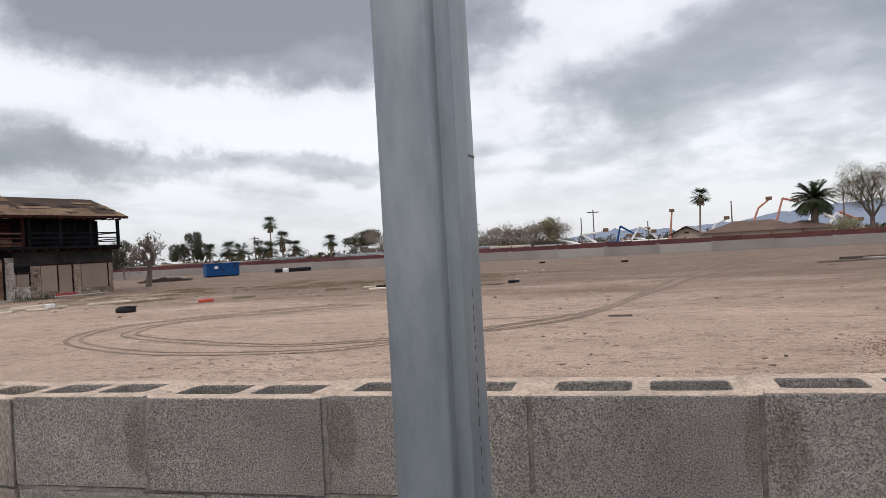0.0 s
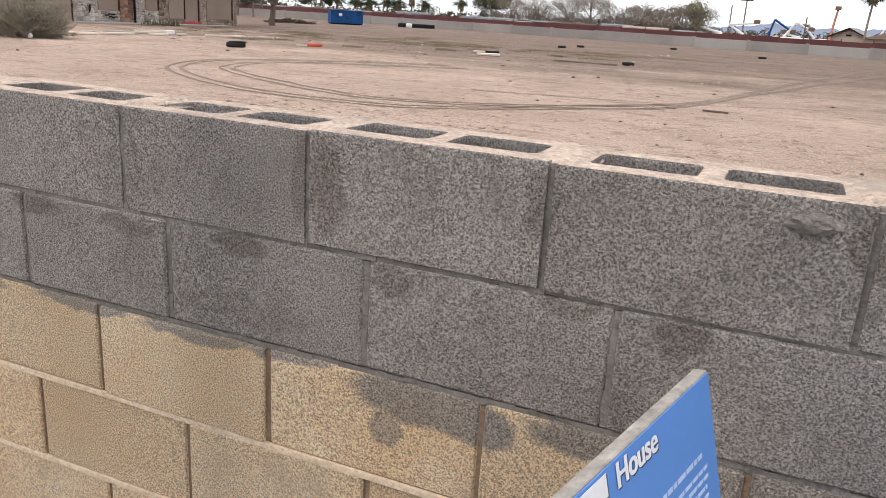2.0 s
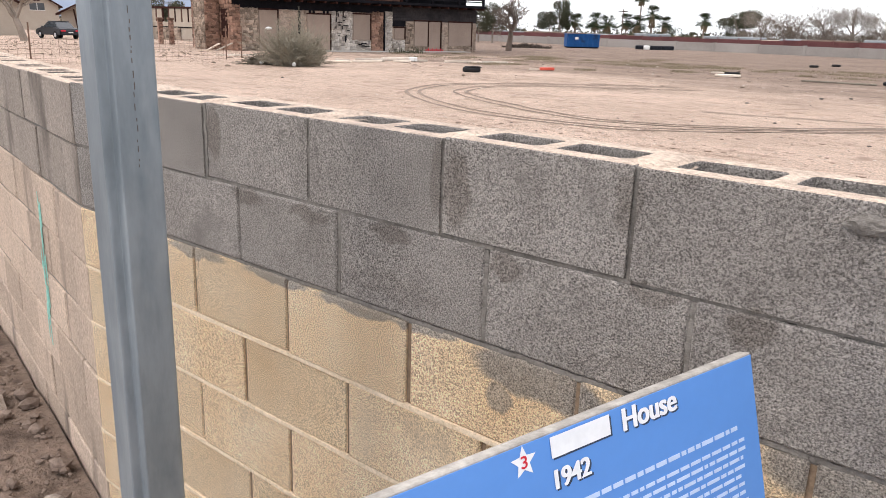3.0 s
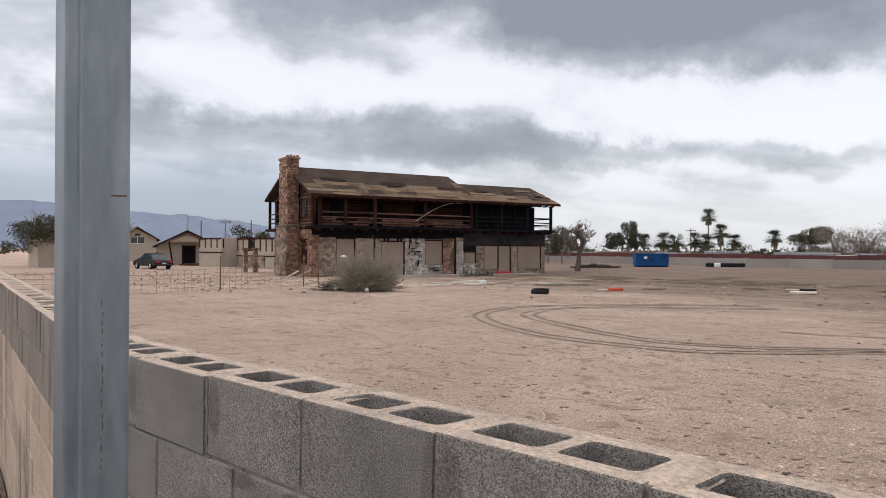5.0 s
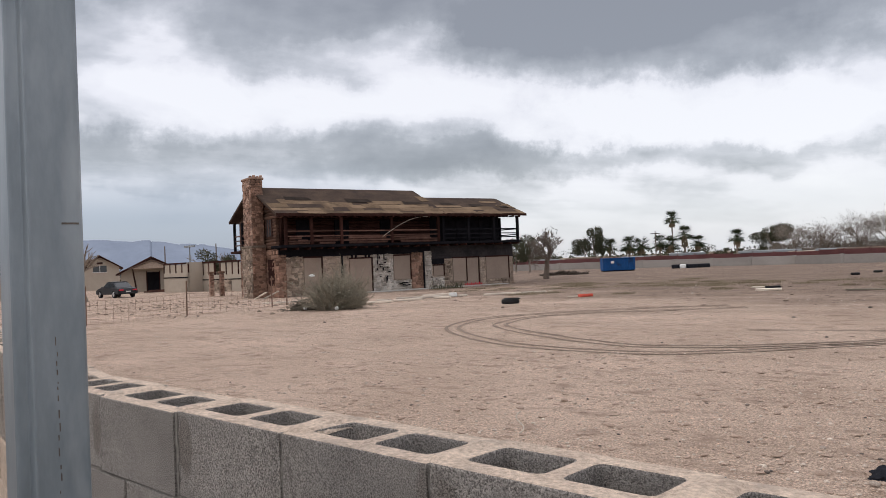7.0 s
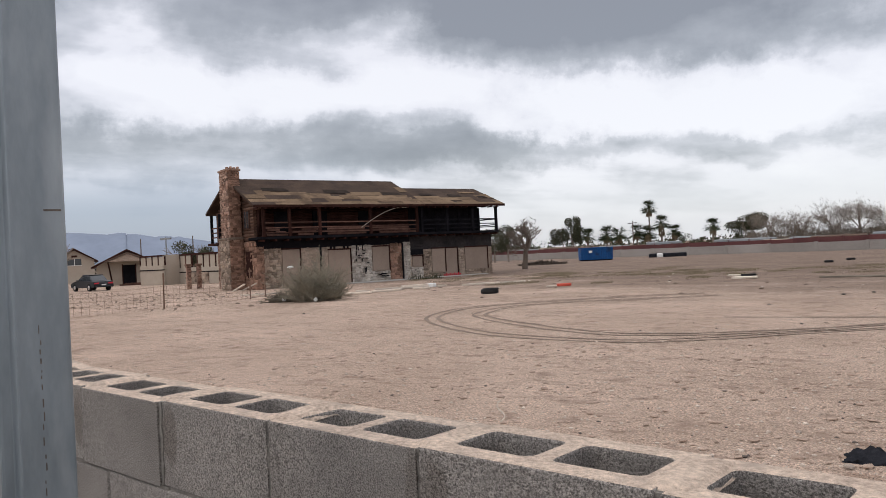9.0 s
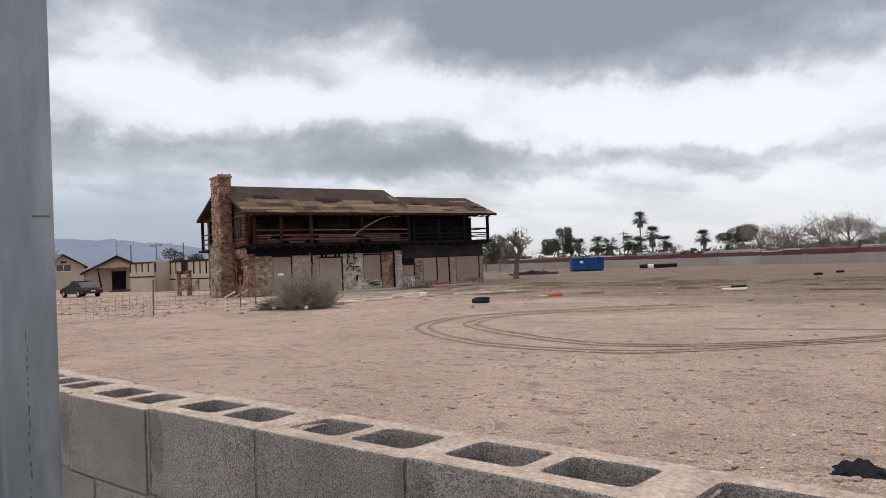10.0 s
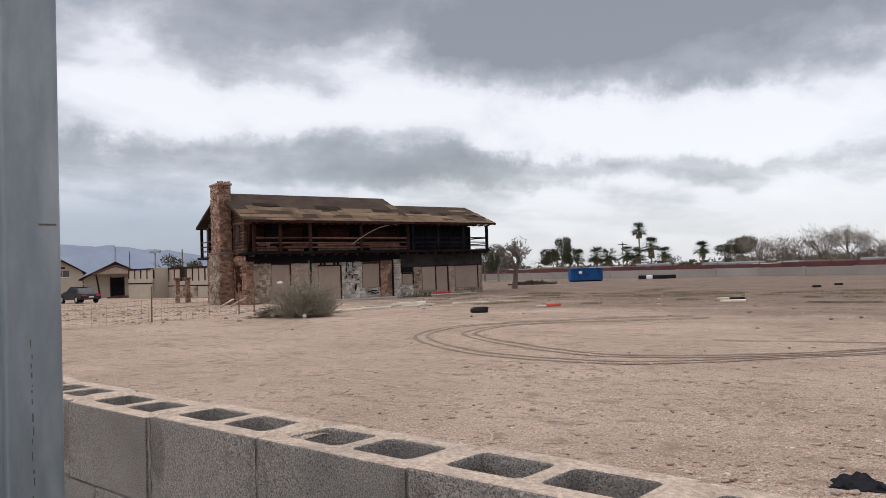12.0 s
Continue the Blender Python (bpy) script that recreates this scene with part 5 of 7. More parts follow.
# dead tree and brush pile beside the house
def pollard(m, seed, height, label):
    """A dead tree: stout trunk, a few crooked rising limbs with knobbly stubs and short whips."""
    rng = random.Random(seed)
    e = thing("bare_tree", m, label, "tree")
    t = bmesh.new()
    p, r = Vector((0, 0, -0.2)), 0.27
    for k in range(5):
        q = Vector((0.05 * k + rng.uniform(-0.03, 0.03), rng.uniform(-0.03, 0.03), (k + 1) * height * 0.075))
        tube(p, q, r, r * 0.9, 10, t, caps=False)
        p, r = q, r * 0.9
    part("trunk", t, M_DARKBARK, e, smooth=True)
    for k in range(11):
        b = bmesh.new()
        a = k * 0.571 + rng.uniform(-0.3, 0.3)
        lean = rng.uniform(0.25, 1.5)
        d = Vector((math.cos(a) * lean, math.sin(a) * lean, 1.0)).normalized()
        branches(b, rng, p - Vector((0, 0, rng.uniform(0.0, 0.35))), d, height * (0.30 if k == 2 else rng.uniform(0.15, 0.24)), r * 0.55, 3, 0.85, 0.45, 6, 0.0, (1, 2))
        for j in range(34):
            c = rng.choice(list(b.verts)).co.copy()
            w = Vector((rng.gauss(0, 0.6), rng.gauss(0, 0.6), rng.uniform(0.1, 1.0))).normalized()
            tube(c, c + w * rng.uniform(0.15, 0.5), 0.028, 0.014, 4, b, caps=False)
        part("limb", b, M_DARKBARK, e)
    return e


pollard(on_ground(-36.5, 51.7), 5, 4.7, "dead leafless tree with stubby gnarled limbs near the house")


def brush_pile(m, seed, rx, ry, rz, n, mat, label, category="brush", name="brush_mound", thick=0.02):
    rng = random.Random(seed)
    bm = bmesh.new()
    for k in range(n):
        a, q = rng.uniform(0, 6.28), rng.random() ** 0.5
        p = Vector((rx * q * math.cos(a), ry * q * math.sin(a), rz * (1 - q * q) * rng.random()))
        d = Vector((rng.uniform(-1, 1), rng.uniform(-1, 1), rng.uniform(-0.15, 0.22))).normalized()
        tube(p, p + d * rng.uniform(0.3, 0.8), thick, thick * 0.5, 4, bm, caps=False)
    ob = part(name, bm, mat)
    ob.matrix_world = m
    return tagged(ob, label, category)


brush_pile(on_ground(-42.5, 63.0, 30), 8, 2.1, 0.9, 0.34, 620, M_CUTBRUSH, "low mound of cut grey brush on the dirt", thick=0.045)


def dry_shrub():
    """Arching grey-green stems from one stool, thick and dark inside, ragged at the rim."""
    rng = random.Random(9)
    e = thing("dry_shrub", on_ground(-23.8, 19.5, 41) @ Matrix.Scale(1.08, 4), "large dry grey-brown shrub in front of the house", "shrub")
    bm, fine = bmesh.new(), bmesh.new()
    for k in range(330):
        tall = rng.random() < 0.16
        a, el = rng.uniform(0, 6.28), rng.uniform(0.25, 1.35)
        d = Vector((math.cos(a) * math.cos(el) + (-0.28 if tall else 0.10), 0.7 * math.sin(a) * math.cos(el), math.sin(el) + (0.3 if tall else 0.0))).normalized()
        p = Vector((rng.gauss(0.05, 0.34), rng.gauss(0, 0.28), 0))
        L = rng.uniform(1.3, 1.95) if tall else rng.uniform(0.55, 1.25)
        for j in range(5):
            q = p + d * L / 5
            tube(p, q, 0.013 - 0.002 * j, 0.011 - 0.002 * j, 4, bm, caps=False)
            for z in range(7 if j else 2):
                w = (d + Vector((rng.uniform(-1, 1), rng.uniform(-1, 1), rng.uniform(-0.5, 0.9))) * 0.75).normalized()
                c = p.lerp(q, rng.random())
                f = c + w * rng.uniform(0.10, 0.30)
                tube(c, f, 0.005, 0.003, 3, fine, caps=False)
            p = q
            d = (d + Vector((rng.uniform(-1, 1), rng.uniform(-1, 1), rng.uniform(-0.75, 0.35))) * 0.30).normalized()
    part("branchwork", bm, M_BRUSH, e)
    part("twigwork", fine, M_BRUSHGREEN, e, "fine grey-green twigs")
    lf = leaf_cloud(rng, [((0.15, 0, 0.5), (1.0, 0.8, 0.5)), ((0.3, 0, 0.85), (0.7, 0.6, 0.4)), ((-0.3, 0, 0.75), (0.6, 0.5, 0.5)), ((0.6, 0, 0.4), (0.6, 0.6, 0.35))], 5200, 0.028)
    part("dry_leaves", lf, M_BRUSHGREEN, e)
    return e


dry_shrub()
brush_pile(on_ground(-25.2, 18.9, 41), 18, 0.55, 0.4, 0.42, 240, M_BRUSH, "heap of dead brush and litter against the shrub", thick=0.014)


def crumpled_bag(m, size, label, seed):
    rng = random.Random(seed)
    bm = bmesh.new()
    bmesh.ops.create_icosphere(bm, subdivisions=3, radius=1.0)
    for v in bm.verts:
        n = v.co.normalized()
        v.co *= 1 + 0.55 * noise.noise(n * 2.1 + Vector((seed, 0, 0))) + 0.3 * noise.noise(n * 5.3 + Vector((0, seed, 0)))
        v.co = Vector((v.co.x * size[0], v.co.y * size[1], v.co.z * size[2]))
    ob = part("plastic_bag", bm, M_WHITE)
    ob.matrix_world = m @ Matrix.Rotation(rng.uniform(0, 3), 4, "X")
    return tagged(ob, label, "plastic bag", "windblown bags")


crumpled_bag(on_ground(-24.65, 18.95, 41, 1.42), (0.12, 0.045, 0.05), "torn white plastic bag caught in the shrub's twigs", 3)
crumpled_bag(on_ground(-24.85, 18.7, 20, 0.10), (0.08, 0.07, 0.06), "crumpled white plastic bag on the brush heap", 5)
crumpled_bag(on_ground(-23.2, 19.0, 60, 0.10), (0.07, 0.07, 0.08), "crumpled white plastic bag under the shrub", 7)


def tyre(m, label, R=0.33, W=0.22):
    e = thing("tyre", m, label, "tyre", "old tyres on the lot")
    bm = bmesh.new()
    prof = [(0.56, -0.36), (0.80, -0.5), (0.95, -0.44), (1.0, -0.2), (1.0, 0.2), (0.95, 0.44), (0.80, 0.5), (0.56, 0.36)]
    rings = []
    n = 26
    for i in range(n):
        a = 2 * math.pi * i / n
        rings.append([bm.verts.new((R * r * math.cos(a), R * r * math.sin(a), W * z + W / 2)) for r, z in prof])
    for i in range(n):
        p, q = rings[i], rings[(i + 1) % n]
        for j in range(len(prof)):
            k = (j + 1) % len(prof)
            bm.faces.new((p[j], q[j], q[k], p[k]))
    bmesh.ops.recalc_face_normals(bm, faces=bm.faces[:])
    part("tread", bm, M_BLACK, e, smooth=True)
    return e


tyre(on_ground(-18.3, 23.9), "old black car tyre lying flat on the dirt", 0.36, 0.18)
tyre(on_ground(-18.25, 23.95, 20, 0.18), "second black tyre stacked on the first one", 0.34, 0.04)
for x, y in ((-12.4, 48.4), (-12.0, 51.5), (-7.6, 62.8), (-0.9, 55.0), (-5.2, 32.6)):
    tyre(on_ground(x, y, x * 9), "black tyre far out on the dirt", 0.25, 0.13)


def plank(x, y, rz, L, w, t, mat, label, tilt=0.0, category="board", name="loose_board"):
    rng = random.Random(int(x * 10 + y * 100))
    bm = box(-L / 2, L / 2, -w / 2, w / 2, 0, t, min(t, w) * 0.15)
    for v in bm.verts:
        v.co.z += 0.04 * L * 0.1 * math.sin(v.co.x * 3) + rng.uniform(0, 0.004)
    ob = part(name, bm, mat)
    ob.matrix_world = pose(x, y, ground_z(x, y) + 0.006, 0, tilt, rz)
    return tagged(ob, label, category, "loose boards on the dirt")


for x, y, rz, L in ((-25.4, 23.0, 35, 2.6), (-24.9, 24.6, 60, 2.2), (-25.9, 26.0, 48, 2.8), (-25.2, 27.0, 50, 2.4), (-24.6, 27.7, 40, 1.6), (-23.4, 29.3, 62, 2.3), (-23.1, 30.2, 44, 1.2), (-26.6, 28.5, 70, 3.0), (-31.4, 21.6, 20, 1.6), (-31.0, 22.4, 65, 1.8), (-24.2, 26.2, 28, 1.3), (-25.0, 25.4, 75, 1.1), (-22.2, 31.0, 20, 1.5), (-22.6, 30.6, 80, 0.9), (-26.3, 24.4, 15, 1.2)):
    plank(x, y, rz, L * 0.62, 0.17, 0.09, M_PLANK, "bleached wooden board lying on the dirt")
for x, y, rz, L in ((-38.3, 25.3, 15, 1.7), (-37.7, 25.5, 30, 1.9)):
    plank(x, y, rz, L, 0.16, 0.07, M_PLANK, "pale plank propped on rubble beside the chimney", -24)
plank(-11.0, 31.6, 20, 1.0, 0.5, 0.09, M_PLANK, "pale mattress-like slab lying on the dirt")
plank(-11.2, 32.6, 30, 0.6, 0.22, 0.15, M_BLACK, "black plastic scrap beside a pale slab")
plank(-12.2, 34.1, 15, 0.9, 0.35, 0.06, M_PLANK, "pale sheet lying on the dirt")
plank(-6.8, 31.8, 10, 2.6, 0.2, 0.05, M_BRUSH, "grey weathered plank on the dirt")
plank(-0.3, 17.3, -10, 0.55, 0.05, 0.04, M_DARKSTONE, "dark broken branch on the dirt")
plank(-17.5, 28.1, 58, 0.62, 0.20, 0.12, M_ORANGE, "faded orange plastic barrier lying on its side", 0, "barrier", "orange_barrier")
plank(-17.9, 27.8, 50, 0.5, 0.16, 0.05, M_PLANK, "pale board beside the orange barrier")
plank(-24.7, 27.5, 10, 0.34, 0.26, 0.2, M_WHITE, "crumpled white box on the planks")


def crumpled_cloth(x, y, rz, sx, sy, name, label, category):
    bm = bmesh.new()
    n = 22
    g = {}
    for i in range(n):
        for j in range(n):
            u, v = i / (n - 1) - 0.5, j / (n - 1) - 0.5
            rim = 1 - 0.6 * noise.noise(Vector((u * 3.2, v * 3.2, 2))) + 0.25 * noise.noise(Vector((u * 9, v * 9, 4)))
            z = 0.015 + max(0, 0.09 * (0.5 - math.hypot(u, v)) + 0.11 * abs(noise.noise(Vector((u * 5 + v * 3, v * 8, 7)))))
            z *= (1 - (2 * abs(u)) ** 3) * (1 - (2 * abs(v)) ** 3)
            g[i, j] = bm.verts.new((u * sx * rim, v * sy * rim, z if 0 < i < n - 1 and 0 < j < n - 1 else 0.0))
    for i in range(n - 1):
        for j in range(n - 1):
            bm.faces.new((g[i, j], g[i + 1, j], g[i + 1, j + 1], g[i, j + 1]))
    ob = part(name, bm, M_CLOTH, smooth=True)
    ob.matrix_world = on_ground(x, y, rz)
    return tagged(ob, label, category)


crumpled_cloth(-0.40, 6.2, 15, 0.44, 0.30, "crumpled_jacket", "crumpled black jacket lying on the dirt", "jacket")
crumpled_cloth(7.0, 18.6, 20, 0.74, 0.42, "black_sheet", "crumpled black plastic sheet lying on the dirt", "plastic sheet")


def rock(x, y, s, mat, label, z=None, flat=0.6, seed=0, name="rock"):
    rng = random.Random(seed + int(x * 50))
    bm = bmesh.new()
    bmesh.ops.create_icosphere(bm, subdivisions=2, radius=1.0)
    for v in bm.verts:
        v.co *= 1 + 0.25 * noise.noise(v.co * 1.6 + Vector((x, y, seed)))
        v.co.z *= flat
    ob = part(name, bm, mat)
    ob.matrix_world = Matrix.Translation((x, y, (ground_z(x, y) if z is None else z) + s * flat * 0.55)) @ Matrix.Rotation(rng.uniform(0, 6), 4, "Z") @ Matrix.Diagonal((s * rng.uniform(1, 1.5), s, s, 1))
    return tagged(ob, label, "rock", "rocks on the dirt")


for x, y, s in ((-1.3, 5.8, 0.07), (-4.0, 16.1, 0.10), (-5.1, 23.4, 0.16), (-4.5, 24.2, 0.16), (-6.6, 14.1, 0.08), (-5.3, 14.9, 0.07), (-8.2, 7.7, 0.05), (-18.9, 15.0, 0.12), (-0.9, 14.1, 0.09), (2.2, 10.8, 0.08), (-0.7, 10.1, 0.05), (-0.6, 10.4, 0.06), (-5.1, 23.5, 0.12), (-13.8, 10.6, 0.05), (1.6, 13.2, 0.06), (3.0, 15.5, 0.07), (4.4, 19.0, 0.08), (5.1, 17.2, 0.08), (-3.4, 19.5, 0.05), (-9.6, 16.9, 0.05)):
    rock(x, y, s * 0.33, M_DARKSTONE, "small dark clod of earth on the lot", name="clod")
for x, y, s in ((-2.6, 8.6, 0.04), (-1.2, 6.9, 0.045), (-0.5, 5.9, 0.06), (-6.0, 20.0, 0.07), (-2.0, 22.5, 0.06)):
    rock(x, y, s * 0.65, M_STONE, "small pale stone on the lot")
rock(-2.3, -0.14, 0.22, M_STONE, "flat broken slab of pale stone on the dark dirt", 0.03, 0.35, 3, "stone_slab")
rng_v = random.Random(31)
for k in range(30):
    x = rng_v.uniform(-7.0, -1.2)
    y = CORNER.y + (CORNER.x - x) * 0.221 - rng_v.uniform(0.12, 1.6)
    rock(x, y, 0.018 + 0.055 * rng_v.random() ** 2, M_STONE, "pale stone lying on the dark dirt strip", 0.06, 0.6, k)

# dead twig standing by the wall
tw = bmesh.new()
prev = Vector((0, 0, -0.03))
for k in range(8):
    q = Vector((0.05 * math.sin(k * 0.9), 0.03 * k, 0.03 * k))
    tube(prev, q, 0.008, 0.007, 5, tw)
    prev = q
twig = part("dry_stick", tw, M_PLANK)
twig.matrix_world = on_ground(-4.05, 5.95, 30)
tagged(twig, "pale crooked dry stick on the dirt", "stick")

# rubbish by the side wall
for x, y, rz, L, w, t, mt, lb in ((6.25, 18.2, 0, 0.45, 0.16, 0.05, M_DARKSTONE, "dark metal grating scrap on the dirt"), (7.15, 16.5, 30, 0.26, 0.15, 0.03, M_WHITE, "white scrap of rubbish on the dirt"), (7.45, 16.7, 70, 0.2, 0.1, 0.03, M_WHITE, "white scrap of rubbish on the dirt"), (6.95, 16.2, 10, 0.22, 0.12, 0.04, M_WHITE, "white scrap of rubbish on the dirt"), (7.7, 16.2, 10, 0.6, 0.12, 0.05, M_PLANK, "pale splintered board on the dirt"), (6.3, 15.4, 12, 0.5, 0.08, 0.03, M_PLANK, "pale splintered board on the dirt"), (8.4, 16.4, -15, 0.35, 0.12, 0.03, M_WHITE, "white scrap of rubbish on the dirt"), (4.85, 12.8, 5, 0.34, 0.07, 0.04, M_PLANK, "pale splintered board on the dirt"), (12.4, 40.5, 12, 3.4, 0.9, 0.10, M_GREYWALL, "pale concrete slab by the wall"), (11.0, 41.5, 20, 2.6, 0.3, 0.14, M_CUTBRUSH, "dark broken plank by the wall"), (9.4, 39.0, 22, 2.4, 0.2, 0.08, M_BRUSH, "grey plank by the wall")):
    plank(x, y, rz, L, w, t, mt, lb, category="rubbish", name="scrap")

def scatter(name, n, area, size, mat, label, seed, flat=0.6, z0=None):
    """Pebbles strewn over the lot as one mesh."""
    rng = np.random.default_rng(seed)
    b = bmesh.new()
    bmesh.ops.create_icosphere(b, subdivisions=1, radius=1.0)
    base = np.array([v.co[:] for v in b.verts])
    faces = np.array([[v.index for v in f.verts] for f in b.faces])
    b.free()
    V, F = [], []
    for k in range(n):
        x, y = area(rng)
        s = size * (0.4 + rng.pareto(2.6))
        s = min(s, size * 4)
        q = base * (s * rng.uniform(0.7, 1.4, 3)) * (1, 1, flat)
        q = q * (1 + rng.uniform(-0.2, 0.2, (len(q), 1)))
        V.append(q + (x, y, (ground_z(x, y) if z0 is None else z0) + s * 0.2))
        F.append(faces + k * len(base))
    me = bpy.data.meshes.new(name)
    me.from_pydata(np.concatenate(V).tolist(), [], np.concatenate(F).tolist())
    me.materials.append(mat)
    return tagged(new(name, me), label, "pebbles", kind="stuff")


def near_lot(rng):
    r = 2.0 + 28.0 * rng.random() ** 1.5
    a = rng.uniform(-0.6, 1.35)
    return 1.0 - r * math.sin(a), 0.3 + max(0.3, r * math.cos(a))


scatter("pebbles", 46000, near_lot, 0.0068, M_PEBBLE, "small pale pebbles strewn over the dirt", 1)
M_REDGRAVEL = shader("reddish_gravel", (0.17, 0.105, 0.09), (0.30, 0.195, 0.165), 3, 40, 0.95, 0.3)
scatter("reddish_gravel", 8000, lambda r: (4.45 + r.normal() * 0.55, 11.4 + r.normal() * 0.6), 0.0066, M_REDGRAVEL, "patch of dark reddish gravel on the dirt", 3)
def on_verge(r):
    x = r.uniform(-8.0, 2.0)
    return x, (CORNER.y + (CORNER.x - x) * 0.221 if x < CORNER.x else 0.0) - 0.05 - 1.8 * r.random()


def weedy_belt(r):
    t = r.random()
    return -31 + 26 * t + r.normal() * 2.5, 31 + r.normal() * 6 + 4 * t


scatter("verge_gravel", 9000, on_verge, 0.012, M_VERGESTONE, "loose gravel on the dark dirt strip", 4, 0.6, 0.07)
scatter("dirt_clods", 900, weedy_belt, 0.026, M_TRACK, "low crumbled clods and litter in the dirt", 5, 0.35)
scatter("pale_litter", 260, weedy_belt, 0.026, M_PLANK, "pale splinters and litter in the dirt", 6, 0.25)
scatter("yard_rubble", 3200, lambda r: (r.uniform(-56, -26), 14 + r.random() * 10), 0.019, M_TRACK, "brown clods and rubble in the yard behind the wire fence", 8, 0.5)
scatter("dark_clods", 240, lambda r: (-2 + 10 * r.random(), 8 + 16 * r.random()), 0.011, M_DARKSTONE, "scattered dark clods and scraps on the dirt", 12, 0.5)
def near_crust(r):
    d = 3.2 + 11.0 * r.random() ** 1.4
    a = r.uniform(-0.5, 1.0)
    return 1.0 - d * math.sin(a) + r.normal() * 0.2, 0.3 + max(0.5, d * math.cos(a))


M_CRUST = shader("crusted_dirt", (0.33, 0.244, 0.188), (0.50, 0.380, 0.300), 5, 60, 0.95, 0.8, dist=0.02)
scatter("dirt_crusts", 11000, near_crust, 0.013, M_CRUST, "low crumbled crusts of dirt on the lot", 14, 0.3)
# many of these dark specks stand in for the shade of dirt clumps
scatter("dark_pebbles", 2600, near_lot, 0.0055, M_DARKSTONE, "small dark pebbles and specks standing for clump shade on the dirt", 2)


def tufts(name, spots, mat, label, seed, h=0.22, blades=26):
    rng = random.Random(seed)
    bm = bmesh.new()
    for x, y, s in spots:
        z = ground_z(x, y)
        for k in range(blades):
            a = rng.uniform(0, 6.28)
            p = Vector((x + rng.gauss(0, s), y + rng.gauss(0, s), z - 0.01))
            t = p + Vector((math.cos(a) * 0.5, math.sin(a) * 0.5, 1.0)) * h * rng.uniform(0.3, 1.0)
            w = Vector((-math.sin(a), math.cos(a), 0)) * 0.018
            bm.faces.new([bm.verts.new(q) for q in (p - w, p + w, t)])
    return tagged(part(name, bm, mat), label, "weeds", kind="stuff")


rng_w = random.Random(17)
spots = []
for k in range(60):
    t = rng_w.random()
    spots.append((-30 + 22 * t + rng_w.gauss(0, 2.0), 36 + rng_w.gauss(0, 3.2) + 3 * t, rng_w.uniform(0.15, 0.6)))
tufts("dry_weeds", spots, M_WEED, "sparse dry olive weeds growing on the dirt", 5, 0.11, 280)
tufts("green_weeds", [(-33.6, 36.0, 0.35), (-33.4, 36.6, 0.35), (-33.3, 37.2, 0.3)], M_LEAF, "small green weeds against the house step", 6, 0.5, 70)
spots = []
for k in range(420):
    t = rng_w.random()
    q = Vector((13.6, 33.5, 0)) - U * (t * 24) + N * (0.3 + abs(rng_w.gauss(0, 0.7)))
    spots.append((q.x, q.y, 0.2))
tufts("straw_grass", spots, M_STRAW, "dry straw-coloured grass along the side wall", 7, 0.10, 40)


# ---- blue dumpster and dark heap ----
def dumpster():
    e = thing("dumpster", on_ground(-42.6, 73.2, 42), "blue steel roll-off dumpster standing on the dirt", "dumpster")
    L, W, H = 3.3, 1.9, 1.36
    for sx in (-1, 1):
        b = prism([(-W / 2 + 0.12, 0.12), (W / 2 - 0.12, 0.12), (W / 2, H), (-W / 2, H)], -0.03, 0.03)
        ob = part("end_panel", b, M_BLUE, e)
        ob.matrix_basis = Matrix.Translation((sx * L / 2, 0, 0)) @ Matrix.Rotation(radians(90), 4, "Z")
    for sy in (-1, 1):
        b = bmesh.new()
        box(-L / 2, L / 2, -0.03, 0.03, 0.12, H, 0.0, b)
        ob = part("side_panel", b, M_BLUE, e)
        ob.matrix_basis = Matrix.Translation((0, sy * (W / 2 - 0.03), 0))
        for k in range(7):
            x = -L / 2 + 0.12 + k * (L - 0.24) / 6
            part("rib", box(x - 0.05, x + 0.05, sy * (W / 2 + 0.03) - 0.05, sy * (W / 2 + 0.03) + 0.05, 0.12, H - 0.05, 0.01), M_BLUE, e)
        part("top_rim", box(-L / 2 - 0.06, L / 2 + 0.06, sy * W / 2 - 0.06, sy * W / 2 + 0.06, H - 0.04, H + 0.06, 0.015), M_BLUE, e)
        part("skid", box(-L / 2, L / 2, sy * 0.6 - 0.06, sy * 0.6 + 0.06, 0.0, 0.14), M_BLACK, e)
    part("floor_plate", box(-L / 2, L / 2, -W / 2 + 0.1, W / 2 - 0.1, 0.13, 0.18), M_BLUE, e)
    part("label_plate", box(-0.9, -0.55, -W / 2 - 0.095, -W / 2 - 0.085, 0.85, 1.1), M_WHITE, e, "small white marking")
    part("label_plate", box(-0.9, -0.55, W / 2 + 0.085, W / 2 + 0.095, 0.85, 1.1), M_WHITE, e, "small white marking")
    return e


dumpster()


def dark_heap():
    rng = random.Random(8)
    e = thing("refuse_heap", on_ground(-37.6, 80.0, 32), "low heap of dark plastic-wrapped refuse by the far wall", "refuse")
    for k in range(9):
        bm = bmesh.new()
        bmesh.ops.create_icosphere(bm, subdivisions=2, radius=1.0)
        for v in bm.verts:
            v.co *= 1.35 + 0.25 * noise.noise(v.co * 1.5 + Vector((k, 0, 0)))
            v.co = Vector([max(-0.9, min(0.9, q)) for q in v.co])
        ob = part("sack", bm, M_CLOTH if k != 2 else M_WHITE, e)
        ob.matrix_basis = Matrix.Translation((-1.7 + k * 0.42, rng.uniform(-0.2, 0.2), 0.2)) @ Matrix.Diagonal((0.36, 0.4, 0.26, 1))
    return e


dark_heap()


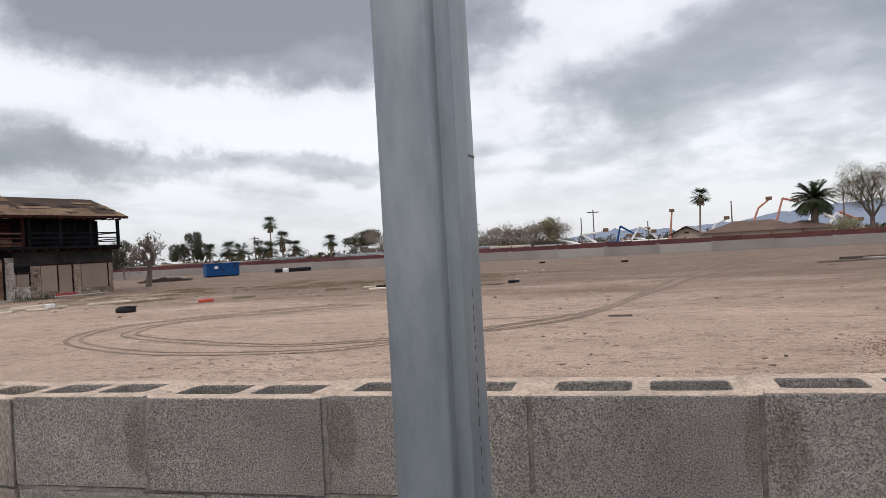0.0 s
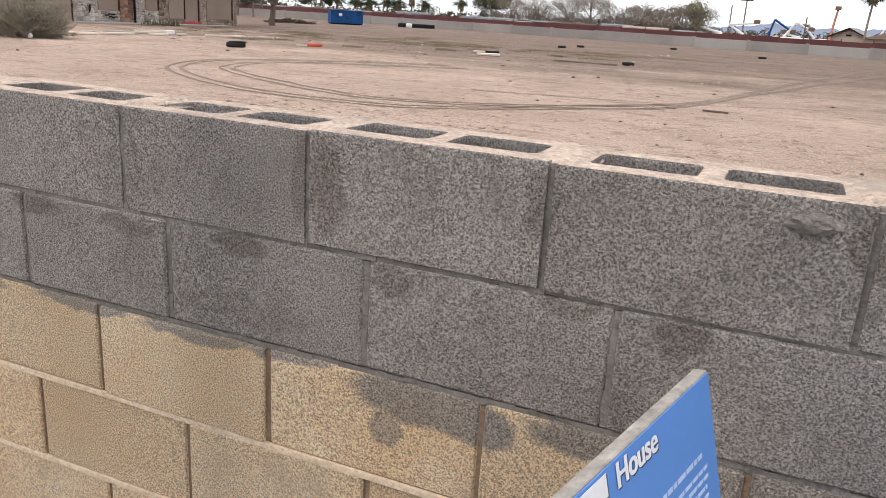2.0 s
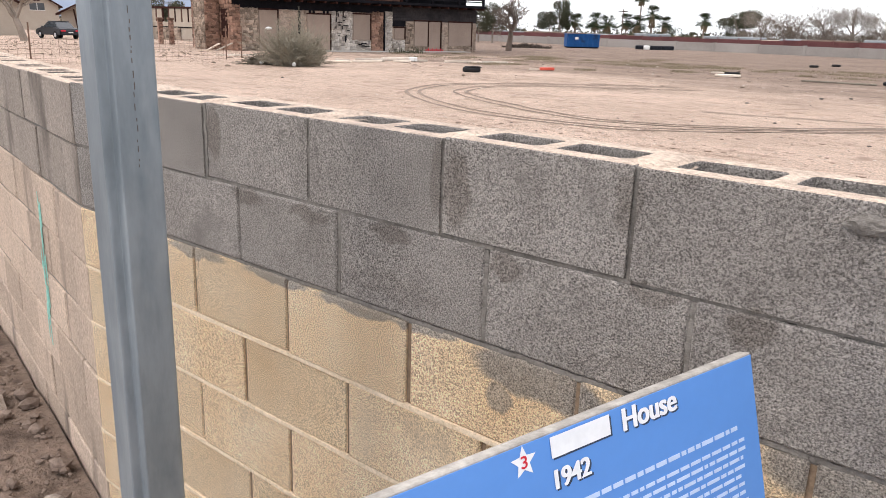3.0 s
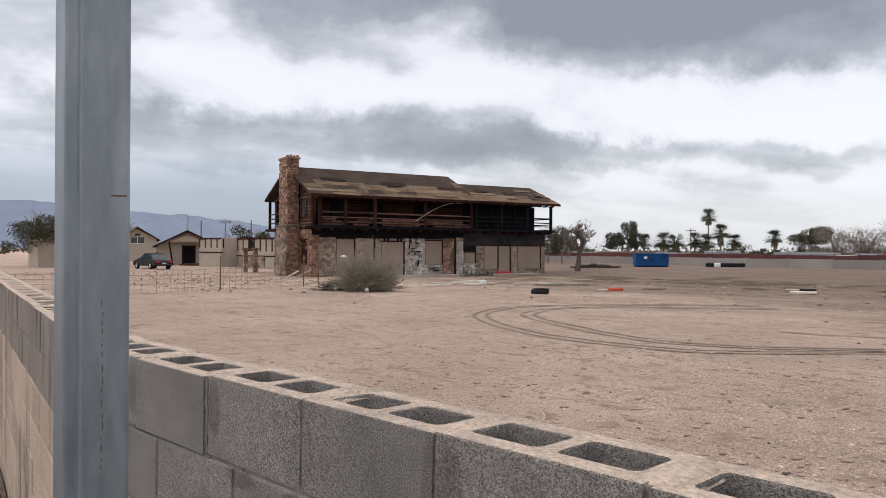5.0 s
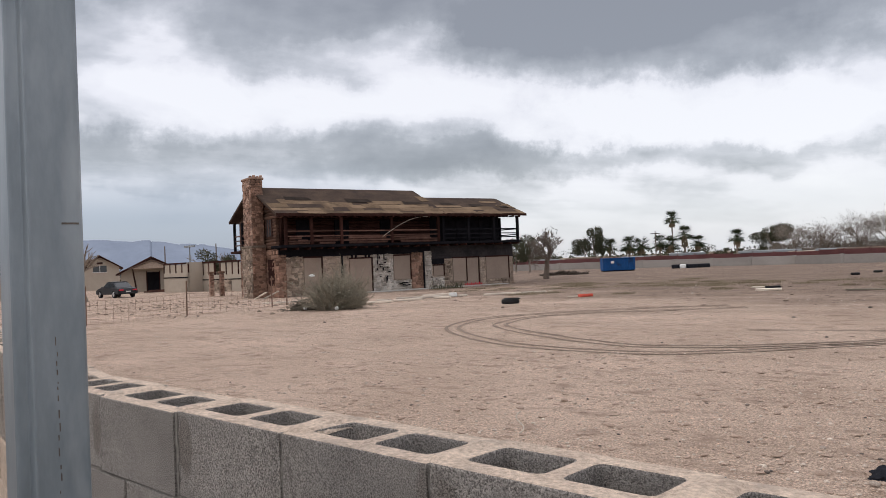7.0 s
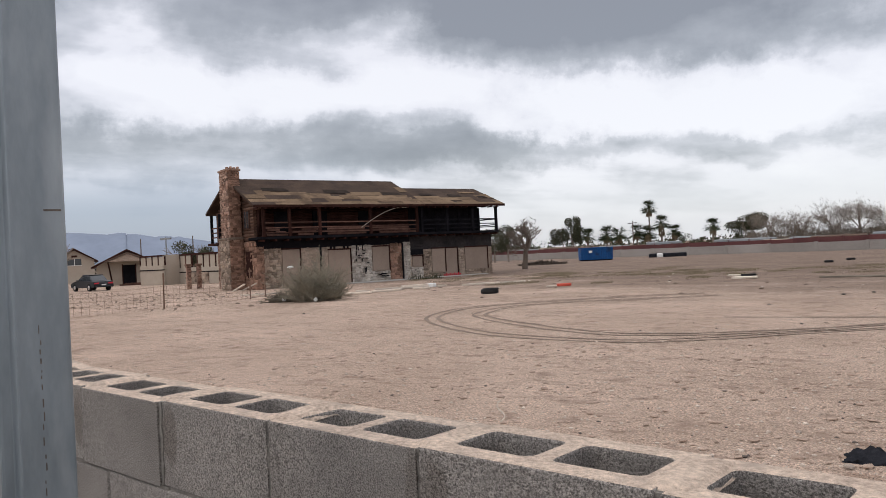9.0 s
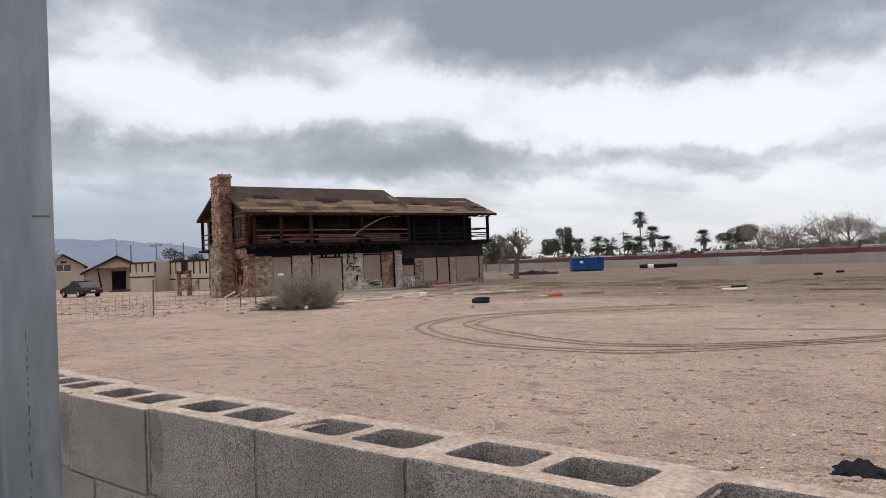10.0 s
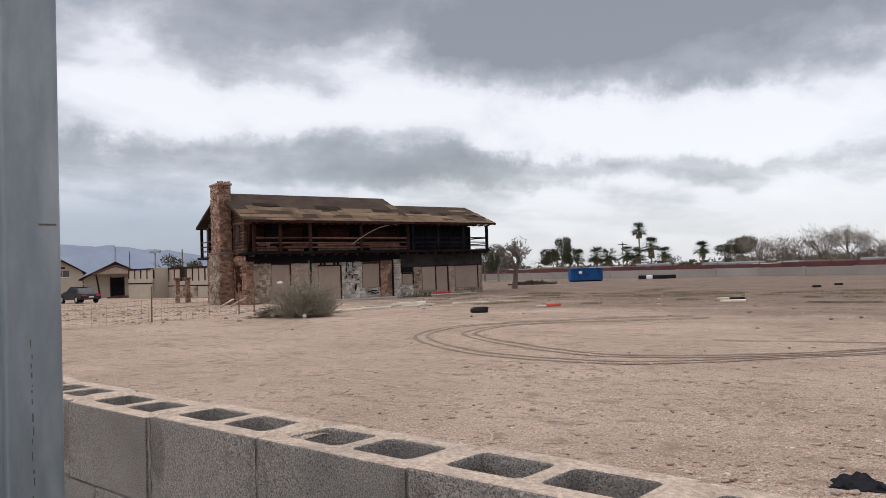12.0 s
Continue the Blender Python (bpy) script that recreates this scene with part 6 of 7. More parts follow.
# ---- wire fence ----
def wire_fence():
    pts = [Vector((-29.3, 21.0, 0)), Vector((-28.9, 19.9, 0)), Vector((-28.0, 15.2, 0)), Vector((-27.3, 10.9, 0)), Vector((-26.6, 6.4, 0))]
    e = thing("wire_fence", Matrix.Identity(4), "sagging field wire fence on thin rusty posts", "fence")
    for p in pts:
        z = ground_z(p.x, p.y)
        t = bmesh.new()
        tube((p.x, p.y, z - 0.05), (p.x + 0.03, p.y, z + 1.42), 0.03, 0.028, 8, t)
        part("fence_post", t, M_RUST, e)
    for a, b in zip(pts[1:], pts[2:]):
        w = bmesh.new()
        L = (b - a).length
        za, zb = ground_z(a.x, a.y), ground_z(b.x, b.y)
        for h in (0.05, 0.22, 0.39, 0.56, 0.73, 0.9):
            prev = None
            for k in range(9):
                t = k / 8
                q = a.lerp(b, t) + Vector((0, 0, za + (zb - za) * t + h - 0.06 * math.sin(math.pi * t)))
                if prev is not None:
                    tube(prev, q, 0.006, 0.006, 3, w, caps=False)
                prev = q
        for k in range(int(L / 0.3)):
            t = (k + 0.5) / int(L / 0.3)
            q = a.lerp(b, t) + Vector((0, 0, za + (zb - za) * t - 0.06 * math.sin(math.pi * t)))
            tube(q + Vector((0, 0, 0.05)), q + Vector((0, 0, 0.9)), 0.005, 0.005, 3, w, caps=False)
        part("wire_mesh", w, M_RUST, e)
    return e


wire_fence()


# ---- car ----
def sedan():
    e = thing("sedan", on_ground(-60.2, 26.9, 180) @ Matrix.Scale(0.88, 4), "black four-door sedan parked on the dirt", "car")
    prof = [(-2.3, 0.32), (-2.32, 0.62), (-2.2, 0.82), (-1.55, 0.9), (-1.0, 0.93), (1.05, 0.92), (1.9, 0.80), (2.28, 0.66), (2.32, 0.4), (2.2, 0.28)]
    b = prism(prof, -0.88, 0.88)
    bmesh.ops.bevel(b, geom=b.edges[:], offset=0.05, segments=2, affect="EDGES")
    body = part("body", b, M_CARBLACK, e, smooth=False)
    cab = prism([(-1.62, 0.88), (-1.0, 1.36), (0.15, 1.42), (0.55, 1.36), (1.25, 0.9)], -0.74, 0.74)
    for v in cab.verts:
        if v.co.z > 1.2:
            v.co.y *= 0.82
    bmesh.ops.bevel(cab, geom=cab.edges[:], offset=0.04, segments=2, affect="EDGES")
    part("cabin_glass", cab, M_GLASS, e, "dark glazed cabin")
    part("roof", box(-0.98, 0.5, -0.58, 0.58, 1.39, 1.435, 0.015), M_CARBLACK, e)
    for x in (-1.4, 1.4):
        for y in (-0.82, 0.82):
            w = bmesh.new()
            tube((x, y - 0.1, 0.32), (x, y + 0.1, 0.32), 0.32, 0.32, 20, w)
            wh = part("wheel", w, M_BLACK, e)
            r = bmesh.new()
            s = 1 if y > 0 else -1
            tube((x, y + 0.1 * s, 0.32), (x, y + 0.115 * s, 0.32), 0.19, 0.17, 12, r)
            part("rim", r, M_CHROME, wh)
    for y in (-0.62, 0.62):
        part("tail_light", box(-2.335, -2.30, y - 0.2, y + 0.2, 0.62, 0.74, 0.01), M_SIGNRED, e)
        part("headlight", box(2.30, 2.335, y - 0.18, y + 0.18, 0.55, 0.66, 0.01), M_WHITE, e)
    part("number_plate", box(-2.345, -2.325, -0.2, 0.2, 0.5, 0.6), M_WHITE, e)
    part("bumper", box(-2.40, -2.28, -0.8, 0.8, 0.34, 0.46, 0.03), M_CARBLACK, e)
    for y in (-0.9, 0.9):
        part("side_mirror", box(0.85, 0.98, y - 0.06, y + 0.06, 0.92, 1.02, 0.02), M_CARBLACK, e)
    return e


sedan()


# ---- low buildings beyond ----
def gable_house(m, W, D, eave, ridge, label, name, wall_mat, roof_mat, door=None, porch=False, windows=(), wide_door=False):
    """Gable faces -y; W along x, D along y."""
    e = thing(name, m, label, "house")
    part("wall_body", prism([(-W / 2, -0.3), (W / 2, -0.3), (W / 2, eave), (0, ridge - 0.12), (-W / 2, eave)], 0, D), wall_mat, e)
    for s in (-1, 1):
        o = 0.45
        k = (ridge - eave) / (W / 2)
        b = prism([(0, ridge), (s * (W / 2 + o), eave - k * o), (s * (W / 2 + o), eave - k * o + 0.16), (0, ridge + 0.16)], -0.5, D + 0.4)
        part("roof_slope", b, roof_mat, e)
        part("verge_board", prism([(0, ridge - 0.04), (s * (W / 2 + o), eave - k * o - 0.04), (s * (W / 2 + o), eave - k * o + 0.13), (0, ridge + 0.13)], -0.54, -0.505), M_DARKWOOD, e)
    if door:
        x0, x1, z1 = door
        d = part("door", box(x0, x1, -0.06, 0.02, 0.0, z1, 0.01), M_CHAR_UNLIT, e, "dark door")
        part("door_frame", box(x0 - 0.1, x0, -0.08, 0.02, 0.0, z1 + 0.1), M_DARKWOOD, d)
        part("door_frame", box(x1, x1 + 0.1, -0.08, 0.02, 0.0, z1 + 0.1), M_DARKWOOD, d)
    for x0, x1, z0, z1 in windows:
        w = part("window", box(x0, x1, -0.04, 0.02, z0, z1), M_GLASS, e)
        part("window_frame", box(x0 - 0.06, x1 + 0.06, -0.06, -0.002, z0 - 0.06, z0), M_WHITE, w)
        part("window_frame", box((x0 + x1) / 2 - 0.03, (x0 + x1) / 2 + 0.03, -0.06, -0.03, z0, z1), M_WHITE, w)
    part("gable_vent", box(-0.35, 0.35, -0.04, 0.02, ridge - 1.0, ridge - 0.75), M_DARKWOOD, e)
    if porch:
        x0, x1 = door[0] - 1.3, door[1] + 1.1
        c = (x0 + x1) / 2
        for s in (-1, 1):
            h = (x1 - x0) / 2 + 0.3
            part("porch_roof", prism([(c, 3.05), (c + s * h, 2.25), (c + s * h, 2.38), (c, 3.18)], -1.6, -0.02), roof_mat, e)
        part("porch_gable", prism([(x0, 2.3), (x1, 2.3), (c, 2.98)], -1.5, -1.42), M_TANWALL, e)
        for x in (x0, x1):
            t = bmesh.new()
            tube((x + (0.35 if x == x0 else 0), -1.45, 0.0), (x, -1.45, 2.3), 0.08, 0.07, 8, t)
            part("porch_post", t, M_DARKWOOD, e)
        for k in range(6):
            part("fallen_timber", box(c + 0.2 + 0.25 * k - 1.0, c + 0.9 + 0.3 * k, -2.6 - 0.2 * k, -2.45 - 0.2 * k, 0.0, 0.14 + 0.05 * (k % 3)), M_RAIL, e)
    return e


face = math.degrees(math.atan2(U.y, U.x))  # gables look down the street side
gable_house(on_ground(-72.9, 36.2, face - 14), 5.6, 9.0, 1.95, 3.35, "cream stucco bungalow with brown roof and small porch", "stucco_bungalow", M_STUCCO, M_ROOFBROWN, (-0.4, 0.7, 1.95), True, ((1.75, 2.5, 1.0, 1.9),))
gable_house(on_ground(-69.5, 24.6, face + 5), 6.6, 4.5, 2.6, 4.0, "cream garage with a dark double door", "garage_building", M_STUCCO, M_ROOFBROWN, (-1.3, 1.5, 2.2), False, ())
gable_house(on_ground(-99.5, 42.6, face - 10), 4.6, 9.0, 2.9, 4.3, "distant house with a brown roof behind trees", "distant_house", M_STUCCO, M_ROOFBROWN, None, False, ((-0.8, 0.8, 2.3, 3.1),))


def roofless_shell():
    rng = random.Random(12)
    a, c = Vector((-66.6, 35.7, 0)), Vector((-53.6, 36.2, 0))
    d = c - a
    e = thing("roofless_building", on_ground(a.x, a.y, math.degrees(math.atan2(d.y, d.x))), "roofless burnt-out building shell with bare studs on pale walls", "building")
    L = d.length
    for x0, x1, y, z1 in ((0.0, 4.0, -1.5, 1.75), (4.0, L, 0.0, 1.45)):
        part("low_wall", box(x0, x1, y, y + 0.2, -0.3, z1, 0.02), M_STUCCO, e)
        part("dark_sill", box(x0, x1, y - 0.04, y + 0.24, z1 - 0.45, z1 - 0.36), M_CHAR_UNLIT, e)
        part("top_plate", box(x0, x1, y, y + 0.16, 2.52, 2.66), M_DARKWOOD, e)
        n = int((x1 - x0) / 0.85)
        for k in range(n + 1):
            x = x0 + k * (x1 - x0) / n
            part("stud", box(x - 0.06, x + 0.06, y + 0.02, y + 0.14, z1, 2.52), M_RAIL if k % 2 else M_DARKWOOD, e)
            if rng.random() < 0.72 and k < n:
                part("wall_panel", box(x + 0.08, x + (x1 - x0) / n - 0.08, y + 0.06, y + 0.10, z1, 2.5), M_STUCCO, e)
    part("corner_wall", box(3.8, 4.0, -1.5, 0.2, -0.3, 2.66), M_STUCCO, e)
    part("rear_wall", box(0.0, L, 5.0, 5.2, -0.3, 1.9), M_TANWALL, e)
    stone_patch(rng, 3.4, 1.0, -0.03, 0.35, e, M_STONEG, 5.0, 0.0, 0.1)
    return e


roofless_shell()
for x, y in ((-48.5, 28.4), (-48.0, 28.9)):
    e = thing("stone_pillar", on_ground(x, y, face), "short crumbling stone gate pillar", "pillar", "stone pillars")
    part("pillar_core", box(-0.14, 0.14, -0.14, 0.14, -0.2, 1.6, 0.03), M_STONEW, e)
    part("pillar_cap", box(-0.2, 0.2, -0.2, 0.2, 1.6, 1.74, 0.03), M_RUST, e)
    stone_patch(random.Random(int(x)), 0.28, 1.55, -0.14, 0.16, e, M_STONEW, -0.14, 0.0, 0.05)

# ---- far boundary wall ----
fw0 = Vector((-8, 78, 0)) + N * 95
FW = Matrix.Translation((fw0.x, fw0.y, 0.1)) @ Matrix.Rotation(math.atan2(-N.y, -N.x), 4, "Z")
farwall = thing("wall_north", FW, "pale grey block boundary wall across the lot", "wall", kind="structure")
rng_f = random.Random(44)
k, x = 0, 0.0
while x < 126:
    w = min(5.0, 126 - x)
    part("wall_panel", box(x + 0.02, x + w - 0.02, -0.1, 0.1, -0.3, 1.0 + rng_f.uniform(-0.03, 0.03), 0.01), M_PALEPATCH if k in (19, 21) else M_GREYWALL, farwall)
    part("pilaster", box(x - 0.14, x + 0.14, -0.14, 0.14, -0.3, 1.06, 0.01), M_GREYWALL, farwall)
    x += w
    k += 1
redf = thing("red_fence", FW, "dull red slatted fence running behind the wall", "fence", kind="structure")
x = 0.0
while x < 126:
    part("fence_panel", box(x, x + 2.45, 0.35, 0.40, 0.2, 1.45 + rng_f.uniform(-0.05, 0.05)), M_REDFENCE, redf)
    part("fence_post", box(x + 2.44, x + 2.52, 0.33, 0.43, 0.0, 1.6), M_REDFENCE, redf)
    x += 2.5

# ---- side wall with a return ----
cx = Vector((11.5, 33.0, 0))
sw = thing("wall_east", Matrix.Translation((cx.x, cx.y, 0.15)) @ Matrix.Rotation(math.atan2(-N.y, -N.x), 4, "Z"), "pale block wall with a short return, dry grass at its foot", "wall", kind="structure")
bm = bmesh.new()
box(0.0, 1.35, 0.0, 0.2, -0.3, 1.62, 0.0, bm)
part("return_core", bm, M_MORTAR, sw)
for c in range(8):
    xx = 0.12 if c % 2 else 0.32
    for q in range(3):
        part("block", box(xx + q * 0.41, min(1.33, xx + q * 0.41 + 0.4), -0.012, 0.05, -0.02 + c * 0.2, 0.17 + c * 0.2, 0.008), M_GREYWALL, sw)
part("return_pier", box(-0.22, 0.10, -0.06, 0.26, -0.3, 1.75, 0.01), M_GREYWALL, sw)
for k in range(9):
    part("side_panel", box(1.362, 1.538, -(k + 1) * 3.4 + 0.02, -k * 3.4 - 0.02, -0.3, 1.24, 0.01), M_TANWALL, sw, "pinkish tan lower wall panel")
    part("top_course", box(1.35, 1.55, -(k + 1) * 3.4 + 0.02, -k * 3.4 - 0.02, 1.24, 1.68, 0.01), M_GREYWALL, sw)
    part("side_pilaster", box(1.29, 1.61, -k * 3.4 - 0.16, -k * 3.4 + 0.16, -0.3, 1.74, 0.01), M_GREYWALL if k != 1 else M_DARKSTONE, sw)


# ---- trees and palms beyond the walls ----
def spot(x, y):
    return pose(x, y, 0.15)


fan_palm(spot(-66.4, 133.0), 1, 9.2, 2.7, "tall slender fan palm beyond the boundary wall", 0.16, "palms beyond the wall")
fan_palm(spot(-64.5, 133.9), 2, 6.4, 3.0, "fan palm with a thick thatch skirt", 0.40, "palms beyond the wall")
fan_palm(spot(-62.4, 134.8), 3, 4.6, 2.7, "short full fan palm", 0.2, "palms beyond the wall")
fan_palm(spot(-56.4, 137.6), 4, 5.3, 2.8, "short full fan palm", 0.3, "palms beyond the wall")
fan_palm(spot(-65.9, 110.4), 5, 4.3, 2.5, "short full fan palm", 0.2, "palms beyond the wall")
fan_palm(spot(-63.3, 112.0), 6, 4.5, 3.0, "short full fan palm", 0.2, "palms beyond the wall")
fan_palm(spot(-61.8, 113.0), 16, 4.3, 2.8, "short full fan palm", 0.2, "palms beyond the wall")
fan_palm(spot(-68.5, 132.0), 7, 4.9, 3.0, "short full fan palm", 0.2, "palms beyond the wall")
fan_palm(spot(-66.6, 132.5), 17, 4.7, 3.3, "short full fan palm", 0.2, "palms beyond the wall")
fan_palm(spot(8.7, 118.6), 8, 8.2, 2.5, "tall fan palm beyond the boundary wall", 0.12, "palms beyond the wall", 0.3)
fan_palm(spot(21.8, 106.9), 9, 7.3, 4.5, "broad date palm with arching fronds", 0, "palms beyond the wall", 0, True)
fan_palm(spot(53.8, 138.7), 10, 7.4, 2.6, "tall fan palm along the street", 0.2, "palms beyond the wall")
fan_palm(spot(58.8, 140.7), 11, 8.4, 3.0, "tall fan palm along the street", 0.2, "palms beyond the wall")
leafy_tree(spot(-67.8, 109.3), 1, 6.6, 3.4, "dark upright evergreen tree", None, 4000, 0.095)
leafy_tree(spot(-69.5, 108.0), 2, 4.9, 4.2, "dark rounded shrub-like tree", None, 3600, 0.11)
leafy_tree(spot(-58.7, 79.2), 3, 5.0, 4.4, "grey-green tree behind the dead one", None, 7000, 0.065)
leafy_tree(spot(-61.5, 80.0), 14, 4.6, 4.0, "grey-green tree behind the dead one", None, 6000, 0.065)
leafy_tree(spot(-47.1, 130.5), 4, 5.8, 8.4, "broad dark green tree beyond the wall", None, 7000, 0.11)
leafy_tree(spot(-70.3, 21.6), 6, 5.0, 7.0, "grey-green bushy tree by the street", None, 9000, 0.07)
leafy_tree(spot(-93.8, 54.4), 7, 5.0, 4.4, "dark round tree behind the ruined building", None, 3600, 0.11)
leafy_tree(spot(-92.0, 56.5), 8, 4.5, 4.4, "dark round tree behind the ruined building", None, 3600, 0.11)
leafy_tree(spot(-84.0, 55.5), 18, 4.4, 2.6, "small dark conifer behind the ruined building", None, 2400, 0.1)
leafy_tree(spot(-88.5, 32.0), 9, 5.2, 7.0, "dark tree between the bungalow and garage", None, 5000, 0.09)
leafy_tree(spot(24.4, 71.0), 10, 5.4, 6.0, "large feathery olive tree by the street", M_OLIVE, 20000, 0.06)
leafy_tree(spot(26.8, 74.0), 15, 5.6, 6.2, "large feathery olive tree by the street", M_OLIVE, 20000, 0.06)
leafy_tree(spot(23.4, 97.0), 12, 3.2, 4.0, "small pale spring shrub beyond the wall", M_LEAFPALE, 1200, 0.2)
for i, (x, y, hh) in enumerate(((-41.5, 124.0, 5.6), (-37.0, 124.5, 5.9), (-33.5, 125.5, 6.6), (-29.5, 125.5, 7.0), (-25.8, 126.5, 5.6))):
    bare_tree(spot(x, y), 50 + i, hh, "pale leafless tree beyond the boundary wall", 0.16, 4, 0.8, 0.25, M_TWIG, "bare trees beyond the wall", 1300)
for i, (x, y, hh, w) in enumerate(((-21.8, 126.8, 5.4, 6.5), (-17.5, 127.4, 5.2, 6.5), (-14.0, 127.9, 5.9, 6.0))):
    leafy_tree(spot(x, y), 60 + i, hh, w, "pale half-leafed tree beyond the boundary wall", M_LEAFPALE if i == 2 else M_TWIG, 1500, 0.15, "half-leafed trees")
    bare_tree(spot(x + 1.2, y + 1.0), 70 + i, hh, "pale leafless tree beyond the boundary wall", 0.14, 4, 0.8, 0.25, M_TWIG, "bare trees beyond the wall", 1300)
def twig_hedge(x, y, seed, w, h):
    rng = random.Random(seed)
    e = thing("bare_shrub", spot(x, y), "grey-brown leafless shrub between the bare trees", "shrub", "bare shrubs beyond the wall")
    c = bmesh.new()
    for k in range(9):
        branches(c, rng, Vector((rng.uniform(-0.3, 0.3) * w, rng.uniform(-0.4, 0.4), -0.1)), Vector((rng.uniform(-0.5, 0.5), rng.uniform(-0.3, 0.3), 1)).normalized(), h * 0.36, 0.05, 2, 0.6, 0.2, 4)
    for k in range(700):
        p = Vector((rng.gauss(0, 0.27) * w, rng.gauss(0, 0.5), h * rng.uniform(0.15, 0.85) * (1 - 0.25 * rng.random())))
        d = Vector((rng.gauss(0, 0.5), rng.gauss(0, 0.5), 1.0)).normalized() * rng.uniform(0.25, 0.6)
        tube(p, p + d, 0.024, 0.012, 3, c, caps=False)
    part("branchwork", c, M_TWIG, e)


for k in range(12):
    twig_hedge(-43.5 + k * 2.75, 123.2 + k * 0.42, 300 + k, 3.6, 3.2 + 0.9 * ((k * 7) % 5) / 4)
big_t = bare_tree(spot(23.0, 86.2), 81, 8.0, "large spreading tree with bare pale limbs and new leaves", 0.26, 5, 0.6, 0.18, M_DARKBARK, "", 0)
lt_rng = random.Random(82)
part("new_leaves", leaf_cloud(lt_rng, [((lt_rng.uniform(-2.6, 2.6), lt_rng.uniform(-2, 2), lt_rng.uniform(4.2, 7.0)), (1.7, 1.6, 1.1)) for _ in range(16)], 16000, 0.055), M_OLIVE, big_t)
bare_tree(on_ground(-54.0, 21.9), 91, 4.6, "dead pale tree trunk with broken limbs by the garage", 0.22, 3, 0.6, 0.3, M_BARK)


# ---- street furniture, poles, lifts, roofs ----
def street_lamp(x, y, h, arm, az):
    e = thing("street_lamp", spot(x, y), "grey steel street lamp with a curved arm", "street lamp", "street lamps")
    t = bmesh.new()
    tube((0, 0, -0.2), (0, 0, h), 0.11, 0.07, 10, t)
    part("pole", t, M_LAMPPOLE, e, smooth=True)
    a = bmesh.new()
    prev = Vector((0, 0, h - 0.3))
    for k in range(1, 9):
        s = k / 8
        q = Vector((math.cos(az) * arm * s, math.sin(az) * arm * s, h - 0.3 + 0.55 * math.sin(s * 1.57)))
        tube(prev, q, 0.04, 0.035, 6, a)
        prev = q
    part("arm", a, M_LAMPPOLE, e)
    part("lamp_head", box(prev.x - 0.3, prev.x + 0.3, prev.y - 0.12, prev.y + 0.12, prev.z - 0.06, prev.z + 0.05, 0.03), M_LAMPPOLE, e)


street_lamp(21.5, 56.9, 7.7, 2.8, 0.0)
street_lamp(33.5, 98.2, 7.7, -2.8, 3.14)


def utility_pole(x, y, h, arms=1):
    e = thing("utility_pole", spot(x, y), "thin dark wooden utility pole", "utility pole", "utility poles")
    t = bmesh.new()
    tube((0, 0, -0.2), (0, 0, h), 0.11, 0.08, 8, t)
    part("pole", t, M_DARKBARK, e)
    for k in range(arms):
        part("crossarm", box(-0.9, 0.9, -0.06, 0.06, h - 0.5 - 0.7 * k, h - 0.36 - 0.7 * k), M_DARKWOOD, e)


for x, y, h, a in ((-64.4, 122.8, 5.6, 1), (-7.0, 128.6, 6.6, 1), (13.1, 118.2, 6.2, 0), (-30.0, 128.0, 6.0, 0), (-9.0, 129.0, 5.4, 0), (24.3, 103.0, 6.6, 0), (1.5, 128.0, 4.2, 0), (-104.0, 62.0, 6.0, 0), (-110.0, 78.0, 6.0, 0), (-112.0, 58.0, 6.0, 0), (30.5, 82.0, 4.8, 0), (36.5, 92.0, 5.2, 0)):
    utility_pole(x, y, h, a)
lp = thing("light_mast", spot(-121.1, 67.2), "tall mast with a row of floodlights", "light mast")
t = bmesh.new()
tube((0, 0, -0.2), (0, 0, 6.5), 0.14, 0.1, 8, t)
part("mast", t, M_LAMPPOLE, lp)
part("floodlight_bar", box(-1.6, 1.6, -0.15, 0.15, 6.1, 6.4), M_LAMPPOLE, lp)


def boom_lift(x, y, az, pts, mat, label):
    e = thing("boom_lift", spot(x, y), label, "boom lift", "parked lifts")
    part("chassis", box(-1.6, 1.6, -1.0, 1.0, 0.35, 1.3, 0.1), mat, e)
    for wx in (-1.1, 1.1):
        for wy in (-0.9, 0.9):
            w = bmesh.new()
            tube((wx, wy - 0.15, 0.42), (wx, wy + 0.15, 0.42), 0.42, 0.42, 14, w)
            part("wheel", w, M_BLACK, e)
    d = Vector((math.cos(az), math.sin(az), 0))
    prev = Vector((0, 0, 1.3))
    for r, z in pts:
        q = d * r + Vector((0, 0, z))
        b = bmesh.new()
        tube(prev, q, 0.19, 0.14, 6, b)
        part("boom", b, mat, e)
        prev = q
    part("basket", box(prev.x - 0.42, prev.x + 0.42, prev.y - 0.32, prev.y + 0.32, prev.z - 0.1, prev.z + 0.45, 0.03), M_RUST, e)


boom_lift(16.5, 127.8, 0.15, ((1.6, 5.2), (3.2, 6.4)), M_LIFT, "orange articulated boom lift parked with its arm raised")
boom_lift(20.0, 127.4, 0.1, ((1.5, 6.4), (3.4, 5.9)), M_LIFT, "orange articulated boom lift parked with its arm raised")
boom_lift(5.2, 138.8, 0.2, ((0.5, 5.8),), M_LIFT, "orange telescopic lift with a raised basket")
boom_lift(-3.6, 137.0, 0.0, ((0.6, 3.8), (3.5, 2.0)), M_BLUE, "blue boom lift folded in the yard")
boom_lift(1.0, 137.0, 0.0, ((-2.5, 1.9),), M_WHITE, "white boom lift folded in the yard")
boom_lift(-9.6, 127.5, 0.0, ((-4.0, 2.2),), M_WHITE, "white boom lift folded in the yard")
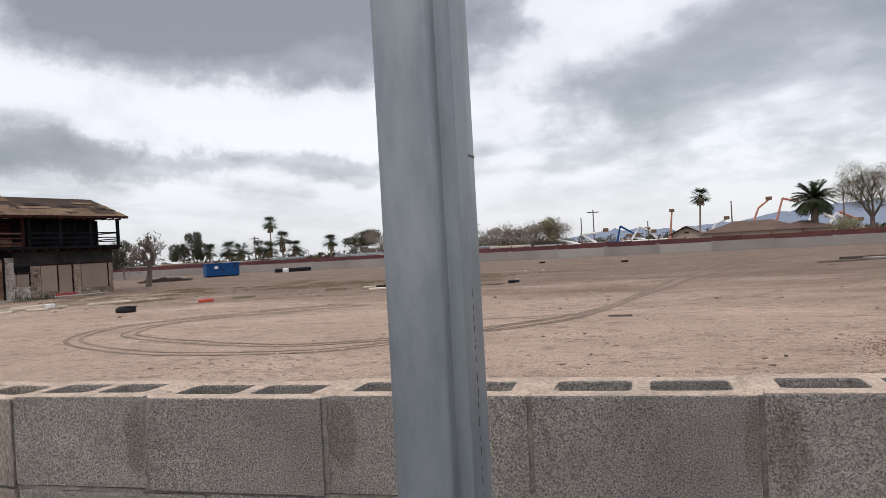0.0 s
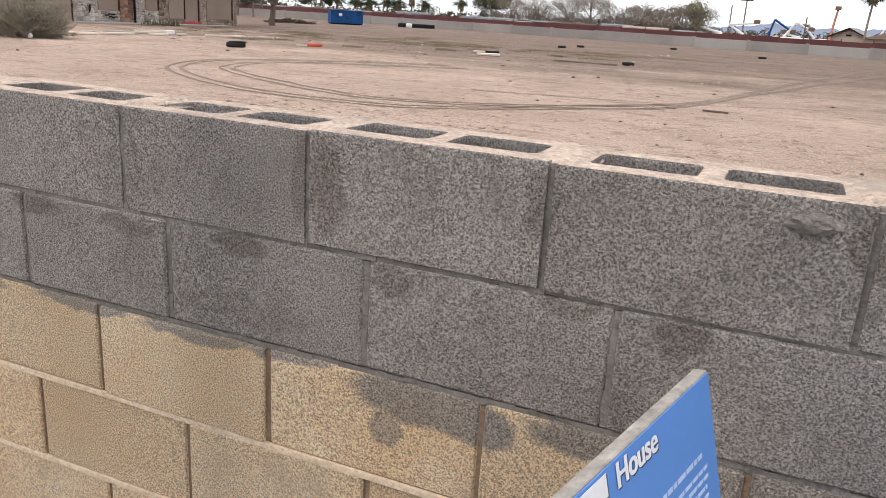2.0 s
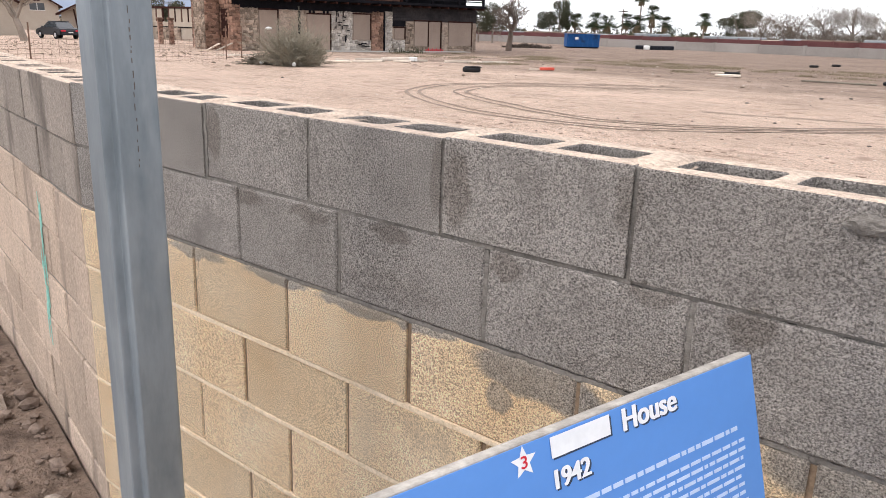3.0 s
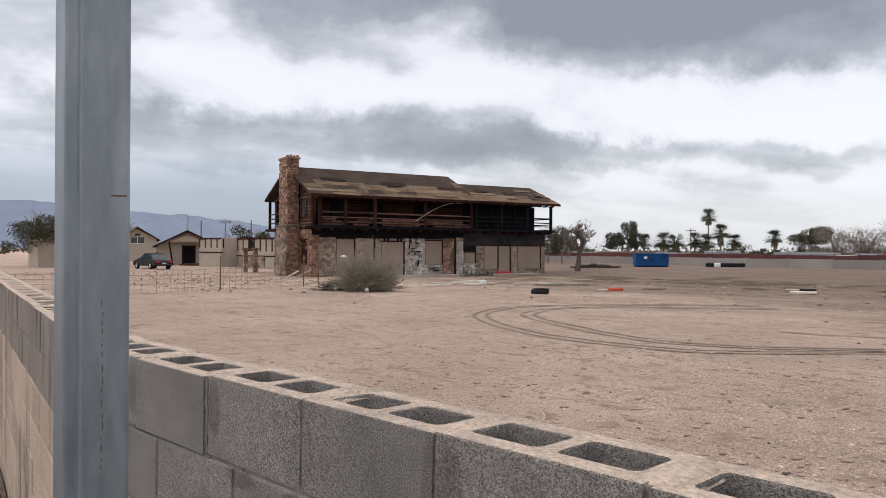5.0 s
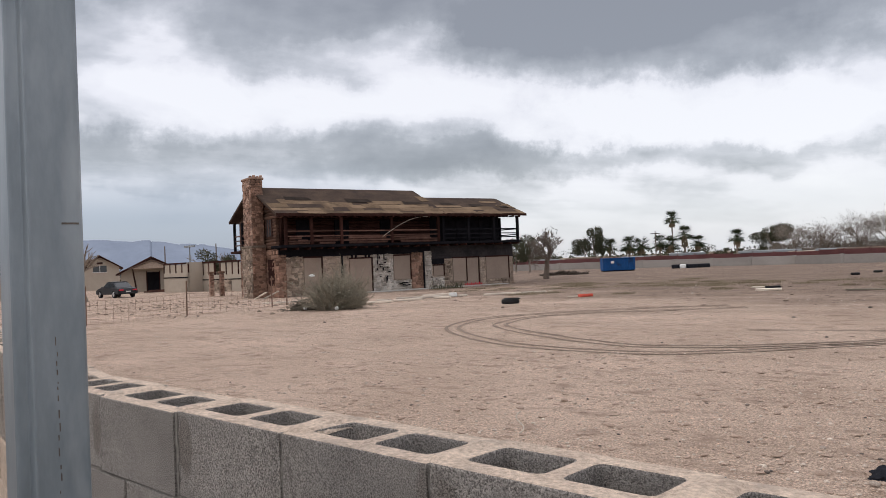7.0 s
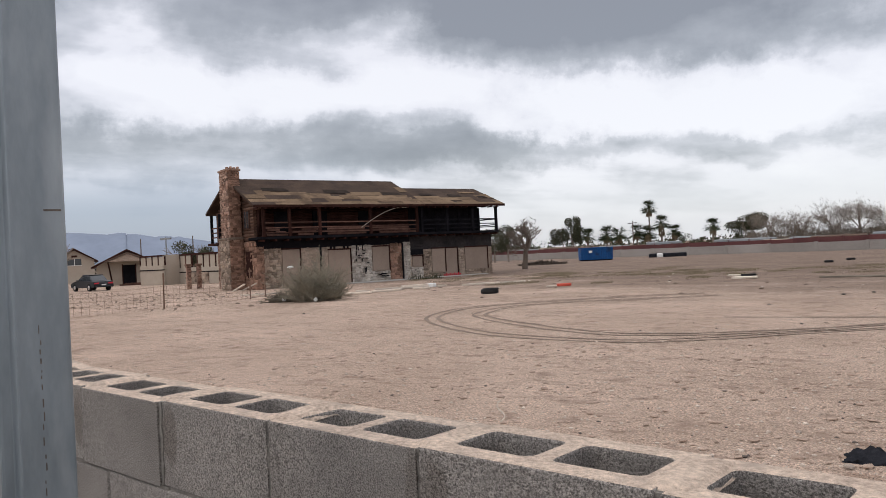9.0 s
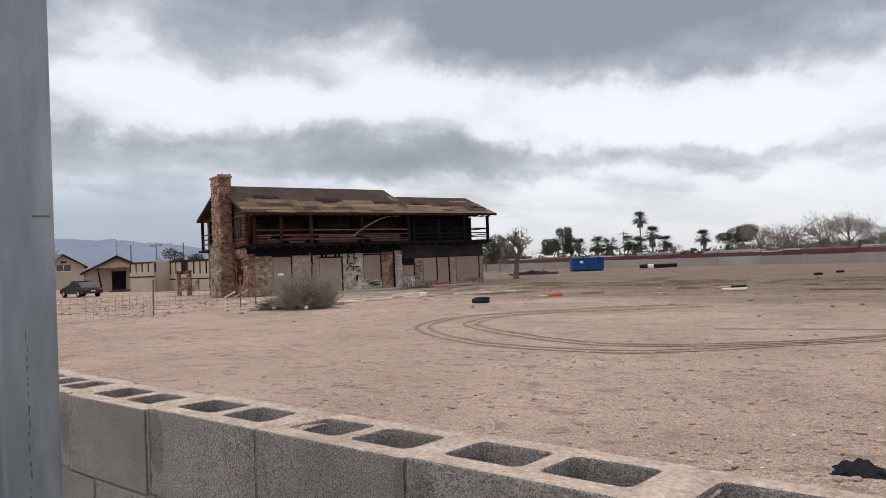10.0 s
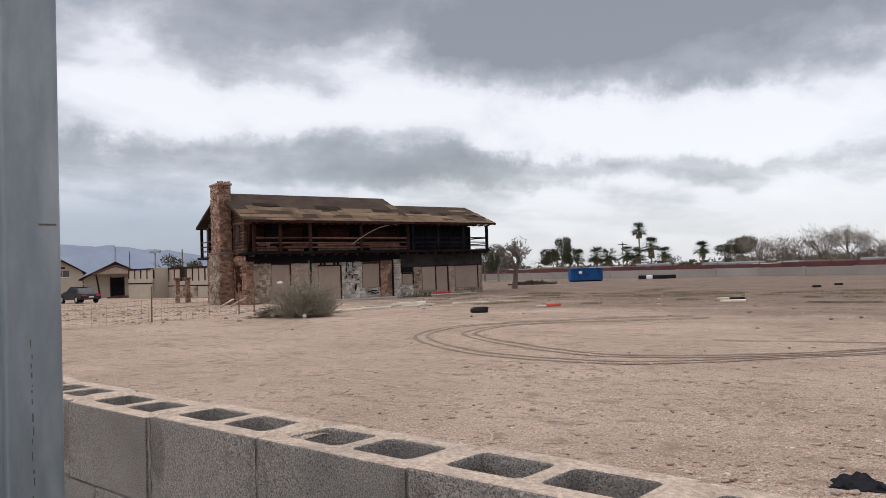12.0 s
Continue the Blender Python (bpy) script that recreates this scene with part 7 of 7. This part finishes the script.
boom_lift(26.0, 121.0, 0.3, ((1.6, 3.6), (3.4, 2.6)), M_WHITE, "white boom lift folded in the yard")
for x, y, az_l, pts in ((-6.6, 126.0, 0.0, ((-2.2, 2.6), (1.6, 3.0))), (-1.2, 129.5, 0.1, ((1.4, 3.4), (3.6, 2.4))), (3.0, 131.0, 3.1, ((1.5, 2.8),)), (11.0, 133.0, 0.2, ((1.2, 3.2), (3.0, 3.9))), (23.5, 124.0, 0.1, ((1.8, 4.4), (3.6, 3.2))), (28.0, 119.0, 3.0, ((1.5, 3.0), (3.2, 3.9)))):
    boom_lift(x, y, az_l, pts, M_WHITE, "white boom lift folded in the yard")
boom_lift(30.0, 124.0, 0.3, ((-1.6, 3.8), (1.4, 2.4)), M_LIFT, "orange boom lift folded in the yard")


def hip_roof_house(x, y, W, D, eave, ridge, label, rz):
    e = thing("low_house", pose(x, y, 0.15, 0, 0, rz), label, "house")
    part("wall_body", box(-W / 2, W / 2, -D / 2, D / 2, -0.2, eave), M_STUCCO, e)
    bm = bmesh.new()
    o = 0.5
    v = [bm.verts.new(p) for p in ((-W / 2 - o, -D / 2 - o, eave), (W / 2 + o, -D / 2 - o, eave), (W / 2 + o, D / 2 + o, eave), (-W / 2 - o, D / 2 + o, eave), (-W / 2 + D / 2, 0, ridge), (W / 2 - D / 2, 0, ridge))]
    for f in ((0, 1, 5, 4), (1, 2, 5), (2, 3, 4, 5), (3, 0, 4), (3, 2, 1, 0)):
        bm.faces.new([v[i] for i in f])
    part("roof", bm, M_ROOFBROWN, e)


hip_roof_house(14.6, 108.0, 11.5, 7.0, 1.75, 3.1, "low house with a brown hipped roof behind the wall", -12)
hip_roof_house(20.5, 107.2, 7.0, 6.0, 1.7, 2.7, "low house with a brown hipped roof behind the wall", -12)
gable_house(pose(7.1, 123.7, 0.15, 0, 0, -12), 4.2, 7, 1.9, 2.9, "small pale gabled house beyond the wall", "gabled_house", M_STUCCO, M_LAMPPOLE)


def parked_vehicle(x, y, L, h, mat, label, rz):
    e = thing("parked_trailer", pose(x, y, 0.15, 0, 0, rz), label, "trailer", "vehicles in the yard")
    part("body", box(-L / 2, L / 2, -1.1, 1.1, 0.55, h, 0.12), mat, e)
    part("window_band", box(-L / 2 + 0.4, L / 2 - 0.6, -1.12, 1.12, h - 0.75, h - 0.3, 0.03), M_GLASS, e)
    for wx in (-L / 4, L / 4):
        for wy in (-0.95, 0.95):
            w = bmesh.new()
            tube((wx, wy - 0.12, 0.38), (wx, wy + 0.12, 0.38), 0.38, 0.38, 12, w)
            part("wheel", w, M_BLACK, e)


rng_c = random.Random(77)
for k in range(20):
    q = Vector((-8, 84, 0)) + N * (4 + k * 3.9) + U * rng_c.uniform(1, 9)
    parked_vehicle(q.x, q.y, rng_c.uniform(3.4, 5.6), rng_c.uniform(1.35, 1.75), rng_c.choice((M_LAMPPOLE, M_STUCCO, M_LAMPPOLE, M_ROOFBROWN, M_CARBLACK)), "parked vehicle in the yard behind the fence", rng_c.choice((-12, 78, 168)))


# ---- mountains on the skyline ----
def ridge_line(name, pts, base_seed, label):
    bm = bmesh.new()
    prev = None
    n = 160
    for i in range(n + 1):
        t = i / n * (len(pts) - 1)
        k = min(int(t), len(pts) - 2)
        a, b = Vector(pts[k]), Vector(pts[k + 1])
        s = t - k
        s = s * s * (3 - 2 * s)
        p = a.lerp(b, s)
        z = max(2.0, p.z + 10 * noise.noise(Vector((i * 0.16, base_seed, 0))) + 4 * noise.noise(Vector((i * 0.6, base_seed, 3))))
        back = Vector((p.x, p.y, 0)).normalized() * 260
        cur = [bm.verts.new((p.x - back.x, p.y - back.y, -20)), bm.verts.new((p.x, p.y, z)), bm.verts.new((p.x + back.x, p.y + back.y, -20))]
        if prev:
            bm.faces.new((prev[0], cur[0], cur[1], prev[1]))
            bm.faces.new((prev[1], cur[1], cur[2], prev[2]))
        prev = cur
    bmesh.ops.recalc_face_normals(bm, faces=bm.faces[:])
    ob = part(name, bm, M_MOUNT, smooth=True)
    return tagged(ob, label, "mountains", kind="structure")


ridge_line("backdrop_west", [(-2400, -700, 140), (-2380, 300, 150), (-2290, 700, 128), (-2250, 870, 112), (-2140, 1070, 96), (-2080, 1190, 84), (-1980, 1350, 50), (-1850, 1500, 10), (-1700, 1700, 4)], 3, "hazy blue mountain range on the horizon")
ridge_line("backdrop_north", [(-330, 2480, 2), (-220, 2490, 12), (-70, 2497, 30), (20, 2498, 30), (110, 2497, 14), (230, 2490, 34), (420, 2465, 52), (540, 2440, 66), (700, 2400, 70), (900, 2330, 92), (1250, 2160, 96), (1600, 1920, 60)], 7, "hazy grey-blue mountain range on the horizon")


# ---- low greenery of the town, far off on the plain ----
def far_greenery():
    rng = random.Random(404)
    bm = bmesh.new()
    for k in range(230):
        a = radians(-78 + 112 * (k + rng.random()) / 230)
        r = rng.uniform(165, 300)
        cx, cy = r * math.sin(a), r * math.cos(a)
        h, w = rng.uniform(1.6, 3.9) * r / 230, rng.uniform(2.5, 6.0) * r / 230
        for j in range(90):
            v = Vector((rng.gauss(0, 1), rng.gauss(0, 1), rng.gauss(0, 1))).normalized() * rng.uniform(0.5, 1.1)
            p = Vector((cx + v.x * w / 2, cy + v.y * w / 2, 0.2 + h * 0.5 * (1 + v.z * 0.95)))
            e = Vector((rng.uniform(-1, 1), rng.uniform(-1, 1), rng.uniform(-1, 1))).normalized() * rng.uniform(0.2, 0.45)
            f = e.orthogonal().normalized() * rng.uniform(0.12, 0.28)
            bm.faces.new([bm.verts.new(q) for q in (p - e, p + f, p + e, p - f)])
    return tagged(part("far_greenery", bm, M_LEAF), "low dull green trees and shrubs of the far town", "trees", kind="stuff")


far_greenery()
